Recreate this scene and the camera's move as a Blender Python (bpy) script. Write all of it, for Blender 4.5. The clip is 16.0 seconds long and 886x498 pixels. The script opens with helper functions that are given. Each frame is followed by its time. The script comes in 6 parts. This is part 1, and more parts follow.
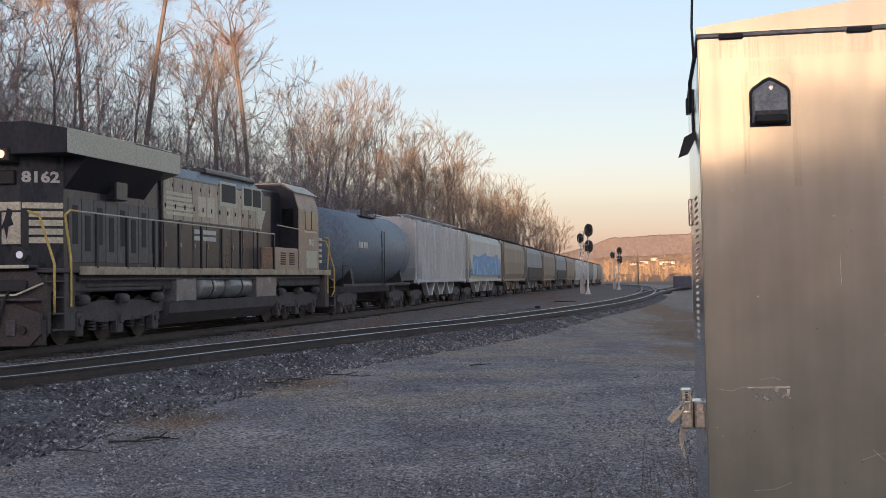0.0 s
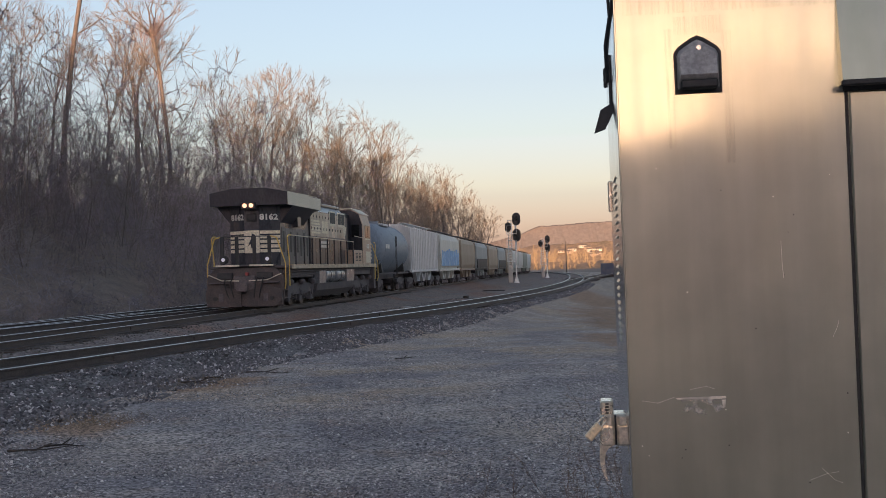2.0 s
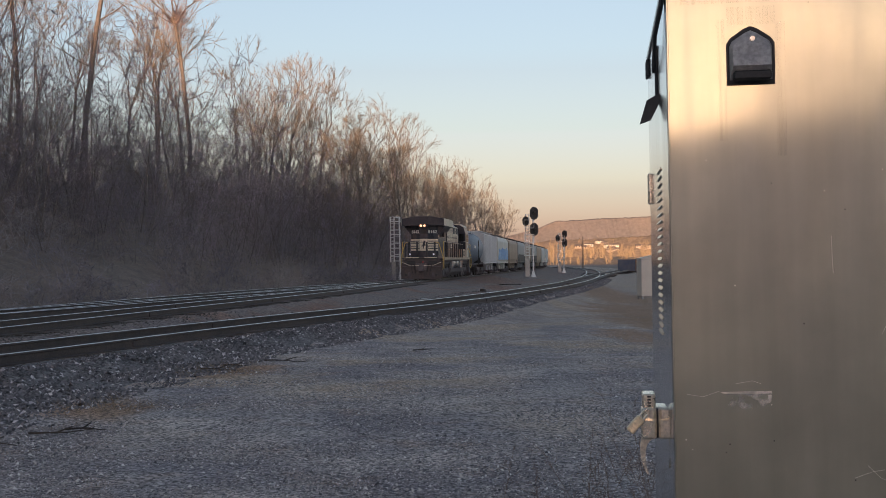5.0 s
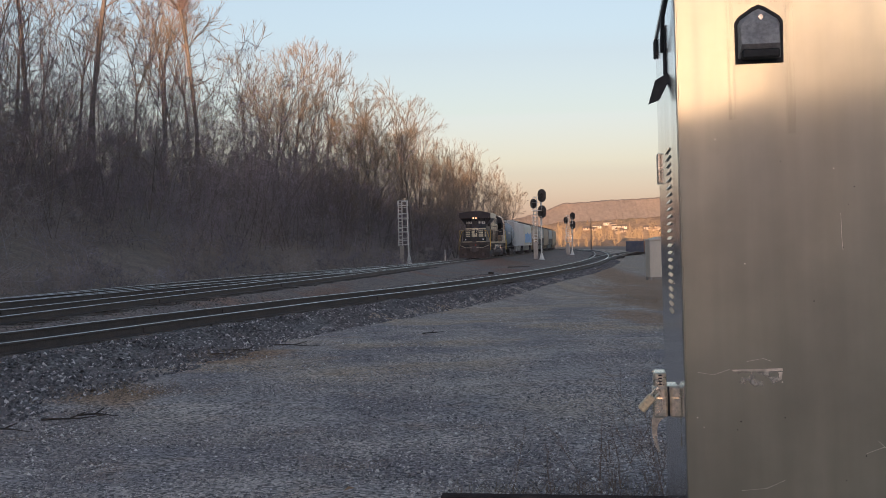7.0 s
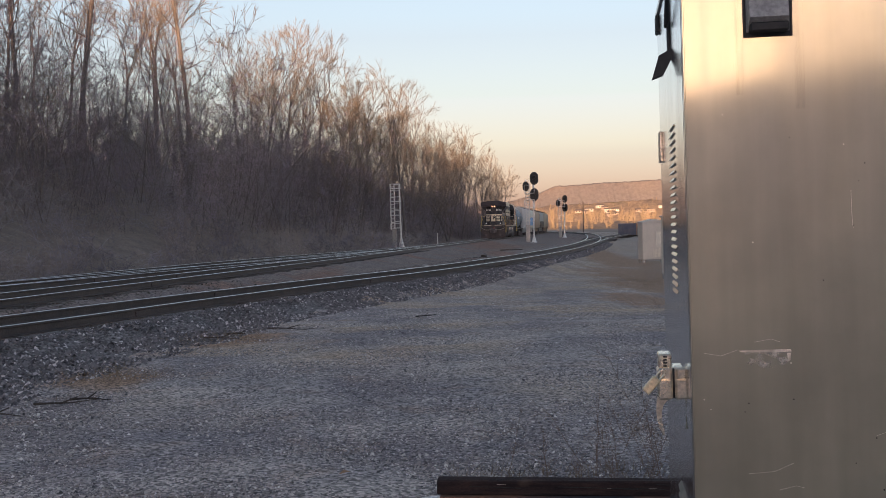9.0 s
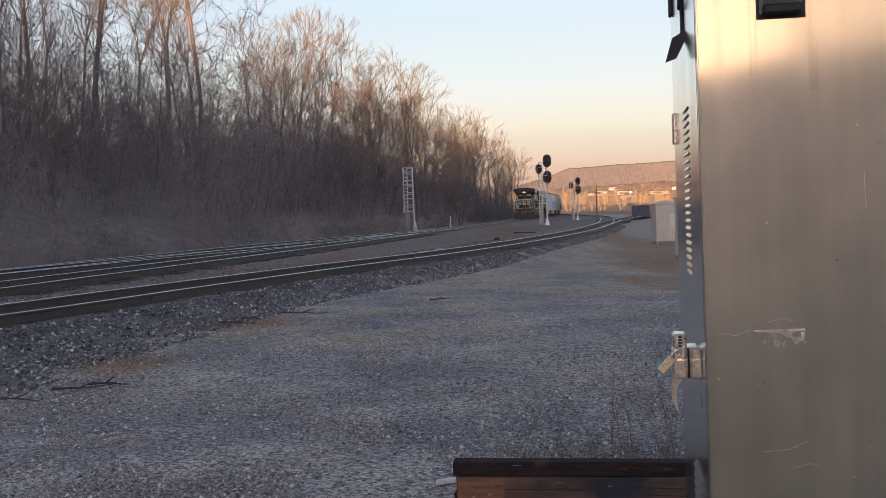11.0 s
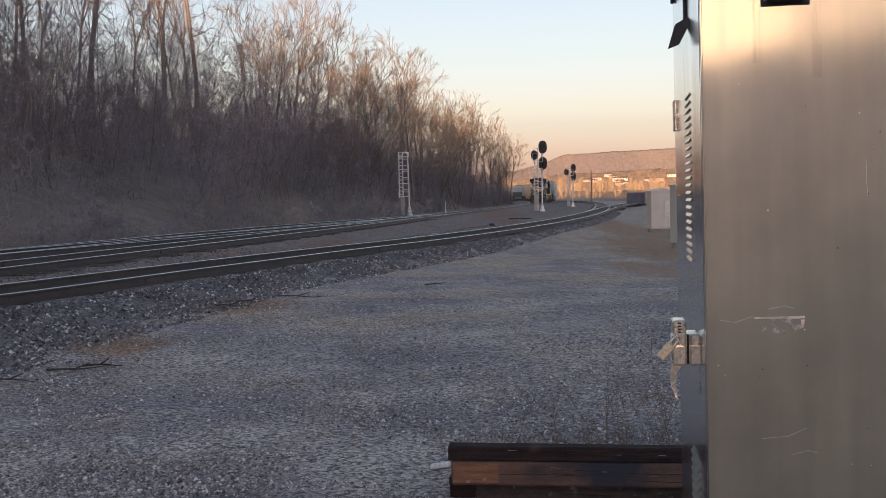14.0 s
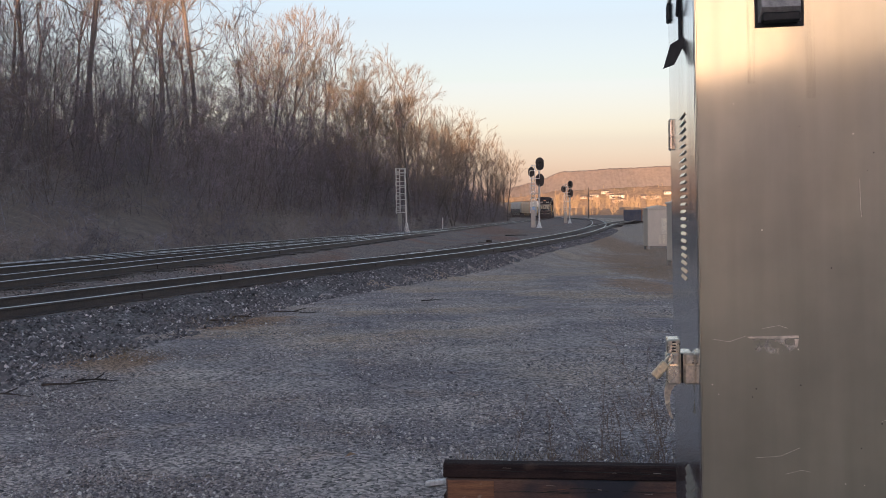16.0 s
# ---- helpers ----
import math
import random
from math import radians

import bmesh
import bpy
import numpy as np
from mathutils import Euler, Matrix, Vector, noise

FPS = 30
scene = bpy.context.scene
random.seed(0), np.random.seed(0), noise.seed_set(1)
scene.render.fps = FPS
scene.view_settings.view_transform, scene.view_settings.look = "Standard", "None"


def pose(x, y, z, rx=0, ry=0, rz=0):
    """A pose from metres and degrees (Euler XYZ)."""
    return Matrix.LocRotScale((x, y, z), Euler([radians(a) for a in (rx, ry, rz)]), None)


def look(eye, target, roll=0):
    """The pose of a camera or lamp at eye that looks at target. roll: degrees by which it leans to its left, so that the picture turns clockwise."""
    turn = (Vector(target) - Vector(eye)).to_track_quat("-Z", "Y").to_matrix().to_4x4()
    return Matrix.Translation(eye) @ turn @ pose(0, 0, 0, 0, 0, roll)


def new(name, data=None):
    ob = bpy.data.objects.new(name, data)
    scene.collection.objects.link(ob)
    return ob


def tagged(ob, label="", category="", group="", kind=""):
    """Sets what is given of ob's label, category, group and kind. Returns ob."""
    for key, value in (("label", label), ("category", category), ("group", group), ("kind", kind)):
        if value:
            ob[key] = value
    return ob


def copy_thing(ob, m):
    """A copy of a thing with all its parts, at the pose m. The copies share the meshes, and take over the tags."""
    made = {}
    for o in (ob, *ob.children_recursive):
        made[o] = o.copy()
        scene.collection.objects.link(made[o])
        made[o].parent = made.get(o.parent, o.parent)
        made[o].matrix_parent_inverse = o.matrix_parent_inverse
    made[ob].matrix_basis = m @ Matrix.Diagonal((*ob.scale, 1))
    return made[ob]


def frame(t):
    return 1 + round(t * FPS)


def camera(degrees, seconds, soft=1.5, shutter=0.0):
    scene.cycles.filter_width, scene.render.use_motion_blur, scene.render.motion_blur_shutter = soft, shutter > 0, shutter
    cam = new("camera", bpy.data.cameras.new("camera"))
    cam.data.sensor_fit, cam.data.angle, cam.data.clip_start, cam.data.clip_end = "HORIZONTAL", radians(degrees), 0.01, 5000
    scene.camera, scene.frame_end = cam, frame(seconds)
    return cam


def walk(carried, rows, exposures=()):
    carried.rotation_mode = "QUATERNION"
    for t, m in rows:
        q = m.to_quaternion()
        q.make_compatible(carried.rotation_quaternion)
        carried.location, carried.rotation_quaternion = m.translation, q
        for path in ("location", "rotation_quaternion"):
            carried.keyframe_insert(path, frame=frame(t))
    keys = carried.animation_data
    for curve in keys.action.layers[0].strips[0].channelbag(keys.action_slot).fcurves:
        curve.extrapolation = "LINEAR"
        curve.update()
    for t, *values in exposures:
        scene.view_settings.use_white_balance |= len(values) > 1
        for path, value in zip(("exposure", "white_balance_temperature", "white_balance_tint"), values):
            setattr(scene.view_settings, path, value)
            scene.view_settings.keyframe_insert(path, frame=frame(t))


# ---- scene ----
EXPOSURE, KELVIN, TINT = 1.30, 6380, 30
cam = camera(40.0, 16.0, soft=0.8)
ROWS = [
    (0.0, 0.010, -0.594, 1.809, 2.175, 1.329, -0.588),
    (0.5, 0.023, -0.534, 1.807, 1.939, 1.070, -0.466),
    (1.0, 0.072, -0.156, 1.820, 1.726, 0.937, -1.174),
    (1.5, 0.107, -0.048, 1.827, 0.458, 0.869, -1.655),
    (2.0, 0.124, -0.039, 1.825, -1.148, 0.816, -1.601),
    (2.5, 0.118, -0.027, 1.827, -0.794, 0.187, -1.764),
    (3.0, 0.110, -0.024, 1.825, -0.995, 0.348, -1.190),
    (3.5, 0.089, 0.005, 1.825, -0.880, 0.383, -0.992),
    (4.0, 0.066, 0.003, 1.821, -0.831, 0.515, -0.571),
    (6.5, 0.047, -0.043, 1.810, 0.158, 0.054, -0.783),
    (7.0, 0.044, -0.033, 1.809, 0.023, -0.288, -1.042),
    (7.5, 0.035, 0.001, 1.807, -0.906, -0.515, -1.315),
    (8.0, 0.050, 0.057, 1.806, -0.986, -0.796, -0.913),
    (8.5, 0.039, 0.066, 1.799, -0.854, -1.034, -1.037),
    (9.0, 0.023, 0.040, 1.799, -0.327, -1.085, -1.204),
    (9.5, 0.020, 0.022, 1.798, -0.215, -1.309, -1.256),
    (10.0, 0.018, 0.013, 1.798, 0.000, -1.717, -1.258),
    (12.5, 0.009, 0.004, 1.800, 0.588, -1.993, -2.035),
    (13.0, 0.005, 0.012, 1.797, 0.626, -2.338, -1.510),
    (13.5, -0.000, 0.007, 1.798, 0.355, -2.574, -1.749),
    (14.0, -0.002, 0.006, 1.796, 0.074, -2.556, -1.041),
    (14.5, 0.001, 0.005, 1.800, 0.003, -2.444, -1.199),
    (15.0, 0.005, -0.001, 1.802, 0.055, -2.085, -1.112),
    (15.5, 0.006, -0.008, 1.802, -0.021, -1.763, -0.949),
    (16.0, 0.002, -0.003, 1.801, -0.089, -1.799, -0.739),
]
walk(cam, [(t, pose(x, y, z, 90 + pitch, 0, yaw) @ pose(0, 0, 0, 0, 0, roll)) for t, x, y, z, yaw, pitch, roll in ROWS], [(0.0, EXPOSURE + 0.14, KELVIN - 80, TINT - 2), (1.5, EXPOSURE + 0.16, KELVIN - 80, TINT - 1), (2.5, EXPOSURE - 0.1, KELVIN - 80, TINT - 4), (7.0, EXPOSURE - 0.04, KELVIN - 80, TINT - 4), (9.0, EXPOSURE + 0.10, KELVIN, TINT - 1), (10.0, EXPOSURE + 0.16, KELVIN, TINT), (16.0, EXPOSURE + 0.16, KELVIN, TINT)])

# ---- light ----
SUN_ELEVATION, SUN_BACK = 3.5, -6.0   # degrees; the sun stands low behind the camera, a little to its left
world = bpy.data.worlds.new("sky")
scene.world = world
world.use_nodes = True
wn = world.node_tree.nodes
sky = wn.new("ShaderNodeTexSky")
sky.sky_type = "NISHITA"
sky.sun_disc = False
sky.sun_elevation = radians(SUN_ELEVATION)
sky.sun_rotation = radians(180 - SUN_BACK)
sky.altitude, sky.air_density, sky.dust_density, sky.ozone_density = 100, 1.0, 1.1, 1.9
veil = wn.new("ShaderNodeHueSaturation")      # thin high haze mutes the sky's colours
veil.inputs["Hue"].default_value, veil.inputs["Saturation"].default_value = 0.476, 0.66
world.node_tree.links.new(sky.outputs[0], veil.inputs["Color"])
world.node_tree.links.new(veil.outputs[0], wn["Background"].inputs[0])
wn["Background"].inputs[1].default_value = 0.138
sun = new("sun", bpy.data.lights.new("sun", "SUN"))
sun.data.energy, sun.data.angle, sun.data.color = 2.9, radians(0.6), (1.0, 0.66, 0.34)
to_sun = Vector((math.sin(radians(SUN_BACK)) * math.cos(radians(SUN_ELEVATION)), -math.cos(radians(SUN_BACK)) * math.cos(radians(SUN_ELEVATION)), math.sin(radians(SUN_ELEVATION))))
sun.matrix_world = look(to_sun * 100, (0, 0, 0))


# ---- materials ----
def material(name, base, second=None, rough=0.7, metal=0.0, scale=3.0, fine=40.0, bump=0.3, depth=0.02, stretch=(1, 1, 1), spots=None, random_tint=0.0, world_space=False, lo=0.35, hi=0.65, grain_range=(0.72, 1.25)):
    """A surface with two scales of variation: base and second mixed by a coarse noise, a fine grain on the value, and a bump."""
    m = bpy.data.materials.new(name)
    m.use_nodes = True
    n, l = m.node_tree.nodes, m.node_tree.links
    b = n["Principled BSDF"]
    b.inputs["Roughness"].default_value = rough
    b.inputs["Metallic"].default_value = metal
    second = second or tuple(c * 0.7 for c in base)
    if world_space:
        where = n.new("ShaderNodeNewGeometry").outputs["Position"]
    else:
        where = n.new("ShaderNodeTexCoord").outputs["Object"]
    mp = n.new("ShaderNodeMapping")
    mp.inputs["Scale"].default_value = stretch
    l.new(where, mp.inputs["Vector"])
    coarse, grain = n.new("ShaderNodeTexNoise"), n.new("ShaderNodeTexNoise")
    for tex, sc, det in ((coarse, scale, 5), (grain, fine, 4)):
        l.new(mp.outputs[0], tex.inputs["Vector"])
        tex.inputs["Scale"].default_value, tex.inputs["Detail"].default_value = sc, det
        tex.inputs["Roughness"].default_value = 0.6
    ramp = n.new("ShaderNodeValToRGB")
    ramp.color_ramp.elements[0].position, ramp.color_ramp.elements[1].position = lo, hi
    ramp.color_ramp.elements[0].color, ramp.color_ramp.elements[1].color = (*base, 1), (*second, 1)
    l.new(coarse.outputs[0], ramp.inputs[0])
    shade = n.new("ShaderNodeMapRange")
    for k, v in zip(("From Min", "From Max", "To Min", "To Max"), (0.3, 0.7, *grain_range)):
        shade.inputs[k].default_value = v
    l.new(grain.outputs[0], shade.inputs[0])
    mul = n.new("ShaderNodeVectorMath")
    mul.operation = "MULTIPLY"
    l.new(ramp.outputs[0], mul.inputs[0])
    l.new(shade.outputs[0], mul.inputs[1])
    out = mul.outputs[0]
    if random_tint:
        info = n.new("ShaderNodeObjectInfo")
        mr = n.new("ShaderNodeMapRange")
        mr.inputs["To Min"].default_value, mr.inputs["To Max"].default_value = 1 - random_tint, 1 + random_tint
        l.new(info.outputs["Random"], mr.inputs[0])
        m2 = n.new("ShaderNodeVectorMath")
        m2.operation = "MULTIPLY"
        l.new(out, m2.inputs[0])
        l.new(mr.outputs[0], m2.inputs[1])
        out = m2.outputs[0]
    if spots:
        sp = n.new("ShaderNodeTexNoise")
        l.new(where, sp.inputs["Vector"])
        sp.inputs["Scale"].default_value, sp.inputs["Detail"].default_value = spots[1], 6
        sr = n.new("ShaderNodeMapRange")
        sr.inputs["From Min"].default_value, sr.inputs["From Max"].default_value = spots[2], spots[2] + 0.12
        l.new(sp.outputs[0], sr.inputs[0])
        mx = n.new("ShaderNodeMix")
        mx.data_type = "RGBA"
        l.new(sr.outputs[0], mx.inputs[0])
        l.new(out, mx.inputs[6])
        mx.inputs[7].default_value = (*spots[0], 1)
        out = mx.outputs[2]
    l.new(out, b.inputs["Base Color"])
    rr = n.new("ShaderNodeMapRange")
    rr.inputs["To Min"].default_value, rr.inputs["To Max"].default_value = max(0.02, rough - 0.12), min(1, rough + 0.12)
    l.new(coarse.outputs[0], rr.inputs[0])
    l.new(rr.outputs[0], b.inputs["Roughness"])
    if bump:
        bp = n.new("ShaderNodeBump")
        bp.inputs["Strength"].default_value, bp.inputs["Distance"].default_value = bump, depth
        l.new(grain.outputs[0], bp.inputs["Height"])
        l.new(bp.outputs[0], b.inputs["Normal"])
    return m


def glow(name, colour, strength):
    m = bpy.data.materials.new(name)
    m.use_nodes = True
    b = m.node_tree.nodes["Principled BSDF"]
    b.inputs["Base Color"].default_value = (*colour, 1)
    b.inputs["Emission Color"].default_value, b.inputs["Emission Strength"].default_value = (*colour, 1), strength
    return m


GRAVEL = material("gravel", (0.25, 0.23, 0.24), (0.52, 0.462, 0.415), 0.9, 0, 0.42, 34, 0.6, 0.02, spots=((0.47, 0.37, 0.275), 0.22, 0.49), world_space=True, lo=0.38, hi=0.66, grain_range=(0.72, 1.3))
CINDER = material("dark_cinder_ballast", (0.20, 0.165, 0.155), (0.27, 0.215, 0.185), 0.9, 0, 0.5, 18, 0.9, 0.03, spots=((0.27, 0.165, 0.125), 0.22, 0.55), world_space=True)
BALLAST_BED = material("dark_ballast_bed", (0.13, 0.128, 0.132), (0.20, 0.19, 0.183), 0.9, 0, 0.7, 24, 0.9, 0.03, world_space=True)
LITTER = material("leaf_litter", (0.20, 0.16, 0.135), (0.275, 0.215, 0.175), 0.95, 0, 0.6, 6, 0.8, 0.05, world_space=True)
STONE = material("ballast_stone", (0.20, 0.20, 0.205), (0.33, 0.32, 0.30), 0.85, 0, 1.5, 30, 0.4, 0.01)
RAIL = material("rail_steel", (0.068, 0.058, 0.058), (0.115, 0.09, 0.082), 0.6, 0.3, 2, 30, 0.2, 0.004)
RAILHEAD = material("polished_rail", (0.80, 0.79, 0.77), (0.68, 0.66, 0.64), 0.32, 1.0, 4, 50, 0.05, 0.001)
TIE = material("creosoted_tie", (0.045, 0.035, 0.03), (0.08, 0.062, 0.05), 0.85, 0, 4, 30, 0.5, 0.01, (6, 1, 6), random_tint=0.3)
BARK = material("bark", (0.15, 0.128, 0.118), (0.225, 0.19, 0.165), 0.9, 0, 1.2, 12, 0.4, 0.02, random_tint=0.25)
TWIG = material("twig", (0.225, 0.178, 0.14), (0.285, 0.225, 0.165), 0.9, 0, 0.6, 8, 0.0, random_tint=0.25)
BRUSH = material("brush_twig", (0.26, 0.235, 0.275), (0.31, 0.272, 0.24), 0.9, 0, 0.16, 8, 0.0, random_tint=0.45, world_space=True)
THICKET = material("thicket_twig", (0.275, 0.223, 0.26), (0.31, 0.248, 0.26), 0.9, 0, 0.16, 8, 0.0, random_tint=0.4, world_space=True)
VINE = material("vine", (0.31, 0.22, 0.205), (0.38, 0.28, 0.25), 0.9, 0, 0.6, 8, 0.0, random_tint=0.2)
# gold of the sunset sky put into the front metal's clear reflection
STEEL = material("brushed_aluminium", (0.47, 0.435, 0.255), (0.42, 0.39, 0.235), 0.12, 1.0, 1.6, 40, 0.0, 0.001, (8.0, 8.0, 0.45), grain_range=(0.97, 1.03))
# the same aluminium left untinted for the side
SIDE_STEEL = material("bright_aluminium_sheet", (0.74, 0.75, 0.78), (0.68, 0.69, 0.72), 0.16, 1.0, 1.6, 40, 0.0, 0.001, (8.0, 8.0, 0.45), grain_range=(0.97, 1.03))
DARK = material("dark_metal", (0.03, 0.03, 0.032), (0.05, 0.048, 0.045), 0.6, 0, 3, 40, 0.1)
sn, sl = STEEL.node_tree.nodes, STEEL.node_tree.links      # a neutral satin haze beside the gold-tinted clear reflection
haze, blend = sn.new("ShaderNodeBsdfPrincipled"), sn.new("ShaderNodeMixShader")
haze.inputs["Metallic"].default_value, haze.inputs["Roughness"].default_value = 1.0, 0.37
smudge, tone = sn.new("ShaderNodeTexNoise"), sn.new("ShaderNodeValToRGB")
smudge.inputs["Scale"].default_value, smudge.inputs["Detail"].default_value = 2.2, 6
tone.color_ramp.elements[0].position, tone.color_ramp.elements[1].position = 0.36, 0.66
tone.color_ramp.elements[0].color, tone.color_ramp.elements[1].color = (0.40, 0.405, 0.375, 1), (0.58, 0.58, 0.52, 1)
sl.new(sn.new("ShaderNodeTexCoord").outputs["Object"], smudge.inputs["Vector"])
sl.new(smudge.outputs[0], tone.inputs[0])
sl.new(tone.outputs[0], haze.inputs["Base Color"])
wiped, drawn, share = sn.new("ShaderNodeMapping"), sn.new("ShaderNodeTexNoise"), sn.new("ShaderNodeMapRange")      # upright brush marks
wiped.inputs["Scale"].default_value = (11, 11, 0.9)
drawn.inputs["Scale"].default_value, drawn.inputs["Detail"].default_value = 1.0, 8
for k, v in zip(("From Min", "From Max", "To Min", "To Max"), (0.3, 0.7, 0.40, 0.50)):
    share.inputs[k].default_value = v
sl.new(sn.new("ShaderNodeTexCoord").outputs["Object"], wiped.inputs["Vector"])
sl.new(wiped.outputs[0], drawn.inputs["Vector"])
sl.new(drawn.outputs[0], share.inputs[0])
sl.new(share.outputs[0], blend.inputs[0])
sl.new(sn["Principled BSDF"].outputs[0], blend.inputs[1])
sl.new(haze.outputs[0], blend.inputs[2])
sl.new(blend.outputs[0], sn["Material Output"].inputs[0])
buckle, dent = sn.new("ShaderNodeTexNoise"), sn.new("ShaderNodeBump")      # the sheet bulges a little between its fixings
buckle.inputs["Scale"].default_value, buckle.inputs["Detail"].default_value = 2.3, 0
dent.inputs["Strength"].default_value, dent.inputs["Distance"].default_value = 1.0, 0.011
sl.new(sn.new("ShaderNodeTexCoord").outputs["Object"], buckle.inputs["Vector"])
sl.new(buckle.outputs[0], dent.inputs["Height"])
sl.new(dent.outputs[0], sn["Principled BSDF"].inputs["Normal"])
BLACK_PAINT = material("black_paint", (0.021, 0.024, 0.036), (0.046, 0.046, 0.052), 0.35, 0, 1.2, 15, 0.05, 0.005, (1, 1, 0.5))

BLACK_PAINT.node_tree.nodes["Principled BSDF"].inputs["Specular IOR Level"].default_value = 0.25


def pebbled(m, scale, low, high, strength):
    """Turns a ground material into close-lying stones of about 1 / scale metres, each with its own shade and relief."""
    n, l = m.node_tree.nodes, m.node_tree.links
    b = n["Principled BSDF"]
    colour, normal = b.inputs["Base Color"].links[0].from_socket, b.inputs["Normal"].links[0].from_socket
    place, cells, split, span, mul, bp = (n.new("ShaderNode" + k) for k in ("NewGeometry", "TexVoronoi", "SeparateColor", "MapRange", "VectorMath", "Bump"))
    cells.inputs["Scale"].default_value = scale
    l.new(place.outputs["Position"], cells.inputs["Vector"])
    l.new(cells.outputs["Color"], split.inputs[0])
    span.inputs["To Min"].default_value, span.inputs["To Max"].default_value = low, high
    l.new(split.outputs[0], span.inputs[0])
    mul.operation = "MULTIPLY"
    l.new(colour, mul.inputs[0])
    l.new(span.outputs[0], mul.inputs[1])
    l.new(mul.outputs[0], b.inputs["Base Color"])
    bp.invert = True
    bp.inputs["Strength"].default_value, bp.inputs["Distance"].default_value = strength, 0.6 / scale
    l.new(cells.outputs["Distance"], bp.inputs["Height"])
    l.new(normal, bp.inputs["Normal"])
    l.new(bp.outputs[0], b.inputs["Normal"])


# the tan soil shows through the gravel in the middle of the lot, hardly at all beside the cabinet
gn, gl = GRAVEL.node_tree.nodes, GRAVEL.node_tree.links
soil = gn["Mix"].inputs[0]
place, axes, far, both = (gn.new("ShaderNode" + k) for k in ("NewGeometry", "SeparateXYZ", "MapRange", "Math"))
both.operation = "MULTIPLY"
for k, v in zip(("From Min", "From Max", "To Min", "To Max"), (10.5, 17.0, 0.12, 1.0)):
    far.inputs[k].default_value = v
gl.new(place.outputs["Position"], axes.inputs[0])
gl.new(axes.outputs[1], far.inputs[0])
gl.new(soil.links[0].from_socket, both.inputs[0])
gl.new(far.outputs[0], both.inputs[1])
wide, most = gn.new("ShaderNodeMapRange"), gn.new("ShaderNodeMath")
most.operation = "MAXIMUM"
for k, v in zip(("From Min", "From Max", "To Min", "To Max"), (28.0, 60.0, 0.0, 0.6)):
    wide.inputs[k].default_value = v
gl.new(axes.outputs[1], wide.inputs[0])
gl.new(both.outputs[0], most.inputs[0])
gl.new(wide.outputs[0], most.inputs[1])
gl.new(most.outputs[0], soil)
PATCHES = ((5.0, 29.5, 0.9, 5), (7.2, 38, 1.7, 10), (8.6, 48, 2.4, 12), (10.0, 70, 2.4, 18), (7.2, 112, 3.0, 18), (-4.0, 14.5, 0.75, 0.9), (-3.3, 19.4, 0.95, 1.5))


def earthy(m, patches, colour):
    """Brown earth and dead grass that show through in soft, broken patches of (x, y, half width, half length)."""
    n, l = m.node_tree.nodes, m.node_tree.links
    b = n["Principled BSDF"]
    under = b.inputs["Base Color"].links[0].from_socket
    place, rough = n.new("ShaderNodeNewGeometry"), n.new("ShaderNodeTexNoise")
    rough.inputs["Scale"].default_value, rough.inputs["Detail"].default_value = 1.3, 7
    l.new(place.outputs["Position"], rough.inputs["Vector"])
    most = None
    for x, y, rx, ry in patches:
        move, flat, far, near = (n.new("ShaderNode" + k) for k in ("VectorMath", "VectorMath", "VectorMath", "MapRange"))
        move.operation, flat.operation, far.operation = "SUBTRACT", "MULTIPLY", "LENGTH"
        move.inputs[1].default_value, flat.inputs[1].default_value = (x, y, 0), (1 / rx, 1 / ry, 0)
        l.new(place.outputs["Position"], move.inputs[0])
        l.new(move.outputs[0], flat.inputs[0])
        l.new(flat.outputs[0], far.inputs[0])
        for k, v in zip(("From Min", "From Max", "To Min", "To Max"), (0.2, 1.3, 0.66, 0.0)):
            near.inputs[k].default_value = v
        l.new(far.outputs["Value"], near.inputs[0])
        if most:
            join = n.new("ShaderNodeMath")
            join.operation = "MAXIMUM"
            l.new(most, join.inputs[0])
            l.new(near.outputs[0], join.inputs[1])
            most = join.outputs[0]
        else:
            most = near.outputs[0]
    add, cover, mix = n.new("ShaderNodeMath"), n.new("ShaderNodeMapRange"), n.new("ShaderNodeMix")
    l.new(most, add.inputs[0])
    l.new(rough.outputs[0], add.inputs[1])
    for k, v in zip(("From Min", "From Max", "To Min", "To Max"), (0.55, 0.92, 0.0, 0.92)):
        cover.inputs[k].default_value = v
    l.new(add.outputs[0], cover.inputs[0])
    mix.data_type = "RGBA"
    l.new(cover.outputs[0], mix.inputs[0])
    l.new(under, mix.inputs[6])
    mix.inputs[7].default_value = (*colour, 1)
    l.new(mix.outputs[2], b.inputs["Base Color"])


earthy(GRAVEL, PATCHES, (0.37, 0.235, 0.15))
earthy(CINDER, ((-5.4, 34, 0.9, 8), (-4.2, 42, 0.9, 9), (5.0, 118, 3.0, 22), (4.4, 84, 1.1, 11)), (0.25, 0.14, 0.10))
# GRAVEL's darkest cells stand in for shadowed gaps between the stones
pebbled(GRAVEL, 36, 0.22, 1.66, 1.0)
pebbled(CINDER, 22, 0.5, 1.5, 0.9)
pebbled(BALLAST_BED, 20, 0.4, 1.7, 1.0)


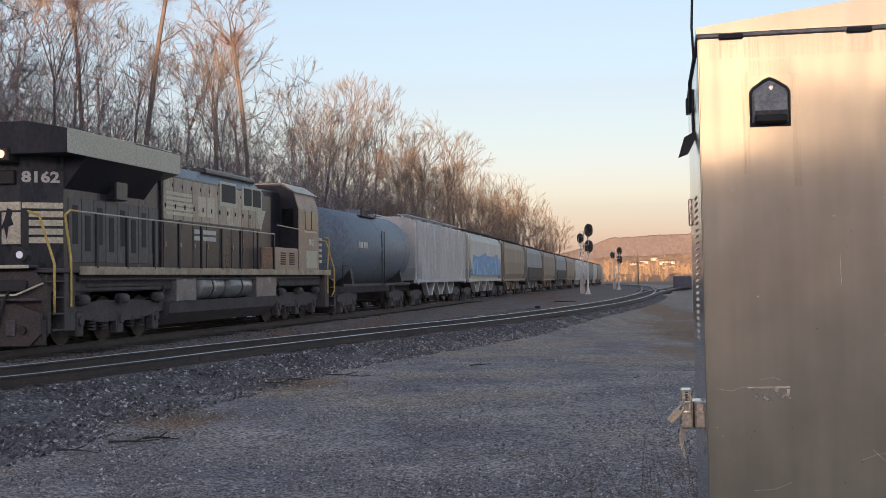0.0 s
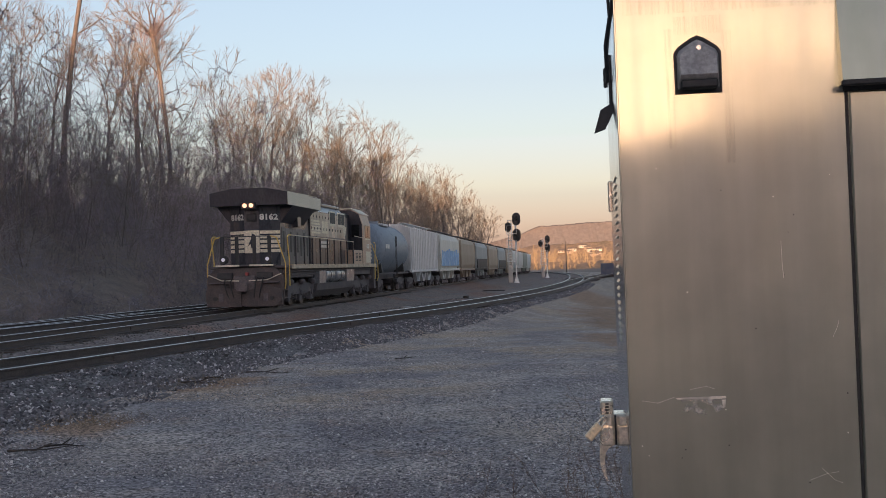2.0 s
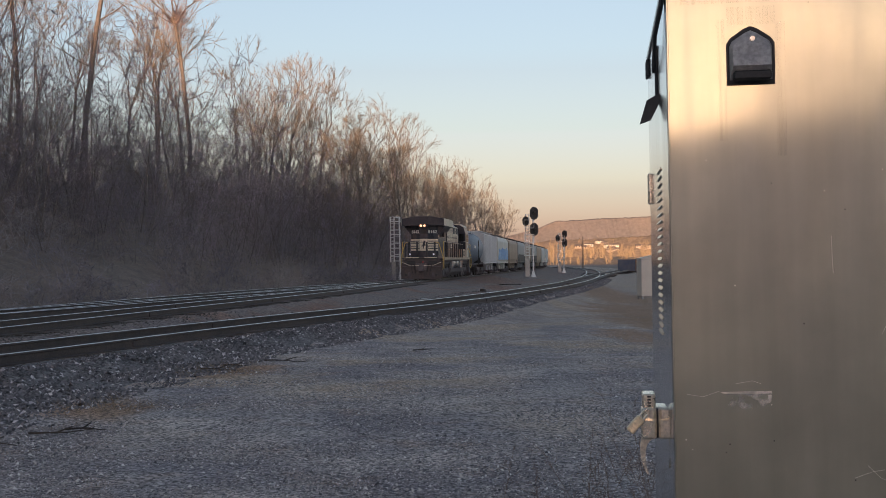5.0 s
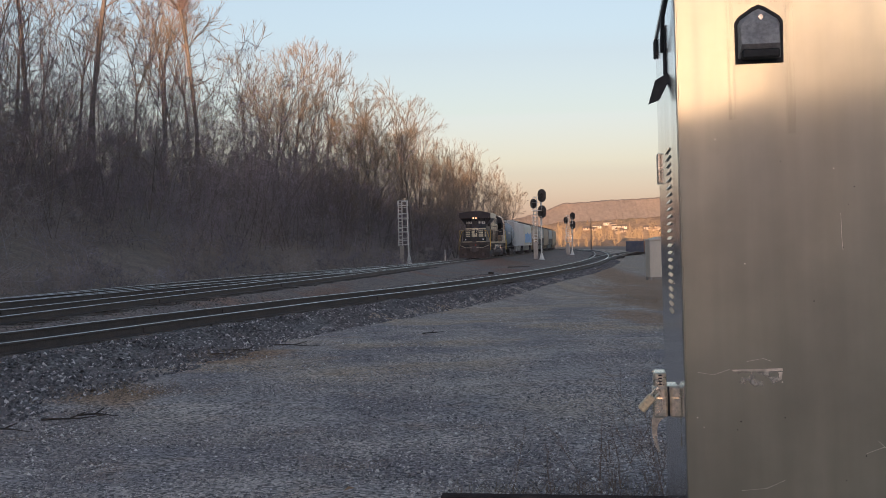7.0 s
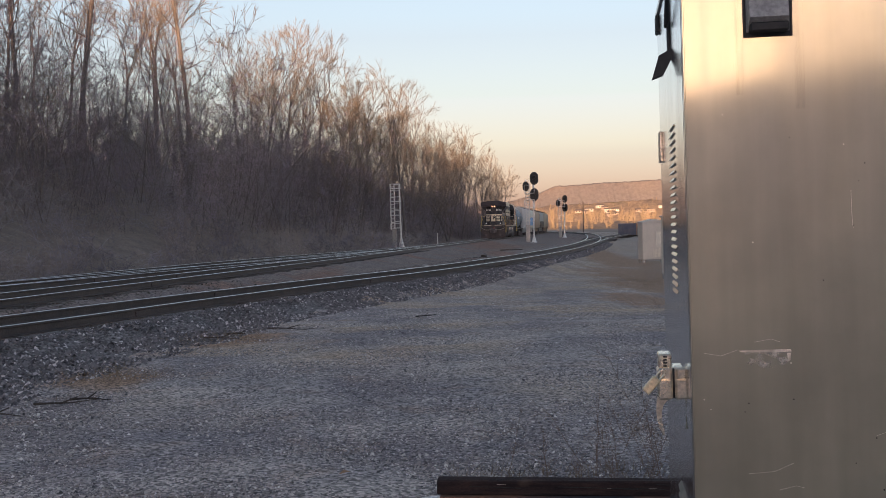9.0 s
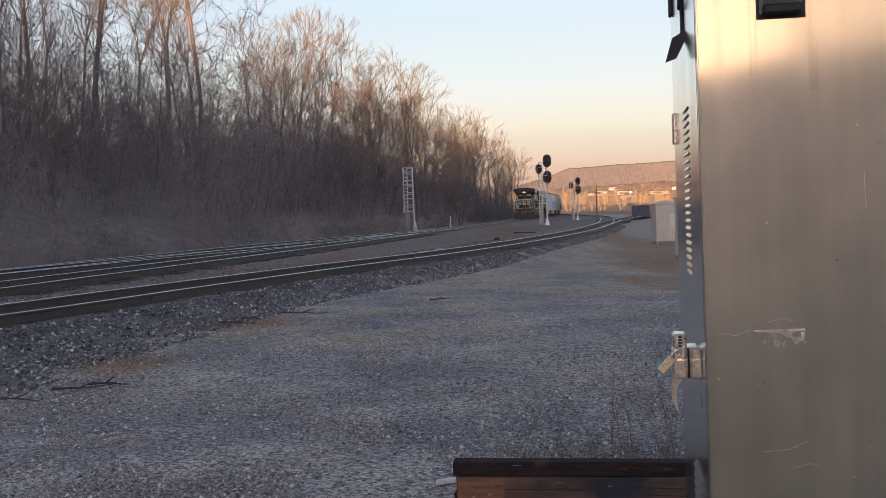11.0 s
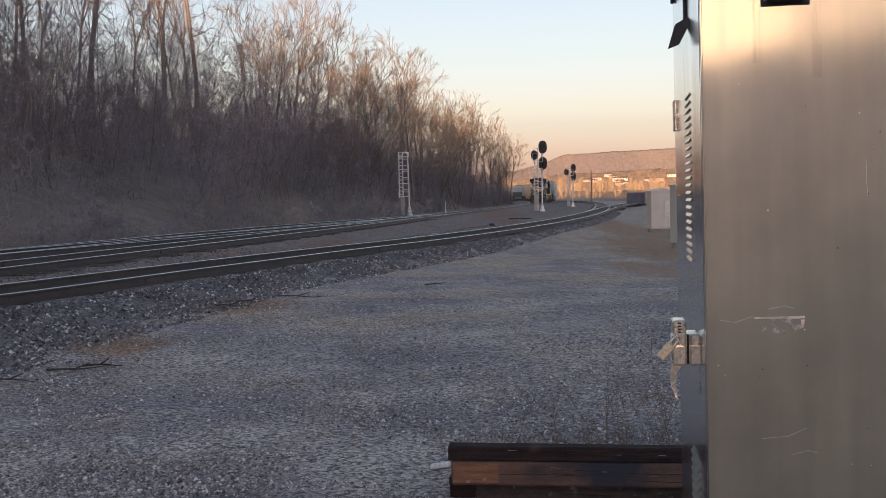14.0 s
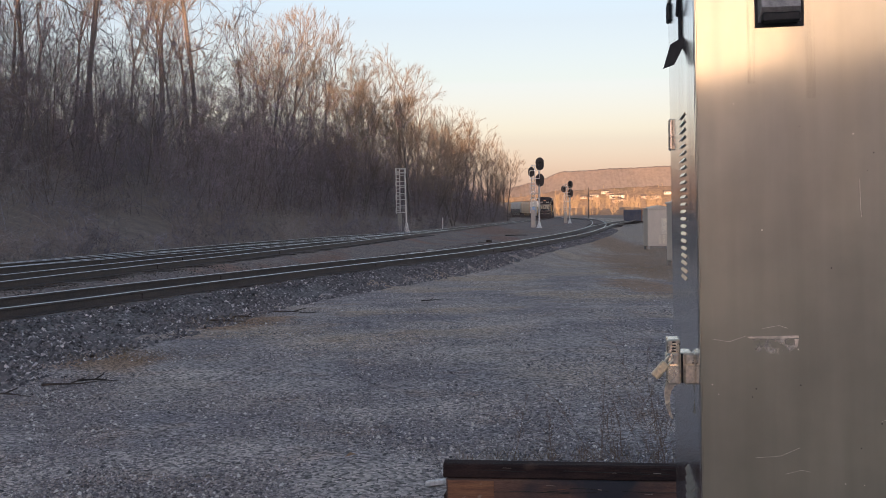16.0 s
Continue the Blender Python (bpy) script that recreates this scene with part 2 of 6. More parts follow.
# ---- mesh building ----
class Mesh:
    def __init__(self):
        self.v, self.f, self.smooth = [], [], []

    def add(self, verts, faces, smooth=False):
        k = len(self.v)
        self.v.extend(tuple(p) for p in verts)
        self.f.extend(tuple(i + k for i in f) for f in faces)
        self.smooth.extend([smooth] * len(faces))
        return self

    def box(self, x0, x1, y0, y1, z0, z1, c=0.012):
        """A box with chamfered edges."""
        c = min(c, (x1 - x0) * 0.3, (y1 - y0) * 0.3, (z1 - z0) * 0.3)
        lo, hi = (x0, y0, z0), (x1, y1, z1)
        verts, at = [], {}
        for sx in (0, 1):
            for sy in (0, 1):
                for sz in (0, 1):
                    s = (sx, sy, sz)
                    for a in range(3):
                        p = [(hi if s[i] else lo)[i] + (0 if i == a else (-c if s[i] else c)) for i in range(3)]
                        at[s, a] = len(verts)
                        verts.append(p)
        faces = []
        for a in range(3):
            b, d = (a + 1) % 3, (a + 2) % 3
            for side in (0, 1):
                ring = []
                for sb, sd in ((0, 0), (1, 0), (1, 1), (0, 1)):
                    s = [0, 0, 0]
                    s[a], s[b], s[d] = side, sb, sd
                    ring.append(at[tuple(s), a])
                faces.append(ring if side else ring[::-1])
            for sb in (0, 1):
                for sd in (0, 1):
                    s0, s1 = [0, 0, 0], [0, 0, 0]
                    s0[b] = s1[b] = sb
                    s0[d] = s1[d] = sd
                    s1[a] = 1
                    q = [at[tuple(s0), b], at[tuple(s1), b], at[tuple(s1), d], at[tuple(s0), d]]
                    faces.append(q if sb == sd else q[::-1])
        for s in ((x, y, z) for x in (0, 1) for y in (0, 1) for z in (0, 1)):
            q = [at[s, 0], at[s, 1], at[s, 2]]
            faces.append(q if sum(s) % 2 else q[::-1])
        return self.add(verts, faces)

    def cyl(self, p0, p1, r0, r1=None, n=10, caps=True, smooth=True):
        """A cone or cylinder from p0 to p1."""
        r1 = r0 if r1 is None else r1
        p0, p1 = Vector(p0), Vector(p1)
        w = (p1 - p0).normalized()
        u = w.orthogonal().normalized()
        t = w.cross(u)
        ring = [(math.cos(2 * math.pi * i / n), math.sin(2 * math.pi * i / n)) for i in range(n)]
        verts = [p0 + (u * c + t * s) * r0 for c, s in ring] + [p1 + (u * c + t * s) * r1 for c, s in ring]
        self.add(verts, [(i, (i + 1) % n, n + (i + 1) % n, n + i) for i in range(n)], smooth)
        if caps:
            self.add(verts, [tuple(range(n))[::-1], tuple(range(n, 2 * n))])
        return self

    def tube(self, points, r, n=6):
        for a, b in zip(points, points[1:]):
            self.cyl(a, b, r, r, n)
        return self

    def prism(self, section, y0, y1, axis="y"):
        """A section of (x, z) points drawn out along y, or of (y, z) points along x."""
        k = len(section)
        put = (lambda a, b, d: (a, d, b)) if axis == "y" else (lambda a, b, d: (d, a, b))
        verts = [put(a, b, y0) for a, b in section] + [put(a, b, y1) for a, b in section]
        return self.add(verts, [(i, (i + 1) % k, k + (i + 1) % k, k + i) for i in range(k)] + [tuple(range(k))[::-1], tuple(range(k, 2 * k))])

    def data(self, name, *mats):
        me = bpy.data.meshes.new(name)
        me.from_pydata(self.v, [], self.f)
        me.polygons.foreach_set("use_smooth", self.smooth)
        for m in mats:
            me.materials.append(m)
        bm = bmesh.new()
        bm.from_mesh(me)
        bmesh.ops.recalc_face_normals(bm, faces=bm.faces)
        bm.to_mesh(me)
        bm.free()
        return me


def part(name, mesh, mat, parent=None, label="", m=None):
    ob = new(name, mesh.data(name, mat) if isinstance(mesh, Mesh) else mesh)
    if parent:
        ob.parent = parent
    if m is not None:
        ob.matrix_basis = m
    return tagged(ob, label) if label else ob


def thing(name, label, category, m=None, group="", kind=""):
    ob = new(name)
    if m is not None:
        ob.matrix_basis = m
    return tagged(ob, label, category, group, kind)


def raw(name, verts, faces, mat, smooth=False):
    """A mesh from numpy arrays, all faces alike."""
    me = bpy.data.meshes.new(name)
    verts, faces = np.asarray(verts, np.float32), np.asarray(faces, np.int32)
    k = faces.shape[1]
    me.vertices.add(len(verts))
    me.vertices.foreach_set("co", verts.ravel())
    me.loops.add(faces.size)
    me.loops.foreach_set("vertex_index", faces.ravel())
    me.polygons.add(len(faces))
    me.polygons.foreach_set("loop_start", np.arange(0, faces.size, k, dtype=np.int32))
    me.polygons.foreach_set("use_smooth", np.full(len(faces), smooth))
    me.update(calc_edges=True)
    me.materials.append(mat)
    return me


# ---- the lie of the land ----
def rail_z(y):
    return 0.47 - 0.0025 * np.clip(y, 0, 320)


def rail_zb(y):
    """The main and back tracks lie a little higher than the near one, until they meet it far off."""
    return rail_z(y) + np.interp(y, [0, 35, 75, 165], [0.035, 0.035, 0.07, 0.0])


def line_a(y):
    """The near track's centre: it bends away from the camera's lot and runs on beside the main track."""
    y = np.asarray(y, float)
    near = -7.6 + 0.105 * (y - 20) + 14.4 * (1 - np.exp(-np.maximum(y - 20, 0) / 48)) + np.minimum(y - 20, 0) * 0.3
    at180 = -7.6 + 0.105 * 160 + 14.4 * (1 - math.exp(-160 / 48))
    far = at180 + 0.116 * (y - 180) - 0.00045 * (y - 180) ** 2
    sway = 0.9 * np.exp(-((np.maximum(y, 17) - 17) / 6) ** 2) - 0.22 * np.exp(-((y - 33) / 5) ** 2)
    return np.where(y < 180, near, far) + sway


def line_b(y):
    """The main track's centre: straight, then a bend to the left."""
    y = np.asarray(y, float)
    e = np.maximum(y - 270, 0)
    f, h = np.clip((y - 28) / 32, 0, 1), np.clip((y - 65) / 90, 0, 1)
    sway = -0.15 + 0.5 * f * f * (3 - 2 * f) - 0.35 * h * h * (3 - 2 * h)
    return -13.3 + 0.135 * y + sway - 0.0014 * e ** 2


def line_c(y):
    """The track behind it, which joins it at a turnout."""
    y = np.asarray(y, float)
    s = np.clip((y - 52) / 46, 0, 1)
    return line_b(y) - 3.85 * (1 - s * s * (3 - 2 * s))


def line_cross(y):
    """The rails of the crossover that leaves the back track early and closes on the main track."""
    s = np.clip((np.asarray(y, float) - 27) / 53, 0, 1)
    return line_b(y) - 3.85 * (1 - s * s * (3 - 2 * s))


def ballast_reach(y):
    """How far the dark ballast spreads from the near track's centre towards the lot."""
    return np.interp(y, [8, 12, 18, 20, 23, 30, 50, 80], [5.6, 5.0, 3.75, 3.45, 2.95, 2.35, 1.75, 1.7])


def lot_z(y):
    return np.interp(y, [-50, 8, 9.2, 15, 21, 47, 120, 400], [-0.2, -0.15, -0.08, 0.06, 0.05, -0.38, -0.5, -0.6])


def ground_z(x, y):
    x, y = np.asarray(x, float), np.asarray(y, float)
    z = lot_z(y)
    yy = np.clip(y, -60, 420)
    a, b, c, zr, zb = line_a(yy), line_b(yy), line_c(yy), rail_z(yy), rail_zb(yy)
    z = np.where(x < a, np.maximum(z, zr - 0.42), z)
    for centre, drop, zr in ((a, 0.19, zr), (b, 0.2, zb), (c, 0.2, zb)):
        d = np.abs(x - centre)
        bank = zr - drop - np.maximum(d - 1.55, 0) * np.interp(yy, [25, 55], [0.55, 0.26])
        z = np.maximum(z, bank) + np.maximum(0.22 - np.abs(z - bank), 0) ** 2 / 0.88
    d = b - 4.15 - x - 4.0
    up = np.where(d > 0, np.minimum(d * 0.42, 7 + d * 0.06), 0)
    fade = np.clip((330 - y) / 90, 0.12, 1)
    return z + up * fade


# ---- ground ----
def ground():
    xs = np.concatenate([[-5000, -2500, -1200, -600, -300, -150, -90], np.arange(-60, -24, 2.0), np.arange(-24, 30, 0.27), np.arange(30, 60, 3.0), [70, 100, 160, 300, 600, 1200, 2500, 5000]])
    ys = np.concatenate([[-1500, -700, -300, -100, -40, -15, 0, 4], np.arange(6, 40, 0.3), np.arange(40, 120, 0.4), np.arange(120, 200, 1.0), np.arange(200, 330, 3.0), [340, 360, 400, 480, 600, 900, 1400, 2500, 5000]])
    X, Y = np.meshgrid(xs, ys)
    Z = ground_z(X, Y)
    rough = np.array([noise.noise((x * 0.9, y * 0.9, 0)) for x, y in zip(X.ravel(), Y.ravel())]).reshape(X.shape)
    Z = Z + rough * 0.035
    k, w = len(ys), len(xs)
    idx = np.arange(k * w).reshape(k, w)
    faces = np.stack([idx[:-1, :-1], idx[:-1, 1:], idx[1:, 1:], idx[1:, :-1]], -1).reshape(-1, 4)
    me = raw("ground", np.stack([X, Y, Z], -1).reshape(-1, 3), faces, GRAVEL, True)
    me.materials.append(CINDER)
    me.materials.append(LITTER)
    me.materials.append(BALLAST_BED)
    cx = (X[:-1, :-1] + X[1:, 1:]) / 2
    cy = np.clip((Y[:-1, :-1] + Y[1:, 1:]) / 2, -60, 330)
    edge = np.array([noise.noise((x * 0.8, y * 0.8, 2)) for x, y in zip(cx.ravel(), cy.ravel())]).reshape(cx.shape)
    kind = np.where(cx < line_a(cy) + (ballast_reach(cy) - 0.25) * (1 + 0.22 * edge), 1, 0)
    kind = np.where((kind == 1) & (cx > line_a(cy) + 0.9), 3, kind)
    kind = np.where(cx < line_b(cy) - 4.15 - 3.2, 2, kind)
    wob = np.array([noise.noise((x * 0.35, y * 0.12, 5)) for x, y in zip(cx.ravel(), cy.ravel())]).reshape(cx.shape)
    deep = (Y[:-1, :-1] + Y[1:, 1:]) / 2
    kind = np.where(deep + wob * 30 > np.where(cx > line_a(cy) + 12, 240, 325), 2, kind)
    me.polygons.foreach_set("material_index", kind.ravel().astype(np.int32))
    ob = new("ground", me)
    tagged(ob, "grey crushed gravel ground with brown grassy patches", "ground", kind="structure")


def rail_along(points, parent):
    """A rail: foot, web and worn bright head, drawn along a line of points at the top of the head."""
    section = [(-0.07, -0.18), (0.07, -0.18), (0.07, -0.165), (0.012, -0.145), (0.012, -0.045), (0.036, -0.035), (0.036, -0.006), (0.028, 0), (-0.028, 0), (-0.036, -0.006), (-0.036, -0.035), (-0.012, -0.045), (-0.012, -0.145), (-0.07, -0.165)]
    p = np.asarray(points, float)
    d = np.gradient(p, axis=0)
    side = np.stack([d[:, 1], -d[:, 0], np.zeros(len(p))], 1)
    side /= np.linalg.norm(side, axis=1)[:, None]
    k = len(section)
    verts = np.concatenate([p[:, None] + side[:, None] * np.array([s[0] for s in section])[None, :, None] + np.array([[0, 0, s[1]] for s in section])[None]], 1).reshape(-1, 3)
    i, j = np.meshgrid(np.arange(len(p) - 1), np.arange(k), indexing="ij")
    faces = np.stack([i * k + j, i * k + (j + 1) % k, (i + 1) * k + (j + 1) % k, (i + 1) * k + j], -1).reshape(-1, 4)
    me = raw("rail", verts, faces, RAIL)
    me.materials.append(RAILHEAD)
    me.polygons.foreach_set("material_index", np.isin(j.ravel(), (6, 7, 8)).astype(np.int32))
    part("rail", me, None, parent)


def track(name, line, y0, y1, ties, label, level=rail_zb):
    t = thing(name, label, "railway track", kind="structure")
    ys = np.concatenate([np.arange(y0, min(y1, 110), 1.0), np.arange(max(y0, min(y1, 110)), y1 + 0.1, 4.0)])
    x = line(ys)
    slope = np.gradient(x, ys)
    n = np.sqrt(1 + slope ** 2)
    for s in (-0.755, 0.755):
        rail_along(np.stack([x + s / n, ys - s * slope / n, level(ys)], 1), t)
    bar = Mesh().box(-0.035, 0.035, -0.45, 0.45, -0.155, -0.05, 0.008).data("joint_bar", RAIL)
    for s, y in [(s, y) for s in (-0.755, 0.755) for y in np.arange(y0 + (3 if s < 0 else 9), min(y1, 90), 11.9)]:
        sl = float((line(y + 0.1) - line(y - 0.1)) / 0.2)
        k = math.sqrt(1 + sl * sl)
        part("joint_bar", bar, None, t, m=pose(float(line(y)) + s / k, y - s * sl / k, float(level(y)), 0, 0, -math.degrees(math.atan(sl))))
    tie = Mesh().box(-1.3, 1.3, -0.115, 0.115, -0.18, 0, 0.012).data("tie", TIE)
    y = y0
    for k in range(ties):
        sl = float((line(y + 0.1) - line(y - 0.1)) / 0.2)
        ob = part("tie", tie, None, t, m=pose(float(line(y)) + random.uniform(-0.04, 0.04), y, float(level(y)) - 0.183, 0, random.uniform(-0.4, 0.4), -math.degrees(math.atan(sl)) + random.uniform(-0.8, 0.8)))
        y += 0.55 / math.sqrt(1 + sl * sl)
    return t


ground()
track("track_near", line_a, 2.0, 330, 290, "rusty-sided near railway track on dark ballast", rail_z)
track("track_main", line_b, 2.0, 420, 290, "main railway track with worn bright railheads")
track("track_spur", lambda y: line_a(y) + 0.0006 * np.maximum(np.asarray(y, float) - 92, 0) ** 2, 92.0, 205, 90, "rusty spur curving off towards the parked car", rail_z)
track("track_crossover", line_cross, 30.0, 79, 0, "worn crossover rails between the back and main tracks")
track("track_back", line_c, 2.0, 96, 160, "back railway track below the wooded bank")


# ---- the woods ----
def branches(rng, height, kind):
    """The limbs of a bare tree as segments (start, end, r0, r1): coarse limbs, twigs and pointed ends apart.
    Limbs rise steeply and fork again and again, so that the crown opens like a vase with a rounded top."""
    limbs, twigs, tips = [], [], []

    def turned(d, angle):
        a = rng.normal(0, 1, 3)
        a -= d * a.dot(d)
        a /= np.linalg.norm(a)
        return d * math.cos(angle) + a * math.sin(angle)

    def spike(p, d, length, r=0.0095):
        d = turned(d, rng.uniform(0.25, 0.75))
        tips.append((p, p + d * length * rng.uniform(0.6, 1.4), r, 0.003))

    def limb(p, d, length, r, level):
        n = 3 if level < 4 else 2
        ends = []
        for i in range(n):
            d = d + rng.normal(0, 0.05 + 0.018 * level, 3) + np.array([0, 0, (0, 0.05, 0.07, 0.05, 0.03, 0.0)[level]])
            d = d / np.linalg.norm(d)
            q = p + d * length / n
            r1 = r * 0.86
            (limbs if level < 4 else twigs).append((p, q, r, r1))
            if level > 3 or (level > 1 and i == 1):
                spike(q, d, 0.030 * height)
                if level > 4:
                    spike(q, d, 0.030 * height)
            p, r = q, r1
            ends.append((p, d, r))
        if level >= 5:
            for _ in range(3):
                spike(p, d, 0.028 * height)
            return
        for k in range(2 if rng.uniform() < 0.8 else 3):
            limb(p, turned(d, rng.uniform(0.25, 0.52)), length * rng.uniform(0.62, 0.82), max(r * rng.uniform(0.68, 0.84), 0.022), level + 1)
        if level in (1, 2, 3) and rng.uniform() < 0.5:
            q, e, rr = ends[0]
            limb(q, turned(e, rng.uniform(0.6, 1.0)), length * 0.5, max(rr * 0.55, 0.022), level + 2)

    stems, bole, spread = {"tall": (1, 0.46, 0.34), "fork": (2, 0.34, 0.36), "multi": (3, 0.24, 0.40), "column": (1, 0.66, 0.55)}[kind]
    for s in range(stems):
        lean = rng.normal(0, 0.05 if stems == 1 else 0.15, 3) * np.array([1, 1, 0])
        d = np.array([0, 0, 1.0]) + lean
        d /= np.linalg.norm(d)
        h = height * (1 if s == 0 else rng.uniform(0.75, 0.95))
        p, r = lean * 0.6, h * (0.0088 if stems == 1 else 0.0072)
        for i in range(5):
            d = d + rng.normal(0, 0.035, 3) + np.array([0, 0, 0.04])
            d /= np.linalg.norm(d)
            q = p + d * h * bole / 5
            limbs.append((p, q, r, r * 0.93))
            p, r = q, r * 0.93
            if kind == "column" and i > 1:
                limb(p, turned(d, rng.uniform(0.9, 1.3)), h * 0.09, r * 0.35, 3)
            elif i > 2:
                limb(p, turned(d, rng.uniform(0.5, 0.8)), h * 0.15, r * 0.45, 2)
        rest = (h * (1 - bole)) / 3.3
        for k in range(4 if stems == 1 else 3):
            limb(p, turned(d, spread * rng.uniform(0.4, 1.3)), rest * rng.uniform(0.8, 1.15) * (0.75 if kind == "column" else 1), r * rng.uniform(0.55, 0.75), 1)
    return limbs, twigs, tips


def segments_mesh(name, segs, sides, mat, tips=()):
    """Tapered tubes along segments, and pointed ends for the finest twigs."""
    if len(tips):
        me = segments_mesh(name, segs, sides, mat)
        a, b, r = np.array([s[0] for s in tips]), np.array([s[1] for s in tips]), np.array([s[2] for s in tips])
        w = b - a
        ref = np.where(np.abs(w[:, 2:3]) < 0.8 * np.linalg.norm(w, axis=1)[:, None], [[0, 0, 1.0]], [[1.0, 0, 0]])
        u = np.cross(w, ref)
        u /= np.linalg.norm(u, axis=1)[:, None]
        t = np.cross(w, u)
        t /= np.linalg.norm(t, axis=1)[:, None]
        v = np.stack([a + u * r[:, None], a + (-0.5 * u + 0.87 * t) * r[:, None], a + (-0.5 * u - 0.87 * t) * r[:, None], b], 1).reshape(-1, 3)
        k = (np.arange(len(tips)) * 4)[:, None]
        f = np.concatenate([k + [[0, 1, 3]], k + [[1, 2, 3]], k + [[2, 0, 3]]])
        tip = raw(name, v, f, mat)
        bm = bmesh.new()
        bm.from_mesh(me)
        bm.from_mesh(tip)
        bm.to_mesh(me)
        bm.free()
        return me
    p0 = np.array([s[0] for s in segs])
    p1 = np.array([s[1] for s in segs])
    r0 = np.array([s[2] for s in segs])
    r1 = np.array([s[3] for s in segs])
    w = p1 - p0
    w /= np.linalg.norm(w, axis=1)[:, None]
    ref = np.where(np.abs(w[:, 2:3]) < 0.9, [[0, 0, 1.0]], [[1.0, 0, 0]])
    u = np.cross(w, ref)
    u /= np.linalg.norm(u, axis=1)[:, None]
    t = np.cross(w, u)
    an = np.arange(sides) * 2 * math.pi / sides
    ring = u[:, None] * np.cos(an)[None, :, None] + t[:, None] * np.sin(an)[None, :, None]
    verts = np.concatenate([p0[:, None] + ring * r0[:, None, None], p1[:, None] + ring * r1[:, None, None]], 1).reshape(-1, 3)
    base = (np.arange(len(segs)) * 2 * sides)[:, None]
    j = np.arange(sides)[None]
    faces = np.stack([base + j, base + (j + 1) % sides, base + sides + (j + 1) % sides, base + sides + j], -1).reshape(-1, 4)
    return raw(name, verts, faces, mat, sides > 4)


def tree_model(seed, height, kind, vines=0):
    rng = np.random.default_rng(seed)
    limbs, twigs, tips = branches(rng, height, kind)
    label = {"tall": "tall bare winter tree with a vase-shaped crown", "fork": "bare forked winter tree with fine twigs", "multi": "bare many-stemmed winter tree with dense twigs", "column": "tall bare tree"}[kind]
    if vines:
        label = "tall bare tree wrapped in reddish vines"
    t = thing("bare_tree", label, "tree", group="trees on the wooded bank")
    part("trunk", segments_mesh("trunk", limbs, 5, BARK), None, t)
    part("crown", segments_mesh("crown", twigs, 3, TWIG, tips), None, t)
    if vines:
        ends, hang = [], []
        low = [g for g in limbs if g[2] > 0.075 and g[0][2] < height * 0.75]
        for _ in range(vines):
            p, q, r0, r1 = low[rng.integers(0, len(low))]
            at = p + (q - p) * rng.uniform() + rng.normal(0, 0.20 + r0 * 1.4, 3)
            d = rng.normal(0, 1, 3) + np.array([0, 0, -0.35])
            ends.append((at, at + d / np.linalg.norm(d) * rng.uniform(0.25, 0.7), 0.010, 0.003))
        for p, q, r0, r1 in low:
            for _ in range(2):
                hang.append((p + rng.normal(0, r0 * 0.8, 3), q + rng.normal(0, r0 * 0.8, 3), 0.028, 0.024))
        tagged(part("vines", segments_mesh("vines", hang, 3, VINE, ends), None, t), "tangled reddish vines", kind="stuff")
    return t


def bush_model(seed, height, stems, sprays, ends, name="bush", label="leafless tangled brush on the bank", mat=BRUSH):
    """A rounded tangle: bent stems with side branches, and short twigs that spring from them every way."""
    rng = np.random.default_rng(seed)
    segs, tips = [], []

    def way(up):
        d = rng.normal(0, 1, 3) + np.array([0, 0, up])
        return d / np.linalg.norm(d)

    for _ in range(stems):
        p = np.array([*rng.normal(0, 0.24 * height ** 0.75, 2), 0.0])
        d = np.array([*rng.normal(0, 0.35 if height < 7 else 0.20, 2), 1.0])
        h = height * rng.uniform(0.55, 1.05)
        r = 0.006 + 0.0017 * height
        for i in range(4):
            d = d + rng.normal(0, 0.24 if height < 7 else 0.15, 3)
            d /= np.linalg.norm(d)
            q = p + d * h / 4
            segs.append((p, q, r, r * 0.72))
            p, r = q, r * 0.72
    trunks = list(segs)
    for _ in range(sprays):
        p, q, r0, r1 = trunks[rng.integers(0, len(trunks))]
        at = p + (q - p) * rng.uniform(0.1, 1.0)
        end = at + way(0.5) * 0.34 * min(height, 6.0) ** 0.6 * rng.uniform(0.6, 1.2)
        end[2] = max(end[2], 0.1)
        segs.append((at, end, r1 * 0.6 + 0.004, 0.005))
        for _ in range(ends):
            root = at + (end - at) * rng.uniform(0.15, 1.0) ** 0.6
            tips.append((root, root + way(0.25) * rng.uniform(0.2, 0.75) * (0.75 + 0.05 * height), 0.009, 0.003))
    t = thing(name, label, name, group=name + " growth on the bank")
    tagged(part("stem_growth", segments_mesh("stem_growth", segs, 3, BARK if height > 7 else mat), None, t), kind="stuff")
    tagged(part("tangle", segments_mesh("tangle", segs[:1], 3, mat, tips), None, t), kind="stuff")
    return t


HEIGHT_AT, HEIGHTS = [60, 90, 120, 150, 200, 240, 280], [1.0, 1.0, 1.14, 1.10, 1.10, 1.08, 0.98]


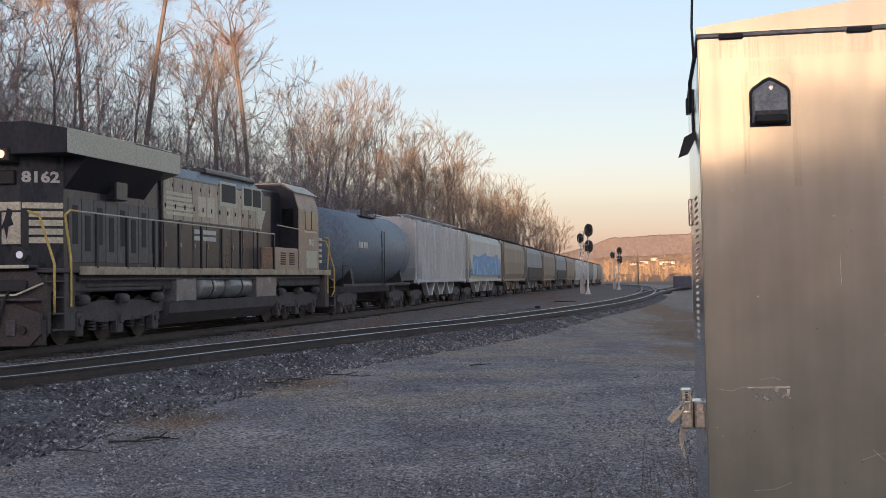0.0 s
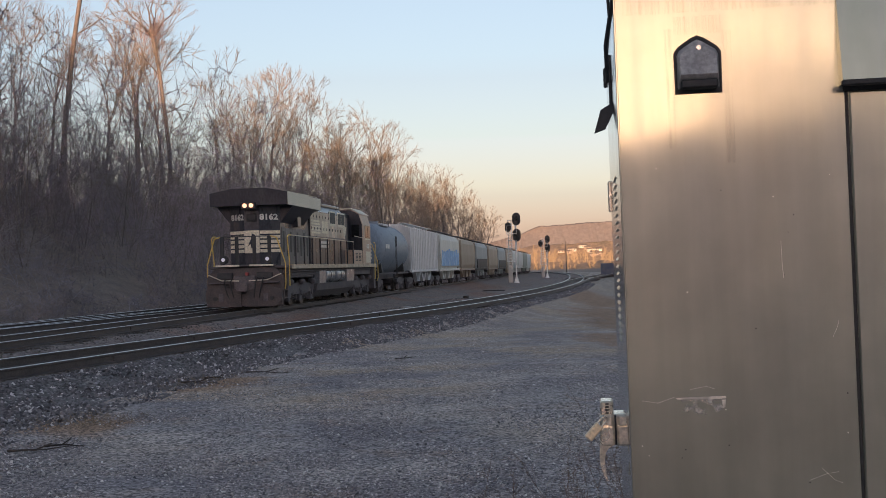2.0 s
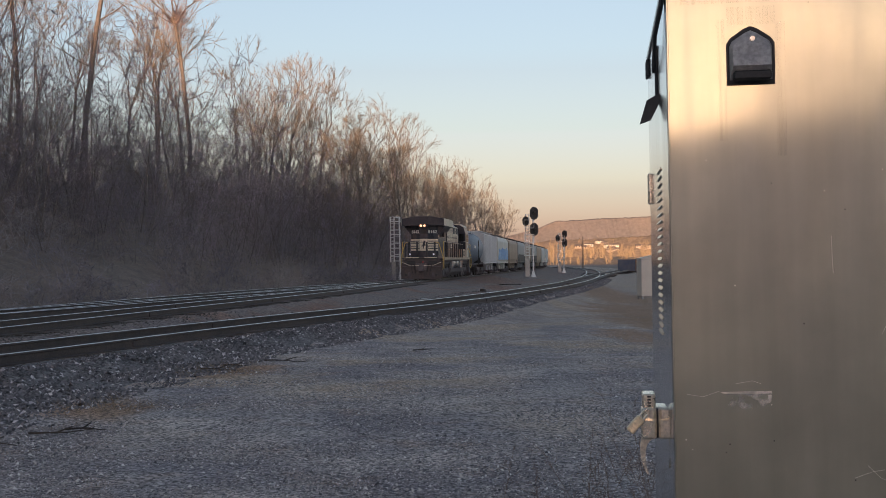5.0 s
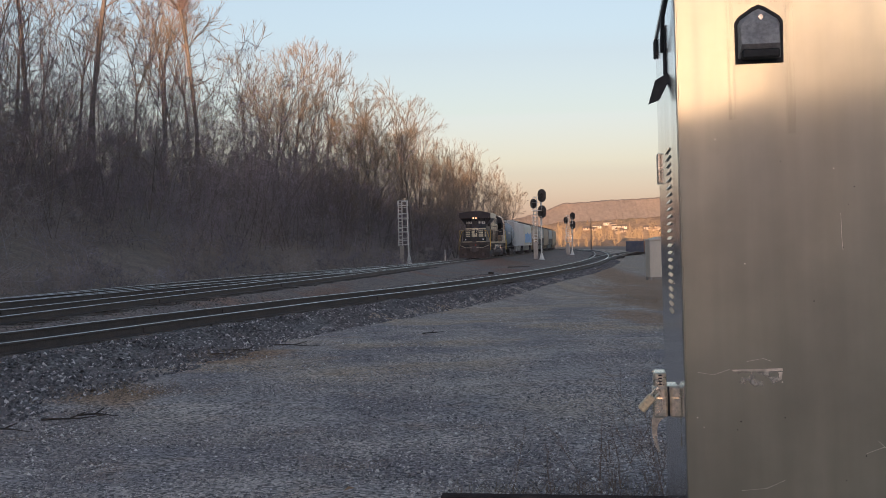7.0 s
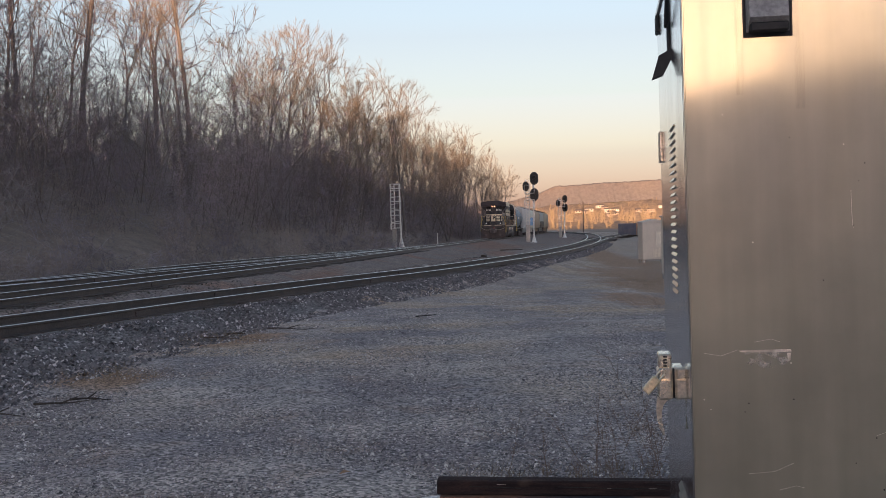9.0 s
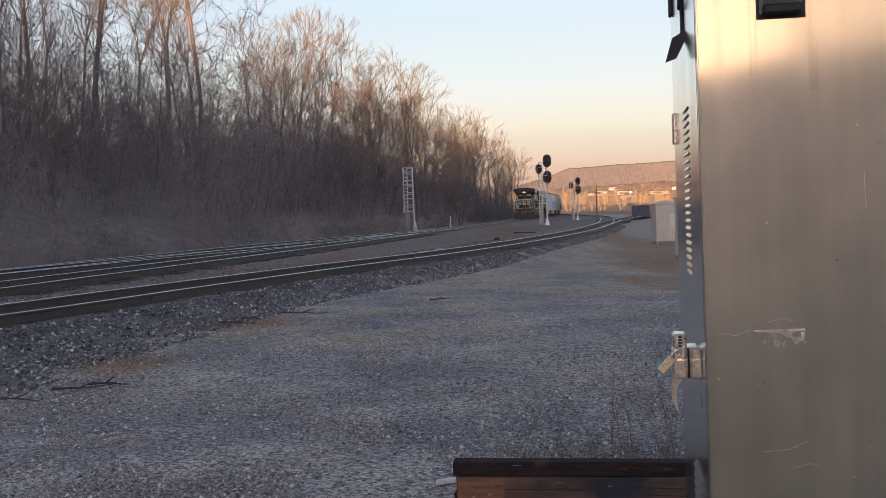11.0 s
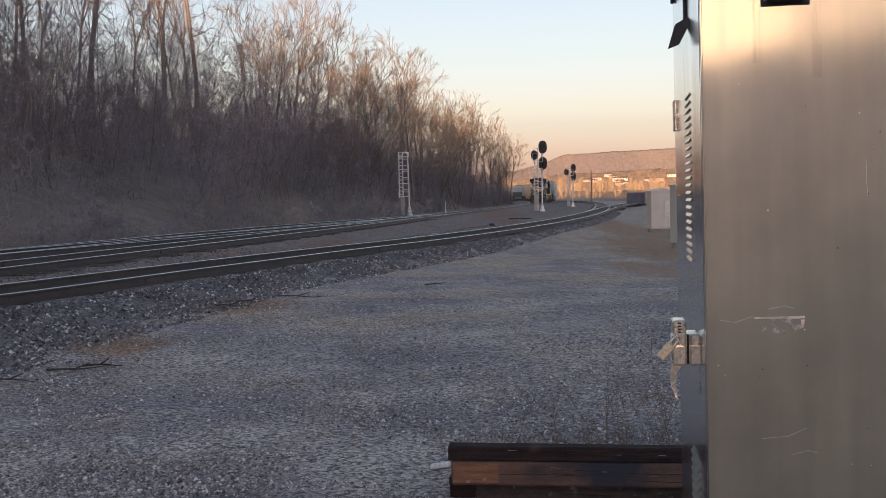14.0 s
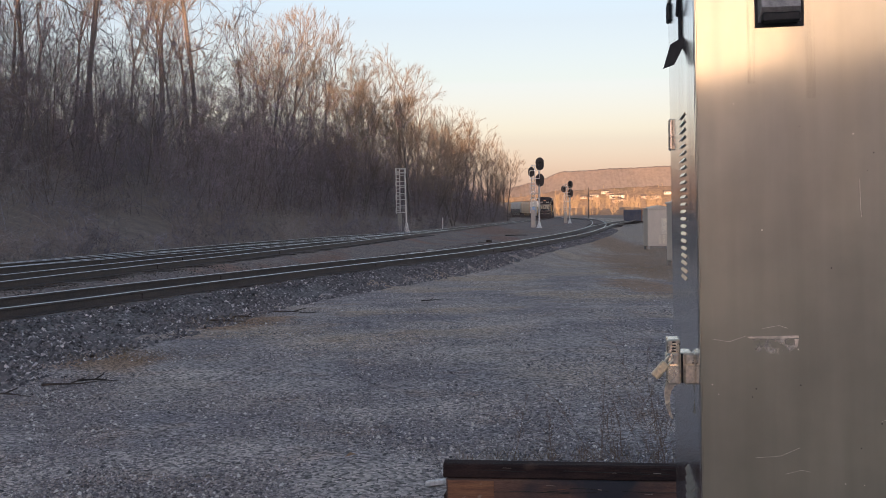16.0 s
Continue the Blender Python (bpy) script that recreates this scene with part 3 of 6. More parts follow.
def woods():
    rng = np.random.default_rng(7)
    models = [tree_model(11, 22, "tall"), tree_model(12, 20, "fork", 500), tree_model(13, 17, "multi"), tree_model(14, 23, "column", 1500), tree_model(15, 18, "fork"), tree_model(16, 16, "multi", 700), tree_model(17, 21, "tall", 900), tree_model(18, 20, "tall")]
    used = set()

    def plant(model, x, y, size, turn):
        m = pose(x, y, float(ground_z(x, y)) - 0.2, rng.normal(0, 2), rng.normal(0, 2), turn) @ Matrix.Scale(size, 4)
        if model.name in used:
            copy_thing(model, m).scale = (size,) * 3
        else:
            used.add(model.name)
            model.matrix_basis = m

    plant(models[3], -21.7, 108.7, 1.12, 40)
    plant(models[3], -24.5, 84.0, 1.05, 200)
    plant(models[3], -33.0, 96.0, 1.0, 120)
    y = 50.0
    while y < 274:
        edge = float(line_b(y)) - 4.15
        depth = 0
        while depth < (30 if y < 120 else 22):
            off = float(np.interp(y, [80, 110, 150, 230, 265], [15, 9, 5.5, 4.6, 5])) + depth + rng.uniform(-2, 2)
            size = rng.uniform(0.70, 1.08) * (1.0 if depth > 8 else 0.78) * float(np.interp(y, HEIGHT_AT, HEIGHTS))
            plant(models[rng.choice([0, 1, 1, 2, 4, 4, 5, 6, 7, 7])] if depth < 14 else models[rng.choice([0, 1, 4, 7])], edge - off, y + rng.uniform(-3, 3), size, rng.uniform(0, 360))
            depth += rng.uniform(7, 12)
        y += 11.0 if y < 100 else 7.0 + y * 0.008 if y < 150 else 5.6 + y * 0.010 if y < 220 else 5.0
    tall = "thicket of tall leafless saplings hung with vines"
    saplings = [bush_model(34, 7.5, 13, 120, 8, "sapling", tall, THICKET), bush_model(35, 9.5, 13, 140, 8, "sapling", tall, THICKET), bush_model(37, 8.5, 14, 130, 8, "sapling", tall, THICKET)]
    y = 30.0
    while y < 252:
        for off in (9, 14, 20, 27, 36) if y < 120 else (9, 14, 20, 28):
            plant(saplings[rng.integers(0, 3)], float(line_b(y)) - 4.15 - off - rng.uniform(-2, 2), y + rng.uniform(-2, 2), rng.uniform(0.5, 1.4) * float(np.interp(y, [35, 55, 75, 110, 150, 250], [0.9, 1.2, 1.3, 1.2, 1.1, 0.95])), rng.uniform(0, 360))
        y += 4.2 + y * 0.018
    y = 185.0
    while y < 272:
        for off in (6.0, 9.0, 12.0):
            plant(saplings[rng.integers(0, 3)], float(line_b(y)) - 4.15 - off - rng.uniform(-1, 1), y + rng.uniform(-2, 2), rng.uniform(0.55, 0.85), rng.uniform(0, 360))
        y += 5.0
    low = bush_model(36, 1.6, 12, 24, 8, "shrub", "low leafless shrub at the foot of the bank")
    y = 22.0
    while y < 170:
        plant(low, float(line_b(y)) - 4.15 - rng.uniform(3.0, 4.6), y, rng.uniform(0.7, 1.3), rng.uniform(0, 360))
        y += 1.1 + y * 0.012
    bushes = [bush_model(31, 3.2, 14, 48, 9), bush_model(32, 4.8, 14, 60, 9), bush_model(33, 6.2, 15, 72, 9)]
    n = 0
    y = 24.0
    while y < 279 and n < 220:
        edge = float(line_b(y)) - 4.15
        for off in (4.6, 7.5, 11, 15.5):
            if rng.uniform() < 0.88:
                b = bushes[int(np.clip(rng.integers(0, 3), 0, 0 if off < 5 else 2))]
                plant(b, edge - off - rng.uniform(0, 2), y + rng.uniform(-1.5, 1.5), rng.uniform(0.7, 1.2) * (1.0 if y < 180 else 1.25), rng.uniform(0, 360))
                n += 1
        y += 2.9 + y * 0.018
    y = 58.0
    while y < 215:
        for off in (17.5, 22, 29):
            plant(bushes[rng.integers(1, 3)], float(line_b(y)) - 4.15 - off - rng.uniform(-2, 2), y + rng.uniform(-2, 2), rng.uniform(0.9, 1.75), rng.uniform(0, 360))
        y += 3.6 + y * 0.010
    y = 186.0
    while y < 277:
        for off in (4.3, 5.8):
            plant(bushes[rng.integers(0, 2)], float(line_b(y)) - 4.15 - off - rng.uniform(-0.4, 0.4), y + rng.uniform(-1, 1), rng.uniform(0.7, 1.15), rng.uniform(0, 360))
        y += 3.4


woods()


# ---- the ridge behind, whose shade lies over the yard ----
def ridge(name, y0, xs, tops, thick, mat, label, category="backdrop"):
    rows = []
    k = len(xs)
    rng = np.random.default_rng(5)
    for j, (f, dy) in enumerate(((0.0, -1.0), (0.4, -0.6), (0.7, -0.3), (0.97, -0.03), (1.0, 0.0), (0.0, 1.0))):
        for x, top in zip(xs, tops):
            rows.append((x, y0 + dy * thick, -3 + (top + 3) * f + (0 if f in (0, 1) else rng.normal(0, 1.0))))
    idx = np.arange(6 * k).reshape(6, k)
    faces = np.stack([idx[:-1, :-1], idx[:-1, 1:], idx[1:, 1:], idx[1:, :-1]], -1).reshape(-1, 4)
    ob = new(name, raw(name, rows, faces, mat, True))
    tagged(ob, label, category, kind="structure")
    return ob


# the far hill's haze is put into this colour
HILL = material("winter_woods", (0.205, 0.178, 0.168), (0.24, 0.20, 0.175), 0.95, 0, 0.008, 0.12, 0.4, 3.0, world_space=True, grain_range=(0.84, 1.14))
BROWN_WOODS = material("brown_winter_woods", (0.17, 0.15, 0.14), (0.23, 0.195, 0.17), 0.95, 0, 0.02, 0.25, 1.0, 3.0, world_space=True)
xs = np.linspace(-1500, 1500, 120)
tops = np.array([np.interp(x, [-95, -48, -30, 70], [43.5, 49, 51, 59]) + 3 * noise.noise((x * 0.02, 3, 0)) + 1.0 * noise.noise((x * 0.15, 7, 0)) for x in xs])
ridge("backdrop_behind", -400, xs, tops, 150, BROWN_WOODS, "dark wooded ridge behind the yard")
# the far ridge, and the slope with the houses below it
xs = np.linspace(-1440, 2400, 1300)
tops = np.array([1.6 * (np.interp(x / 1.6, [-900, -100, 60, 110, 144, 169, 200, 240, 320, 1500], [20, 22, 28, 35, 43, 53, 55, 57, 60, 75]) + 2.0 * noise.noise((x * 0.01, 1, 0)) + 0.8 * noise.noise((x * 0.06, 4, 0)) + 0.9 * noise.noise((x * 0.21, 5, 0))) for x in xs])
ridge("backdrop_far", 2720, xs, tops, 112, HILL, "long low wooded hill in evening sun")
TAWNY = material("tawny_woods", (0.255, 0.188, 0.135), (0.305, 0.222, 0.15), 0.95, 0, 0.03, 0.3, 0.35, 2.0, spots=((0.20, 0.165, 0.10), 0.02, 0.60), world_space=True)


def slope_top(x):
    return 1.6 * (np.interp(x / 1.6, [-300, 60, 90, 200, 700], [8, 11, 15, 19, 24]) + 1.5 * noise.noise((x * 0.03, 2, 0)) + 1.0 * noise.noise((x * 0.2, 8, 0)))


xs = np.linspace(-480, 1120, 300)
ridge("backdrop_mid", 1490, xs, np.array([slope_top(x) for x in xs]), 64, TAWNY, "tawny wooded slope below the hill in evening sun")
# bank added so its face catches the sun where flat ground stays dark
xs = np.linspace(-80, 300, 150)
ridge("backdrop_bank", 486, xs, np.array([2.0 + 0.9 * noise.noise((x * 0.05, 6, 0)) + 0.5 * noise.noise((x * 0.4, 9, 0)) for x in xs]), 34, TAWNY, "low tawny bank added to catch sun under the far trees")


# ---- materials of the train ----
# upper hood doors: reflected sky put into the colour as tan, plus rust
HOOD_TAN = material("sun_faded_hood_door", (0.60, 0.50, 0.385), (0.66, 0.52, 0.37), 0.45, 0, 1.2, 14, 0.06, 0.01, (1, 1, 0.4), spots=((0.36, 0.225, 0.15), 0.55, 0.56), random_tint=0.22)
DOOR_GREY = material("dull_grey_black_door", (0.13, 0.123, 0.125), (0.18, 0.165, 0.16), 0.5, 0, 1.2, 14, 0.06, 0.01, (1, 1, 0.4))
HOOD = material("weathered_black_hood", (0.042, 0.044, 0.055), (0.09, 0.083, 0.086), 0.3, 0, 0.9, 14, 0.06, 0.01, (1, 1, 0.45), spots=((0.22, 0.165, 0.125), 1.1, 0.62))
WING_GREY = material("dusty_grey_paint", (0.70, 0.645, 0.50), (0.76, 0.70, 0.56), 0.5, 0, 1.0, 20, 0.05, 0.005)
# cab brown: the warm light on its sides put into the paint
CAB_BROWN = material("dust_brown_cab_paint", (0.50, 0.345, 0.235), (0.60, 0.44, 0.31), 0.5, 0, 1.6, 18, 0.08, 0.006)
HOOD.node_tree.nodes["Principled BSDF"].inputs["Specular IOR Level"].default_value = 0.35
UNDER = material("grimy_running_gear", (0.105, 0.093, 0.097), (0.165, 0.14, 0.135), 0.8, 0, 2.2, 20, 0.4, 0.01)
PILOT = material("rusty_pilot", (0.07, 0.061, 0.06), (0.115, 0.09, 0.08), 0.75, 0, 2.5, 20, 0.3, 0.01)
CREAM = material("cream_stripe", (0.86, 0.77, 0.58), (0.78, 0.69, 0.51), 0.55, 0, 3, 20, 0.05)
YELLOW = material("yellow_handrail", (0.84, 0.60, 0.18), (0.74, 0.50, 0.13), 0.45, 0, 3, 30, 0.05)
SILL = material("tan_sill_stripe", (0.66, 0.54, 0.38), (0.40, 0.31, 0.22), 0.6, 0, 2, 20, 0.1)
LETTER = material("white_lettering", (0.86, 0.84, 0.78), (0.80, 0.77, 0.70), 0.6, 0, 4, 40, 0)
GLASS = material("dark_window_glass", (0.012, 0.013, 0.015), (0.02, 0.02, 0.02), 0.08, 0, 2, 10, 0)
RESERVOIR = material("grey_reservoir", (0.22, 0.225, 0.24), (0.30, 0.295, 0.29), 0.25, 0, 2, 20, 0.1)
WHEEL = material("wheel_steel", (0.12, 0.095, 0.08), (0.07, 0.06, 0.055), 0.55, 0.5, 3, 30, 0.2)
TANK = material("slate_blue_tank", (0.20, 0.245, 0.295), (0.235, 0.275, 0.32), 0.55, 0, 0.8, 12, 0.05, 0.01, (1, 1, 0.5))
RED = material("faded_red", (0.35, 0.05, 0.04), (0.25, 0.04, 0.04), 0.5, 0, 4, 30, 0)
LAMP = glow("lit_headlight", (1.0, 0.5, 0.24), 0.9)
DITCH = glow("dim_ditch_light", (0.85, 0.86, 0.9), 0.10)


def lettering(name, text, size, mat, parent, m, label=""):
    cu = bpy.data.curves.new(name, "FONT")
    cu.body, cu.size, cu.extrude, cu.align_x, cu.align_y = text, size, 0.004, "CENTER", "CENTER"
    cu.offset = 0.012
    cu.resolution_u = 2
    tmp = bpy.data.objects.new(name, cu)
    me = bpy.data.meshes.new_from_object(tmp)
    bpy.data.objects.remove(tmp)
    me.materials.clear()
    me.materials.append(mat)
    return part(name, me, None, parent, label, m)


RIGHT_SIDE = pose(0, 0, 0, 90, 0, 90)     # lettering that faces +x, reading towards +y
REAR_SIDE = pose(0, 0, 0, 90, 0, 0)       # lettering that faces -y, reading towards +x
WHEELSETS = []


def wheelset(parent, y, r, turning=False):
    m, n = Mesh(), 20
    turned = [(-0.86, 0.01), (-0.86, 0.10), (-0.82, 0.14), (-0.82, r), (-0.69, r + 0.004), (-0.685, r + 0.03), (-0.66, r + 0.025), (-0.66, 0.12), (-0.6, 0.09)]
    turned += [(-x, a) for x, a in reversed(turned)]
    m.add([(x, a * math.cos(2 * math.pi * i / n), a * math.sin(2 * math.pi * i / n)) for x, a in turned for i in range(n)], [(j * n + i, j * n + (i + 1) % n, (j + 1) * n + (i + 1) % n, (j + 1) * n + i) for j in range(len(turned) - 1) for i in range(n)])
    ob = part("wheelset", m, WHEEL, parent, m=pose(0, y, r))
    if turning:
        WHEELSETS.append((ob, y, r))


def bogie(parent, y, axles, r, wide, turning=False):
    """A truck: side frames with journal boxes and springs, and its wheelsets."""
    t = part("truck", Mesh().box(-0.7, 0.7, -0.25, 0.25, 0.45, 0.8, 0.03), UNDER, parent, m=pose(0, y, 0))
    e = axles[-1]
    for sx in (-1, 1):
        f = Mesh()
        lo, hi = sorted((sx * wide, sx * (wide + 0.16)))
        f.prism([(-e - 0.55, r + 0.12), (-e - 0.55, r + 0.34), (-e * 0.4, r + 0.42), (e * 0.4, r + 0.42), (e + 0.55, r + 0.34), (e + 0.55, r + 0.12), (e + 0.2, r + 0.08), (e * 0.5, r - 0.05), (-e * 0.5, r - 0.05), (-e - 0.2, r + 0.08)], lo, hi, "x")
        for a in axles:
            f.box(lo - 0.03, hi + 0.03, a - 0.17, a + 0.17, r - 0.34, r + 0.2, 0.03)
            f.cyl((sx * (wide + 0.12), a, r), (sx * (wide + 0.24), a, r), 0.13, 0.11, 12)
        for a, b in zip(axles, axles[1:]):
            for k in (-0.28, 0.28):
                c = (a + b) / 2 + k
                for j in range(4):
                    f.cyl((sx * (wide + 0.1), c, r - 0.22 + j * 0.075), (sx * (wide + 0.1), c, r - 0.18 + j * 0.075), 0.1, 0.1, 8)
        part("side_frame", f, UNDER, t)
    for a in axles:
        wheelset(t, a, r, turning)
    return t


def handrail(points, mat, parent, r=0.022, label=""):
    return part("handrail", Mesh().tube(points, r, 6), mat, parent, label)


def lathe(profile, x, z, n=22):
    """A body turned about a line along y at (x, z), from pairs of (y, radius)."""
    m = Mesh()
    verts = [(x + r * math.cos(2 * math.pi * i / n), y, z + r * math.sin(2 * math.pi * i / n)) for y, r in profile for i in range(n)]
    k = len(profile)
    return m.add(verts, [(a * n + i, a * n + (i + 1) % n, (a + 1) * n + (i + 1) % n, (a + 1) * n + i) for a in range(k - 1) for i in range(n)], True)


def locomotive():
    e = thing("locomotive", "weathered black diesel freight locomotive, long hood towards the yard", "locomotive")
    part("underframe", Mesh().box(-1.3, 1.3, -10.2, 10.1, 1.15, 1.55, 0.03), UNDER, e)
    part("walkway", Mesh().box(-1.52, 1.52, -10.3, 10.1, 1.56, 1.66, 0.02), UNDER, e)
    for sx in (-1, 1):
        part("sill", Mesh().box(sx * 1.52 - 0.015, sx * 1.52 + 0.015, -9.2, 10.0, 1.52, 1.70, 0.005), SILL, e, "tan weathered side sill stripe")
    # long hood behind the radiator, with chamfered rear corners
    rear = Mesh()
    sec = [(-1.02, 4.75), (-1.02, -8.95), (-0.3, -9.45), (0.3, -9.45), (1.02, -8.95), (1.02, 4.75)]
    k = len(sec)
    rear.add([(x, y if y > 0 else y, 1.66) for x, y in sec] + [(x, y, 4.05) for x, y in sec], [(i, (i + 1) % k, k + (i + 1) % k, k + i) for i in range(k)] + [tuple(range(k)), tuple(range(k, 2 * k))])
    part("long_hood", rear, HOOD, e)
    # radiator wings
    wing = Mesh().prism([(-1.0, 3.35), (-1.56, 4.06), (-1.56, 4.56), (-0.7, 4.72), (0.7, 4.72), (1.56, 4.56), (1.56, 4.06), (1.0, 3.35)], -8.92, -4.9)
    part("radiator", wing, BLACK_PAINT, e)
    end = Mesh().prism([(-1.58, 4.06), (-1.58, 4.56), (-0.7, 4.73), (0.7, 4.73), (1.58, 4.56), (1.58, 4.06)], -9.85, -8.92)
    part("radiator_end", end, BLACK_PAINT, e)
    tail = Mesh().prism([(-1.06, 3.9), (-1.56, 4.06), (-1.56, 4.56), (-0.7, 4.7), (0.7, 4.7), (1.56, 4.56), (1.56, 4.06), (1.06, 3.9)], -4.9, -4.0)
    part("radiator_front", tail, BLACK_PAINT, e)
    for sx in (-1, 1):
        x0, x1 = sorted((sx * 1.575, sx * 1.60))
        part("wing_panel", Mesh().box(x0, x1, -9.84, -6.6, 4.05, 4.57, 0.006), WING_GREY, e, "pale grey wing panel")
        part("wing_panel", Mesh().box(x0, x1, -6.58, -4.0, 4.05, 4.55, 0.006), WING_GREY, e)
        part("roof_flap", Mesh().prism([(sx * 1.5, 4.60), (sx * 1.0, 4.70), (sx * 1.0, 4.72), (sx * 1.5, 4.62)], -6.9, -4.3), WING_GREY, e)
        part("side_box", Mesh().box(*sorted((sx * 1.0, sx * 1.25)), -6.9, -6.3, 3.25, 3.75, 0.02), HOOD, e)
    # hood side: taller engine room with doors
    part("engine_hood", Mesh().prism([(-1.08, 1.66), (-1.08, 4.1), (-0.75, 4.42), (0.75, 4.42), (1.08, 4.1), (1.08, 1.66)], -3.98, 3.9), HOOD, e)
    for sx in (-1, 1):
        y = -3.9
        while y < 3.2:
            part("hood_door", Mesh().box(*sorted((sx * 1.075, sx * 1.10)), y, y + 0.60, 2.96, 4.05, 0.008), HOOD_TAN, e, "weathered hood door with reflected sky in its tan")
            y += 0.635
        y = -3.9
        while y < 3.2:
            part("lower_door", Mesh().box(*sorted((sx * 1.075, sx * 1.10)), y, y + 0.92, 1.72, 2.94, 0.008), HOOD, e)
            y += 0.97
        for y0, y1 in ((0.15, 1.3), (2.0, 2.7), (2.8, 3.55)):
            part("intake_screen", Mesh().box(*sorted((sx * 0.95, sx * 1.115)), y0, y1, 3.62, 4.16, 0.02), DARK, e, "dark intake screen")
            part("intake_frame", Mesh().box(*sorted((sx * 1.08, sx * 1.105)), y0 - 0.1, y1 + 0.08, 3.5, 4.22, 0.01), WING_GREY, e)
        y = -8.75
        for j in range(8):
            part("radiator_door", Mesh().box(*sorted((sx * 1.015, sx * 1.04)), y, y + 0.56, 1.8, 3.2, 0.008), DOOR_GREY, e)
            part("door_slot", Mesh().box(*sorted((sx * 1.03, sx * 1.05)), y + 0.16, y + 0.40, 2.2 - 0.15 * (j % 2), 3.05 - 0.2 * (j % 2), 0.006), DARK, e)
            y += 0.585
    for sx in (-1, 1):
        for j in range(11):
            part("door_latch", Mesh().box(*sorted((sx * 1.10, sx * 1.125)), -3.84 + j * 0.635, -3.79 + j * 0.635, 3.25, 3.37, 0.006), DARK, e)
            part("hinge", Mesh().box(*sorted((sx * 1.10, sx * 1.118)), -3.36 + j * 0.635, -3.32 + j * 0.635, 3.80, 3.90, 0.005), DARK, e)
        for j in range(7):
            part("door_latch", Mesh().box(*sorted((sx * 1.10, sx * 1.125)), -3.84 + j * 0.97, -3.79 + j * 0.97, 2.25, 2.37, 0.006), HOOD_TAN, e)
        part("hood_rail", Mesh().box(*sorted((sx * 1.08, sx * 1.115)), -3.95, 3.3, 2.925, 2.965, 0.006), HOOD, e)
        for y in (-4.45, 4.6):
            part("traction_hose", Mesh().tube([(sx * 1.2, y, 1.5), (sx * 1.32, y, 1.15), (sx * 1.25, y * 1.05, 0.85)], 0.05, 8), DARK, e)
        for y in (-8.7, -6.75, -4.8, 4.8, 6.75, 8.7):
            part("brake_cylinder", lathe([(y - 0.22, 0.02), (y - 0.22, 0.12), (y + 0.1, 0.12), (y + 0.16, 0.04), (y + 0.3, 0.03)], sx * 1.34, 0.98, 12), UNDER, e)
    for y in (-3.4, -1.2, 1.6):
        part("lifting_lug", Mesh().box(0.55, 0.62, y, y + 0.16, 4.40, 4.52, 0.01), HOOD, e)
    # roof gear
    part("roof_housing", Mesh().box(-0.8, 0.8, -0.3, 3.9, 4.42, 4.58, 0.04), HOOD, e)
    part("exhaust", Mesh().box(-0.35, 0.35, -3.0, -2.2, 4.42, 4.62, 0.03), DARK, e)
    part("roof_hatch", Mesh().box(-0.5, 0.5, -9.0, -8.2, 4.73, 4.78, 0.02), UNDER, e)
    # narrow black part behind the cab, and the cab
    part("cab_rear_hood", Mesh().box(-0.85, 0.85, 3.9, 6.2, 1.66, 4.3, 0.05), BLACK_PAINT, e)
    cab = Mesh().prism([(-1.52, 1.68), (-1.52, 3.75), (-1.35, 4.32), (-0.9, 4.55), (0.9, 4.55), (1.35, 4.32), (1.52, 3.75), (1.52, 1.68)], 6.2, 8.5)
    part("cab", cab, CAB_BROWN, e, "dust-brown cab")
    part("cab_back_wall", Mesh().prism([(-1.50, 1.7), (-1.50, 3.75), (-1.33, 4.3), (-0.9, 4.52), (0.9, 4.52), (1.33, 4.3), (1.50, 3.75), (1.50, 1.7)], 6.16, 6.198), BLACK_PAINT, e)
    part("cab_roof", Mesh().prism([(-1.42, 4.30), (-0.95, 4.57), (0.95, 4.57), (1.42, 4.30), (0.95, 4.62), (-0.95, 4.62)], 6.1, 8.75), WING_GREY, e)
    nose = Mesh()
    nv = [(s * a, y, z) for s in (-1, 1) for a, y, z in ((1.5, 8.5, 1.68), (1.5, 8.5, 3.5), (1.1, 9.75, 2.85), (1.1, 9.95, 1.68))]
    nose.add(nv, [(0, 1, 2, 3), (7, 6, 5, 4), (1, 5, 6, 2), (2, 6, 7, 3), (0, 3, 7, 4), (0, 4, 5, 1)])
    part("nose", nose, CAB_BROWN, e)
    for sx in (-1, 1):
        x0, x1 = sorted((sx * 1.50, sx * 1.535))
        part("cab_window", Mesh().box(x0, x1, 6.9, 7.55, 3.05, 3.72, 0.02), GLASS, e)
        part("cab_window", Mesh().box(x0, x1, 7.65, 8.25, 3.05, 3.72, 0.02), GLASS, e)
        part("window_frame", Mesh().box(x0, x1 - 0.008 if sx > 0 else x1, 6.8, 8.35, 2.97, 3.04, 0.01), CREAM, e)
        part("rear_window", Mesh().box(*sorted((sx * 0.95, sx * 1.35)), 6.13, 6.158, 3.1, 3.75, 0.02), GLASS, e)
        part("cab_step_box", Mesh().box(*sorted((sx * 0.87, sx * 1.5)), 3.6, 6.15, 1.67, 2.4, 0.03), CAB_BROWN, e)
        for yv in (4.3, 5.2):
            vent = Mesh()
            for j in range(6):
                vent.box(*sorted((sx * 1.495, sx * 1.52)), yv, yv + 0.5, 1.85 + j * 0.07, 1.89 + j * 0.07, 0.004)
            part("louver", vent, DARK, e)
        part("cab_locker", Mesh().box(x0, x1, 7.0, 8.3, 1.75, 2.35, 0.02), WING_GREY, e)
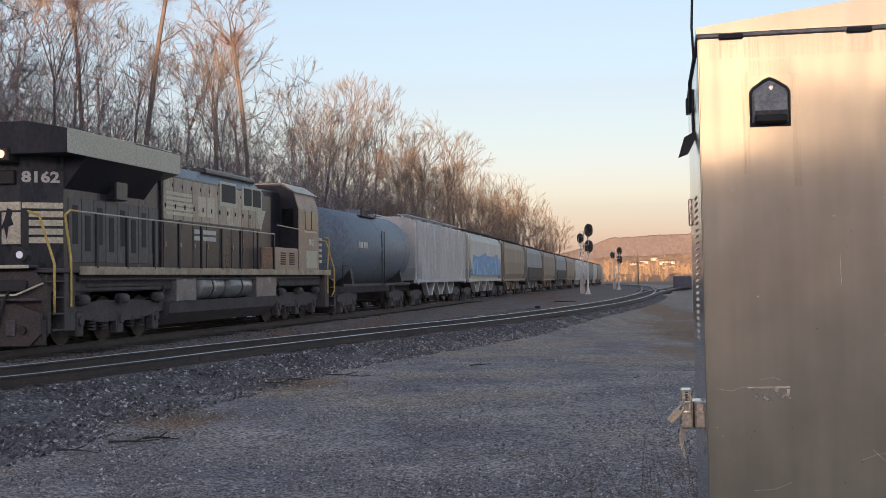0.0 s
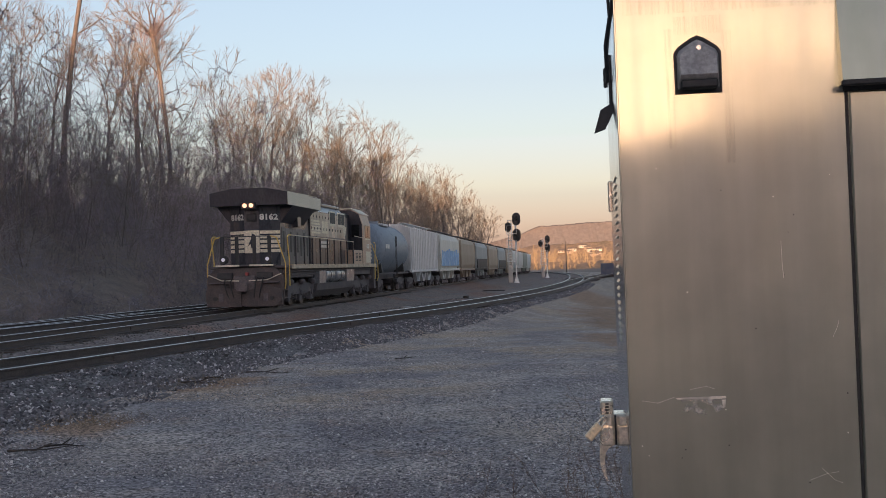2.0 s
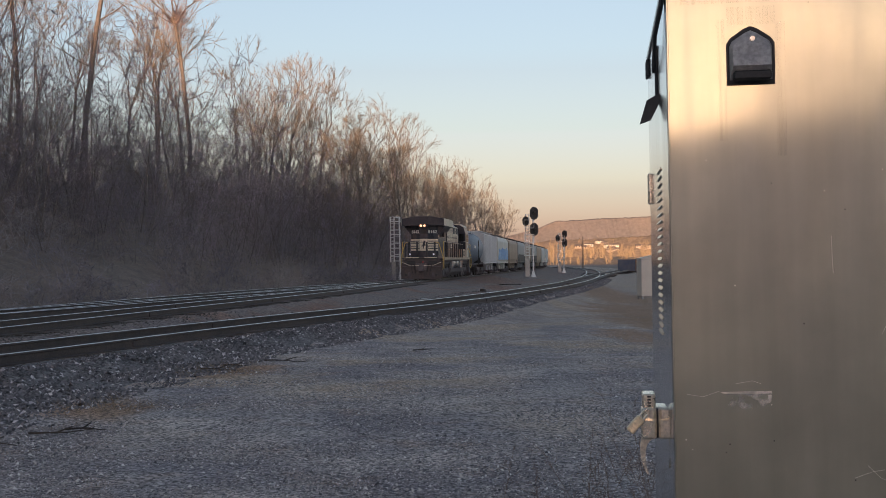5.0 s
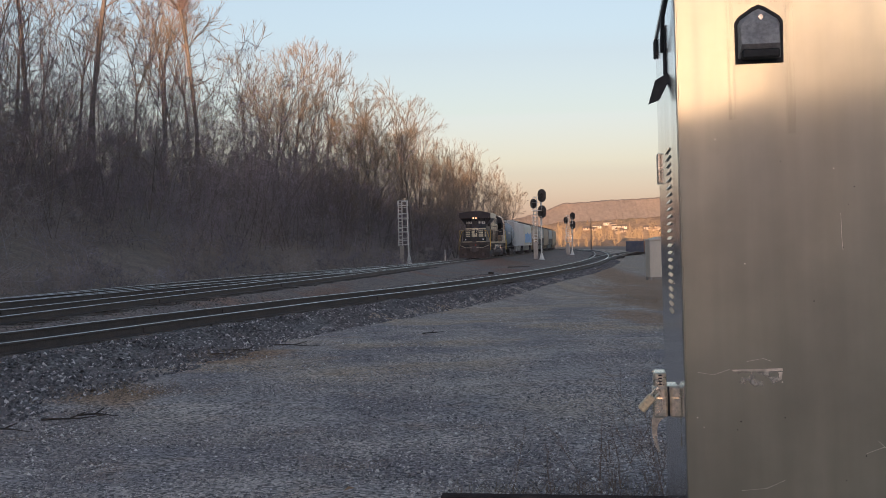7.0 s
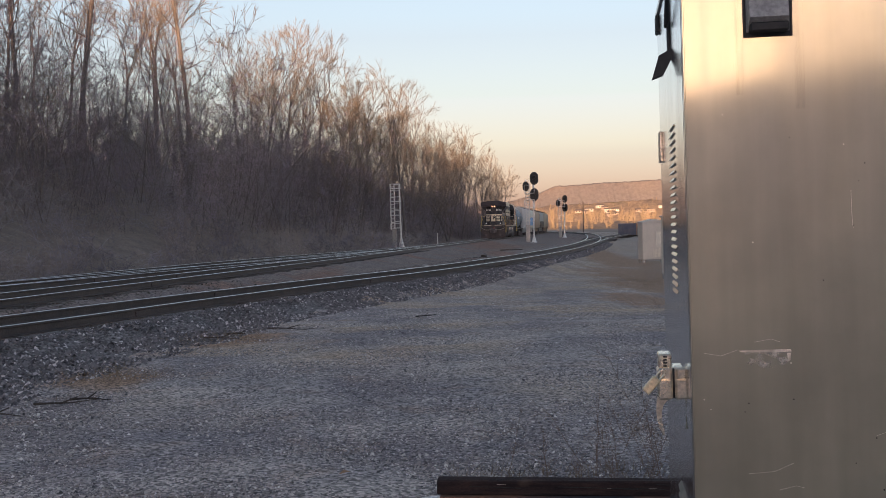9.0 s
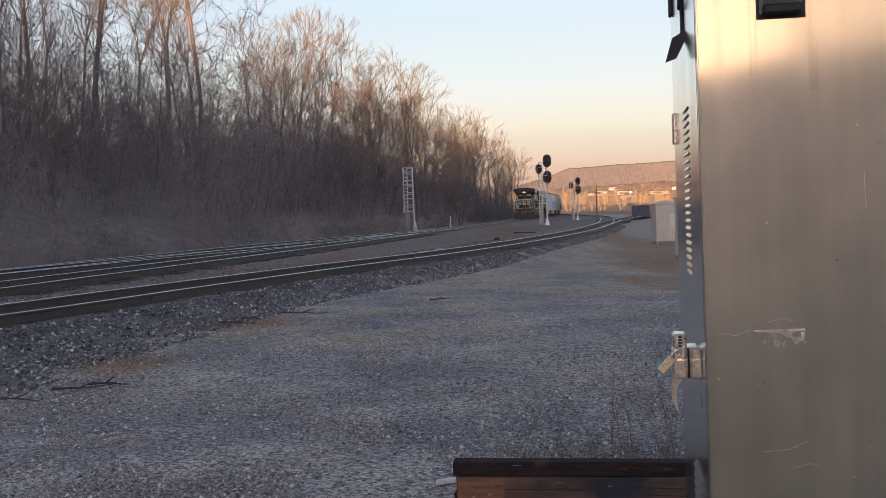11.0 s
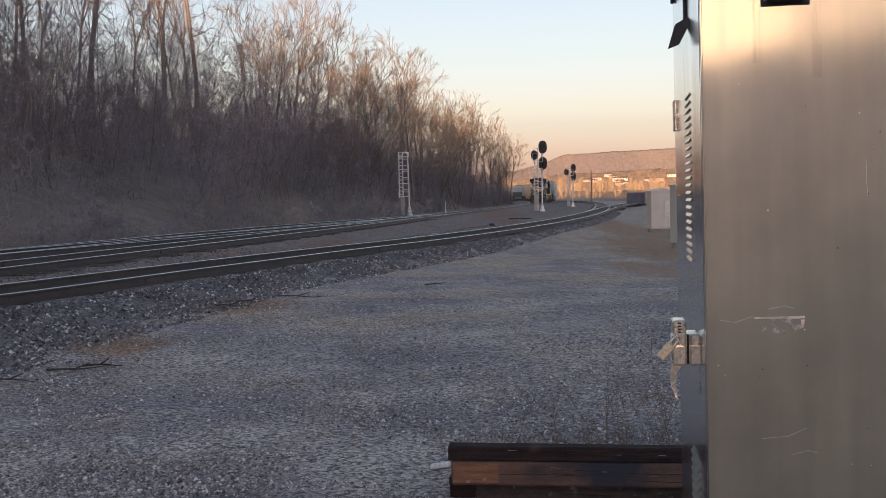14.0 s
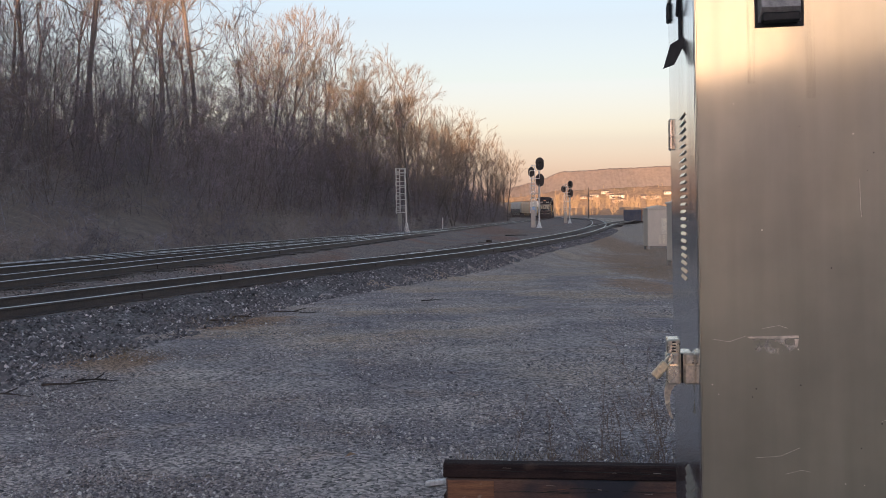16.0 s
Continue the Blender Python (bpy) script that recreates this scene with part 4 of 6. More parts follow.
        for j in range(5):
            part("nose_stripe", Mesh().box(*sorted((sx * 1.36, sx * 1.42)), 8.95, 9.25, 1.95 + j * 0.2, 2.05 + j * 0.2, 0.004), CREAM, e)
    # rear end: stripes with a plain emblem, number boards, headlights
    part("emblem_panel", Mesh().box(-0.31, 0.31, -9.475, -9.45, 2.18, 3.08, 0.006), CREAM, e, "cream emblem panel")
    emblem = Mesh().prism([(-0.17, 2.45), (-0.05, 2.7), (0.02, 2.95), (0.14, 2.9), (0.1, 2.75), (0.16, 2.6), (0.04, 2.55), (0.0, 2.3), (-0.06, 2.55)], -9.49, -9.476)
    part("emblem", emblem, BLACK_PAINT, e, "plain dark emblem shape")
    for j in range(5):
        z = 2.2 + j * 0.185
        for sx in (-1, 1):
            part("end_stripe", Mesh().box(-0.41, 0.43, -0.02, 0.0, z, z + 0.128, 0.003), CREAM, e, m=pose(sx * 0.66, -9.2, 0, 0, 0, sx * 34.8) if sx > 0 else pose(-0.66, -9.2, 0, 0, 0, -34.8) @ pose(-0.02, 0, 0))
    lettering("road_number", "8162", 0.32, LETTER, e, pose(0.64, -9.222, 3.6, 0, 0, 34.8) @ REAR_SIDE @ Matrix.Diagonal((1.22, 1, 1, 1)), "white road number")
    lettering("road_number", "8162", 0.32, LETTER, e, pose(-0.64, -9.222, 3.6, 0, 0, -34.8) @ REAR_SIDE @ Matrix.Diagonal((1.22, 1, 1, 1)))
    lettering("road_number", "8162", 0.33, LETTER, e, pose(1.53, 7.6, 2.62) @ RIGHT_SIDE)
    part("headlight_housing", Mesh().box(-0.3, 0.3, -9.93, -9.42, 3.9, 4.2, 0.03), DARK, e)
    for x in (-0.13, 0.13):
        part("headlight", Mesh().cyl((x, -9.955, 4.05), (x, -9.92, 4.05), 0.085, 0.085, 14), LAMP, e, "lit headlight")
    part("class_light_box", Mesh().box(-0.2, 0.2, -9.55, -9.45, 3.45, 3.75, 0.02), DARK, e)
    for x in (-0.88, 0.88):
        part("ditch_light_housing", Mesh().cyl((x, -10.5, 1.93), (x, -10.32, 1.93), 0.15, 0.17, 14), DARK, e)
        part("ditch_light", Mesh().cyl((x, -10.515, 1.93), (x, -10.498, 1.93), 0.075, 0.075, 14), DITCH, e)
    part("ditch_platform", Mesh().box(-1.15, 1.15, -10.62, -10.25, 1.66, 1.72, 0.02), UNDER, e)
    for x0, x1 in ((-1.15, -0.2), (0.2, 1.15)):
        part("platform_edge", Mesh().box(x0, x1, -10.64, -10.615, 1.655, 1.725, 0.005), CREAM, e, "worn cream platform edge")
    # pilots, steps, couplers
    for sy in (-1, 1):
        pl = Mesh()
        sect = [(-1.52, 0.35), (-1.3, 0.12), (1.3, 0.12), (1.52, 0.35), (1.52, 1.25), (1.2, 1.58), (-1.2, 1.58), (-1.52, 1.25)]
        pl.prism(sect, *sorted((sy * 10.55, sy * 10.42)))
        part("pilot", pl, PILOT, e, "rusty pilot plate")
        part("pilot_blade", Mesh().prism([(-1.5, 0.12), (1.5, 0.12), (1.5, 0.62), (-1.5, 0.62)], *sorted((sy * 10.72, sy * 10.57))), PILOT, e)
        part("draft_box", Mesh().box(-0.42, 0.42, *sorted((sy * 10.72, sy * 10.5)), 0.62, 1.3, 0.04), UNDER, e)
        for sx in (-1, 1):
            part("plow_wing", Mesh().prism([(sx * 0.1, 0.1), (sx * 1.25, 0.1), (sx * 1.5, 0.34), (sx * 1.5, 0.75), (sx * 0.9, 0.95), (sx * 0.1, 0.7)], *sorted((sy * 10.80, sy * 10.71))), PILOT, e)
            part("footboard", Mesh().box(*sorted((sx * 0.62, sx * 1.4)), *sorted((sy * 10.78, sy * 10.56)), 1.0, 1.05, 0.01), UNDER, e)
            part("hose_rack", Mesh().box(*sorted((sx * 0.48, sx * 1.1)), *sorted((sy * 10.66, sy * 10.54)), 1.18, 1.42, 0.02), DARK, e)
            part("cut_lever", Mesh().tube([(sx * 0.2, sy * 10.75, 1.1), (sx * 0.9, sy * 10.68, 1.12), (sx * 1.45, sy * 10.6, 1.35)], 0.022, 6), WING_GREY, e)
            part("bracket", Mesh().box(*sorted((sx * 0.78, sx * 0.98)), *sorted((sy * 10.86, sy * 10.80)), 0.3, 0.62, 0.02), UNDER, e)
            part("tow_eye", Mesh().cyl((sx * 1.12, sy * 10.86, 0.42), (sx * 1.12, sy * 10.80, 0.42), 0.09, 0.09, 10), DARK, e)
        part("red_glad_hand", Mesh().cyl((0.12, sy * 10.78, 1.36), (0.12, sy * 10.6, 1.36), 0.07, 0.07, 10), RED, e, "small red hose coupling")
        part("coupler", Mesh().box(-0.14, 0.14, *sorted((sy * 11.05, sy * 10.4)), 0.72, 1.02, 0.03).box(-0.2, 0.2, *sorted((sy * 11.12, sy * 10.9)), 0.68, 1.06, 0.04), UNDER, e)
        for x in (-0.75, -0.5, 0.5, 0.75):
            hose = Mesh().tube([(x, sy * 10.6, 1.25), (x, sy * 10.85, 1.05), (x * 0.9, sy * 10.88, 0.7), (x * 0.8, sy * 10.8, 0.45)], 0.025, 6)
            part("air_hose", hose, DARK, e)
        for sx in (-1, 1):
            for j in range(4):
                part("step", Mesh().box(*sorted((sx * 1.15, sx * 1.55)), *sorted((sy * 10.4, sy * 9.85)), 0.38 + j * 0.33, 0.41 + j * 0.33, 0.005), UNDER, e)
            part("step_side", Mesh().box(*sorted((sx * 1.0, sx * 1.5)), *sorted((sy * 9.82, sy * 9.35)), 0.35, 1.55, 0.02), UNDER, e)
            handrail([(sx * 1.5, sy * 10.25, 0.75), (sx * 1.56, sy * 10.35, 0.95), (sx * 1.56, sy * 10.35, 1.75), (sx * 1.25, sy * 10.4, 2.75), (sx * 1.0, sy * 10.4, 2.82)], YELLOW, e, 0.028, "yellow grab rail")
            handrail([(sx * 1.53, sy * 9.6, 0.85), (sx * 1.53, sy * 9.6, 1.85), (sx * 1.53, sy * 9.85, 2.75), (sx * 1.53, sy * 9.65, 2.86), (sx * 1.53, sy * 9.3, 2.86)], YELLOW, e, 0.028)
    for sx in (-1, 1):
        handrail([(sx * 1.53, -9.3, 2.86), (sx * 1.53, 3.6, 2.80)], WING_GREY, e, 0.02)
        for j in range(9):
            part("stanchion", Mesh().box(*sorted((sx * 1.48, sx * 1.54)), -8.45 + j * 1.5, -8.35 + j * 1.5, 1.66, 2.84, 0.012), BLACK_PAINT, e)
        handrail([(sx * 1.53, 3.9, 3.1), (sx * 1.53, 6.1, 3.05)], WING_GREY, e, 0.018)
    handrail([(-1.0, -10.4, 2.82), (1.0, -10.4, 2.82)], DARK, e, 0.02)
    for x in (-0.95, -0.35, 0.35, 0.95):
        part("end_post", Mesh().box(x - 0.07, x + 0.07, -10.43, -10.38, 1.74, 2.82, 0.01), DARK, e)
    # fuel tank and reservoirs
    part("fuel_tank", Mesh().prism([(-1.35, 0.55), (-1.0, 0.25), (1.0, 0.25), (1.35, 0.55), (1.42, 0.85), (-1.42, 0.85)], -4.2, 4.1), UNDER, e)
    for sx in (-1, 1):
        for y0, y1 in ((-2.45, -0.35), (-0.15, 1.95)):
            part("air_reservoir", lathe([(y0, 0.02), (y0 + 0.03, 0.20), (y0 + 0.12, 0.32), (y0 + 0.2, 0.35), (y1 - 0.2, 0.35), (y1 - 0.12, 0.32), (y1 - 0.03, 0.20), (y1, 0.02)], sx * 1.1, 1.2), RESERVOIR, e, "grey air reservoir")
            part("reservoir_strap", lathe([((y0 + y1) / 2 - 0.04, 0.352), ((y0 + y1) / 2 - 0.04, 0.362), ((y0 + y1) / 2 + 0.04, 0.362), ((y0 + y1) / 2 + 0.04, 0.352)], sx * 1.1, 1.2), DARK, e)
        part("equipment_box", Mesh().box(*sorted((sx * 0.9, sx * 1.45)), 2.15, 4.0, 0.84, 1.46, 0.02), RESERVOIR, e)
        part("equipment_box", Mesh().box(*sorted((sx * 0.9, sx * 1.45)), -3.9, -2.6, 0.84, 1.42, 0.02), RESERVOIR, e)
    pipes = Mesh()
    for sx in (-1, 1):
        pipes.tube([(sx * 1.4, -9, 1.42), (sx * 1.4, 9, 1.42)], 0.03, 6).tube([(sx * 1.3, -8.5, 1.28), (sx * 1.3, -4.5, 1.28)], 0.04, 6)
    part("piping", pipes, UNDER, e)
    # plain marks in place of the road's own lettering on the hood
    for j in range(5):
        part("side_mark", Mesh().box(1.100, 1.106, -3.75, -1.95 - j * 0.03, 3.08 + j * 0.13, 3.17 + j * 0.13, 0.001), CREAM, e)
    for y0, y1 in ((-1.6, -1.05), (-0.95, -0.4)):
        part("side_mark", Mesh().box(1.100, 1.106, y0, y1, 3.12, 3.68, 0.001), CREAM, e)
    for y0, y1, z in ((-1.9, -0.3, 2.70), (-1.9, -0.3, 2.38 + 0.14)):
        part("side_mark", Mesh().box(1.105, 1.109, y0, y1, z - 0.06, z + 0.06, 0.001), LETTER, e)
    part("side_mark", Mesh().prism([(3.0, 3.55), (4.0, 3.55), (3.5, 2.9)], 1.108, 1.112, "x"), WING_GREY, e)
    for y in (-6.75, 6.75):
        bogie(e, y, (-1.95, 0, 1.95), 0.52, 1.08, True)
    return e


def car_gear(e, ln, tread=0.42):
    part("underframe", Mesh().box(-0.35, 0.35, -ln / 2 + 0.55, ln / 2 - 0.55, 0.78, 1.12, 0.03), UNDER, e)
    for sy in (-1, 1):
        part("coupler", Mesh().box(-0.12, 0.12, *sorted((sy * (ln / 2 + 0.05), sy * (ln / 2 - 0.7))), 0.74, 1.0, 0.03), UNDER, e)
        bogie(e, sy * (ln / 2 - 2.3), (-0.89, 0.89), tread, 0.95)


def end_ladder(e, y, x, z0, z1, mat):
    m = Mesh().cyl((x, y - 0.2, z0), (x, y - 0.2, z1), 0.02, 0.02, 6).cyl((x, y + 0.2, z0), (x, y + 0.2, z1), 0.02, 0.02, 6)
    z = z0 + 0.2
    while z < z1:
        m.cyl((x, y - 0.2, z), (x, y + 0.2, z), 0.014, 0.014, 5)
        z += 0.36
    part("ladder", m, mat, e)


def tank_car(ln):
    e = thing("tank_car", "slate-blue tank car with a domed end and black underframe", "tank car")
    h, r, z = ln / 2 - 0.75, 1.56, 2.66
    tank = Mesh()
    n, rings = 28, []
    for y, rr in ((-h, 0.0), (-h + 0.06, 0.6), (-h + 0.18, 1.05), (-h + 0.38, 1.38), (-h + 0.62, r), (h - 0.62, r), (h - 0.38, 1.38), (h - 0.18, 1.05), (h - 0.06, 0.6), (h, 0.0)):
        rr = min(rr * 1.04, r)
        rings.append([(max(rr, 0.001) * math.cos(2 * math.pi * i / n), y, z + max(rr, 0.001) * math.sin(2 * math.pi * i / n)) for i in range(n)])
    verts = [v for ring in rings for v in ring]
    tank.add(verts, [(a * n + i, a * n + (i + 1) % n, (a + 1) * n + (i + 1) % n, (a + 1) * n + i) for a in range(len(rings) - 1) for i in range(n)], True)
    part("tank", tank, TANK, e)
    for y in (-0.15, h - 1.6, -h + 1.6):
        part("tank_band", Mesh().cyl((0, y, z), (0, y + 0.12, z), r + 0.008, r + 0.008, 28), TANK, e)
    part("manway", Mesh().cyl((0, 0.3, 4.15), (0, 0.3, 4.38), 0.42, 0.42, 16), TANK, e)
    plat = Mesh().box(-0.9, 0.9, -1.2, 1.3, 4.02, 4.07, 0.01)
    for x in (-0.9, 0.9):
        plat.tube([(x, -1.2, 4.05), (x, -1.2, 4.4), (x, 1.3, 4.4), (x, 1.3, 4.05)], 0.015, 6)
    part("top_platform", plat, DARK, e)
    for sx in (-1, 1):
        part("side_rail", Mesh().box(*sorted((sx * 1.35, sx * 1.42)), -h, h, 1.08, 1.2, 0.01), UNDER, e)
        lad = Mesh().cyl((sx * 1.56, -0.3, 1.1), (sx * 1.56, -0.3, 3.4), 0.022, 0.022, 6).cyl((sx * 1.56, 0.1, 1.1), (sx * 1.56, 0.1, 3.4), 0.022, 0.022, 6)
        part("ladder", lad, DARK, e)
        for y in (-h + 1.5, h - 1.5):
            part("saddle", Mesh().prism([(sx * 0.6, 1.1), (sx * 1.4, 1.1), (sx * 1.25, 1.9), (sx * 1.1, 1.75)], y - 0.15, y + 0.15), DARK, e)
        part("grab_rail", Mesh().tube([(sx * 1.45, -h - 0.3, 1.15), (sx * 1.45, -h - 0.3, 1.9), (sx * 1.45, -h + 0.4, 1.9)], 0.02, 6), DARK, e)
    for k in range(2):
        for j in range(3):
            part("lettering_bar", Mesh().box(1.53, 1.572, -h + 1.75 + k * 0.75 + j * 0.2, -h + 1.9 + k * 0.75 + j * 0.2, 2.62, 2.86, 0.004), LETTER, e)
    car_gear(e, ln)
    return e


def hopper_car(ln, colour, label, ribs=0, rust=(0.2, 0.13, 0.08), dark_foot=False, paint=None):
    skin = material("hopper_paint", colour, tuple(c * 0.86 for c in colour), 0.6, 0, 0.7, 14, 0.06, 0.006, (1, 1, 0.35), grain_range=(0.9, 1.08), spots=(tuple(0.5 * c + 0.5 * r for c, r in zip(colour, rust)), 0.9, 0.66))
    e = thing("hopper_car", label, "hopper car", group="covered hopper cars of the train")
    h = ln / 2 - 0.75
    sec = [(-1.30, 1.32), (-1.50, 1.75), (-1.55, 2.7), (-1.50, 3.8), (-1.28, 4.25), (-0.6, 4.45), (0.6, 4.45), (1.28, 4.25), (1.50, 3.8), (1.55, 2.7), (1.50, 1.75), (1.30, 1.32)]
    if ribs:
        sec = [(-1.45, 1.3), (-1.45, 4.2), (-0.6, 4.45), (0.6, 4.45), (1.45, 4.2), (1.45, 1.3)]
    part("body", Mesh().prism(sec, -h + 0.9, h - 0.9), skin, e)
    for sy in (-1, 1):
        top = [(x, z) for x, z in sec if z > 1.7]
        slope = Mesh()
        k = len(sec)
        slope.add([(x, sy * (h - 0.9), z) for x, z in sec] + [(x * 0.98, sy * (h - 0.9 + 0.85 * min(1, max(0, (z - 1.9) / 1.2))), z if z > 1.9 else 1.9) for x, z in sec], [(i, (i + 1) % k, k + (i + 1) % k, k + i) for i in range(k)] + [tuple(range(k)), tuple(range(k, 2 * k))])
        part("end_sheet", slope, skin, e)
        part("end_platform", Mesh().box(-1.4, 1.4, *sorted((sy * (h + 0.1), sy * (h - 1.2))), 1.12, 1.2, 0.01), UNDER, e)
        for sx in (-1, 1):
            part("corner_post", Mesh().box(*sorted((sx * 1.36, sx * 1.44)), *sorted((sy * h, sy * (h - 0.1))), 1.2, 4.15, 0.01), skin, e)
            end_ladder(e, sy * (h - 0.35), sx * 1.5, 1.1, 4.25, skin)
    if ribs:
        for sx in (-1, 1):
            for j in range(ribs):
                y = -h + 1.0 + (2 * h - 2.0) * j / (ribs - 1)
                part("side_post", Mesh().box(*sorted((sx * 1.44, sx * 1.55)), y - 0.05, y + 0.05, 1.32, 4.18, 0.01), skin, e)
    for sx in (-1, 1):
        part("side_sill", Mesh().box(*sorted((sx * 1.3, sx * 1.5)), -h, h, 1.18, 1.36, 0.02), skin if not dark_foot else DARK, e)
        if dark_foot:
            part("lower_band", Mesh().box(*sorted((sx * 1.50, sx * 1.575)), -h + 0.95, h - 0.95, 1.4, 2.45, 0.01), DARK, e, "dark lower side band")
    # hopper pockets under the body
    foot = h - 3.0
    step = 2 * foot / 3
    for j in range(3):
        c = -foot + step * (j + 0.5)
        part("hopper_pocket", Mesh().prism([(c - step * 0.46, 1.3), (c + step * 0.46, 1.3), (c + step * 0.13, 0.5), (c - step * 0.13, 0.5)], -1.05, 1.05, "x"), UNDER, e)
        for sx in (-1, 1):
            for sy in (-1, 1):
                edge = [(c + sy * step * 0.49, 1.32), (c + sy * step * 0.40, 1.32), (c + sy * step * 0.09, 0.5), (c + sy * step * 0.17, 0.5)]
                part("slope_edge", Mesh().prism(edge, *sorted((sx * 1.04, sx * 1.30)), "x"), skin, e)
        part("outlet_gate", Mesh().box(-1.1, 1.1, c - 0.35, c + 0.35, 0.36, 0.5, 0.02), UNDER, e)
    run = Mesh()
    for x in (-0.75, 0.75):
        run.box(x - 0.22, x + 0.22, -h - 0.1, h + 0.1, 4.52, 4.56, 0.008)
        y = -h
        while y < h:
            run.box(x - 0.04, x + 0.04, y, y + 0.08, 4.38, 4.53, 0.005)
            y += 1.6
    part("running_board", run, UNDER if not ribs else skin, e)
    for y in (-h * 0.6, -h * 0.2, h * 0.2, h * 0.6):
        part("roof_hatch", Mesh().box(-0.42, 0.42, y - 0.8, y + 0.8, 4.44, 4.55, 0.03), skin, e)
    if paint:
        for sx in (-1, 1):
            for blot in paint(h, sx):
                part("paint_blot", blot, SPRAY, e, "sky-blue sprayed blot of paint")
    car_gear(e, ln)
    return e


SPRAY = material("sprayed_blue", (0.16, 0.42, 0.76), (0.45, 0.68, 0.86), 0.5, 0, 1.1, 6, 0, lo=0.48, hi=0.68)


def spray(h, sx):
    """Rounded, overlapping letter-like blots of paint low on the side."""
    rng = np.random.default_rng(3)
    blots = []
    y = -h + 1.0
    while y < h - 1.7:
        w, top = rng.uniform(1.3, 1.9), rng.uniform(2.8, 3.3)
        sec = [(y, 1.62), (y + w, 1.62), (y + w + 0.08, 2.0), (y + w - 0.05, top - 0.1), (y + w * 0.6, top), (y + w * 0.2, top - 0.05), (y - 0.08, 2.1)]
        blots.append(Mesh().prism(sec, *sorted((sx * 1.50, sx * (1.562 + 0.004 * len(blots) % 0.012))), "x"))
        y += w * rng.uniform(0.82, 0.9)
    return blots


def path_table():
    y = np.arange(-40, 420, 0.5)
    x = line_b(y)
    pts = [(a, b) for a, b in zip(x, y)]
    h = math.atan2(x[-1] - x[-2], 0.5)
    px, py = pts[-1]
    for _ in range(1400):
        h -= 0.5 / 260
        px, py = px + math.sin(h) * 0.5, py + math.cos(h) * 0.5
        pts.append((px, py))
    p = np.array(pts)
    s = np.concatenate([[0], np.cumsum(np.hypot(*np.diff(p, axis=0).T))])
    return p, s - np.interp(30.0, p[:len(y), 1], s[:len(y)])


PATH, ALONG = path_table()


def on_path(s):
    x, y = np.interp(s, ALONG, PATH[:, 0]), np.interp(s, ALONG, PATH[:, 1])
    x2, y2 = np.interp(s + 3, ALONG, PATH[:, 0]), np.interp(s + 3, ALONG, PATH[:, 1])
    x1, y1 = np.interp(s - 3, ALONG, PATH[:, 0]), np.interp(s - 3, ALONG, PATH[:, 1])
    return pose(x, y, float(rail_zb(y)), 0, 0, -math.degrees(math.atan2(x2 - x1, y2 - y1)))


TAN, GREY, PALE, WHITE, GREEN, IVORY = (0.48, 0.375, 0.27), (0.46, 0.47, 0.45), (0.80, 0.80, 0.78), (0.78, 0.76, 0.71), (0.34, 0.36, 0.30), (0.84, 0.81, 0.72)
tan_car = hopper_car(18.0, TAN, "rust-stained tan covered hopper car")
grey_car = hopper_car(18.0, GREY, "grey covered hopper car with a dark lower band", dark_foot=True)
pale_car = hopper_car(18.0, WHITE, "pale grey curved-side covered hopper car")
green_car = hopper_car(18.0, GREEN, "olive-grey covered hopper car")
consist = [(locomotive(), 22.3), (tank_car(13.2), 13.2), (hopper_car(17.0, PALE, "light grey ribbed covered hopper car", ribs=15, rust=(0.62, 0.60, 0.55)), 17.0),
           (hopper_car(18.0, IVORY, "ivory covered hopper car with blue sprayed paint", paint=spray), 18.0), (tan_car, 18.0), (grey_car, 18.0)]
for kind in (tan_car, grey_car, tan_car, pale_car, pale_car, green_car, pale_car, tan_car, pale_car, grey_car, pale_car, tan_car, pale_car):
    consist.append((kind, 18.0))
TRAIN, taken = [], set()
s = -11.15
for ob, ln in consist:
    if ob.name in taken:
        ob = copy_thing(ob, Matrix())
    taken.add(ob.name)
    TRAIN.append((ob, s + ln / 2))
    s += ln


# ---- the signal cabinet beside the camera ----
SEAL = material("black_sealant", (0.012, 0.012, 0.013), (0.03, 0.028, 0.026), 0.6, 0, 20, 120, 0.3, 0.002)
GREY_STEEL = material("dull_grey_steel", (0.24, 0.235, 0.23), (0.19, 0.185, 0.18), 0.45, 0.55, 6, 60, 0.05, 0.002)
HOOD_GREY = material("grey_hood_paint", (0.42, 0.40, 0.38), (0.30, 0.29, 0.28), 0.4, 0.0, 25, 90, 0.1, 0.001)
CHROME = material("cast_bright_metal", (0.84, 0.76, 0.62), (0.74, 0.66, 0.54), 0.28, 0.85, 12, 80, 0.06, 0.001)
RESIDUE = material("sticker_residue", (0.72, 0.66, 0.58), (0.45, 0.41, 0.36), 0.6, 0.3, 30, 120, 0.2, 0.001, lo=0.45, hi=0.55)
SCRATCH = material("scratch", (0.68, 0.65, 0.60), (0.5, 0.48, 0.45), 0.5, 0.6, 40, 100, 0)
CONCRETE = material("weathered_concrete", (0.42, 0.41, 0.38), (0.32, 0.31, 0.29), 0.9, 0, 3, 40, 0.3, 0.01)
BRASS = material("brass_padlock", (0.88, 0.74, 0.50), (0.80, 0.66, 0.44), 0.35, 0.7, 20, 100, 0.05)

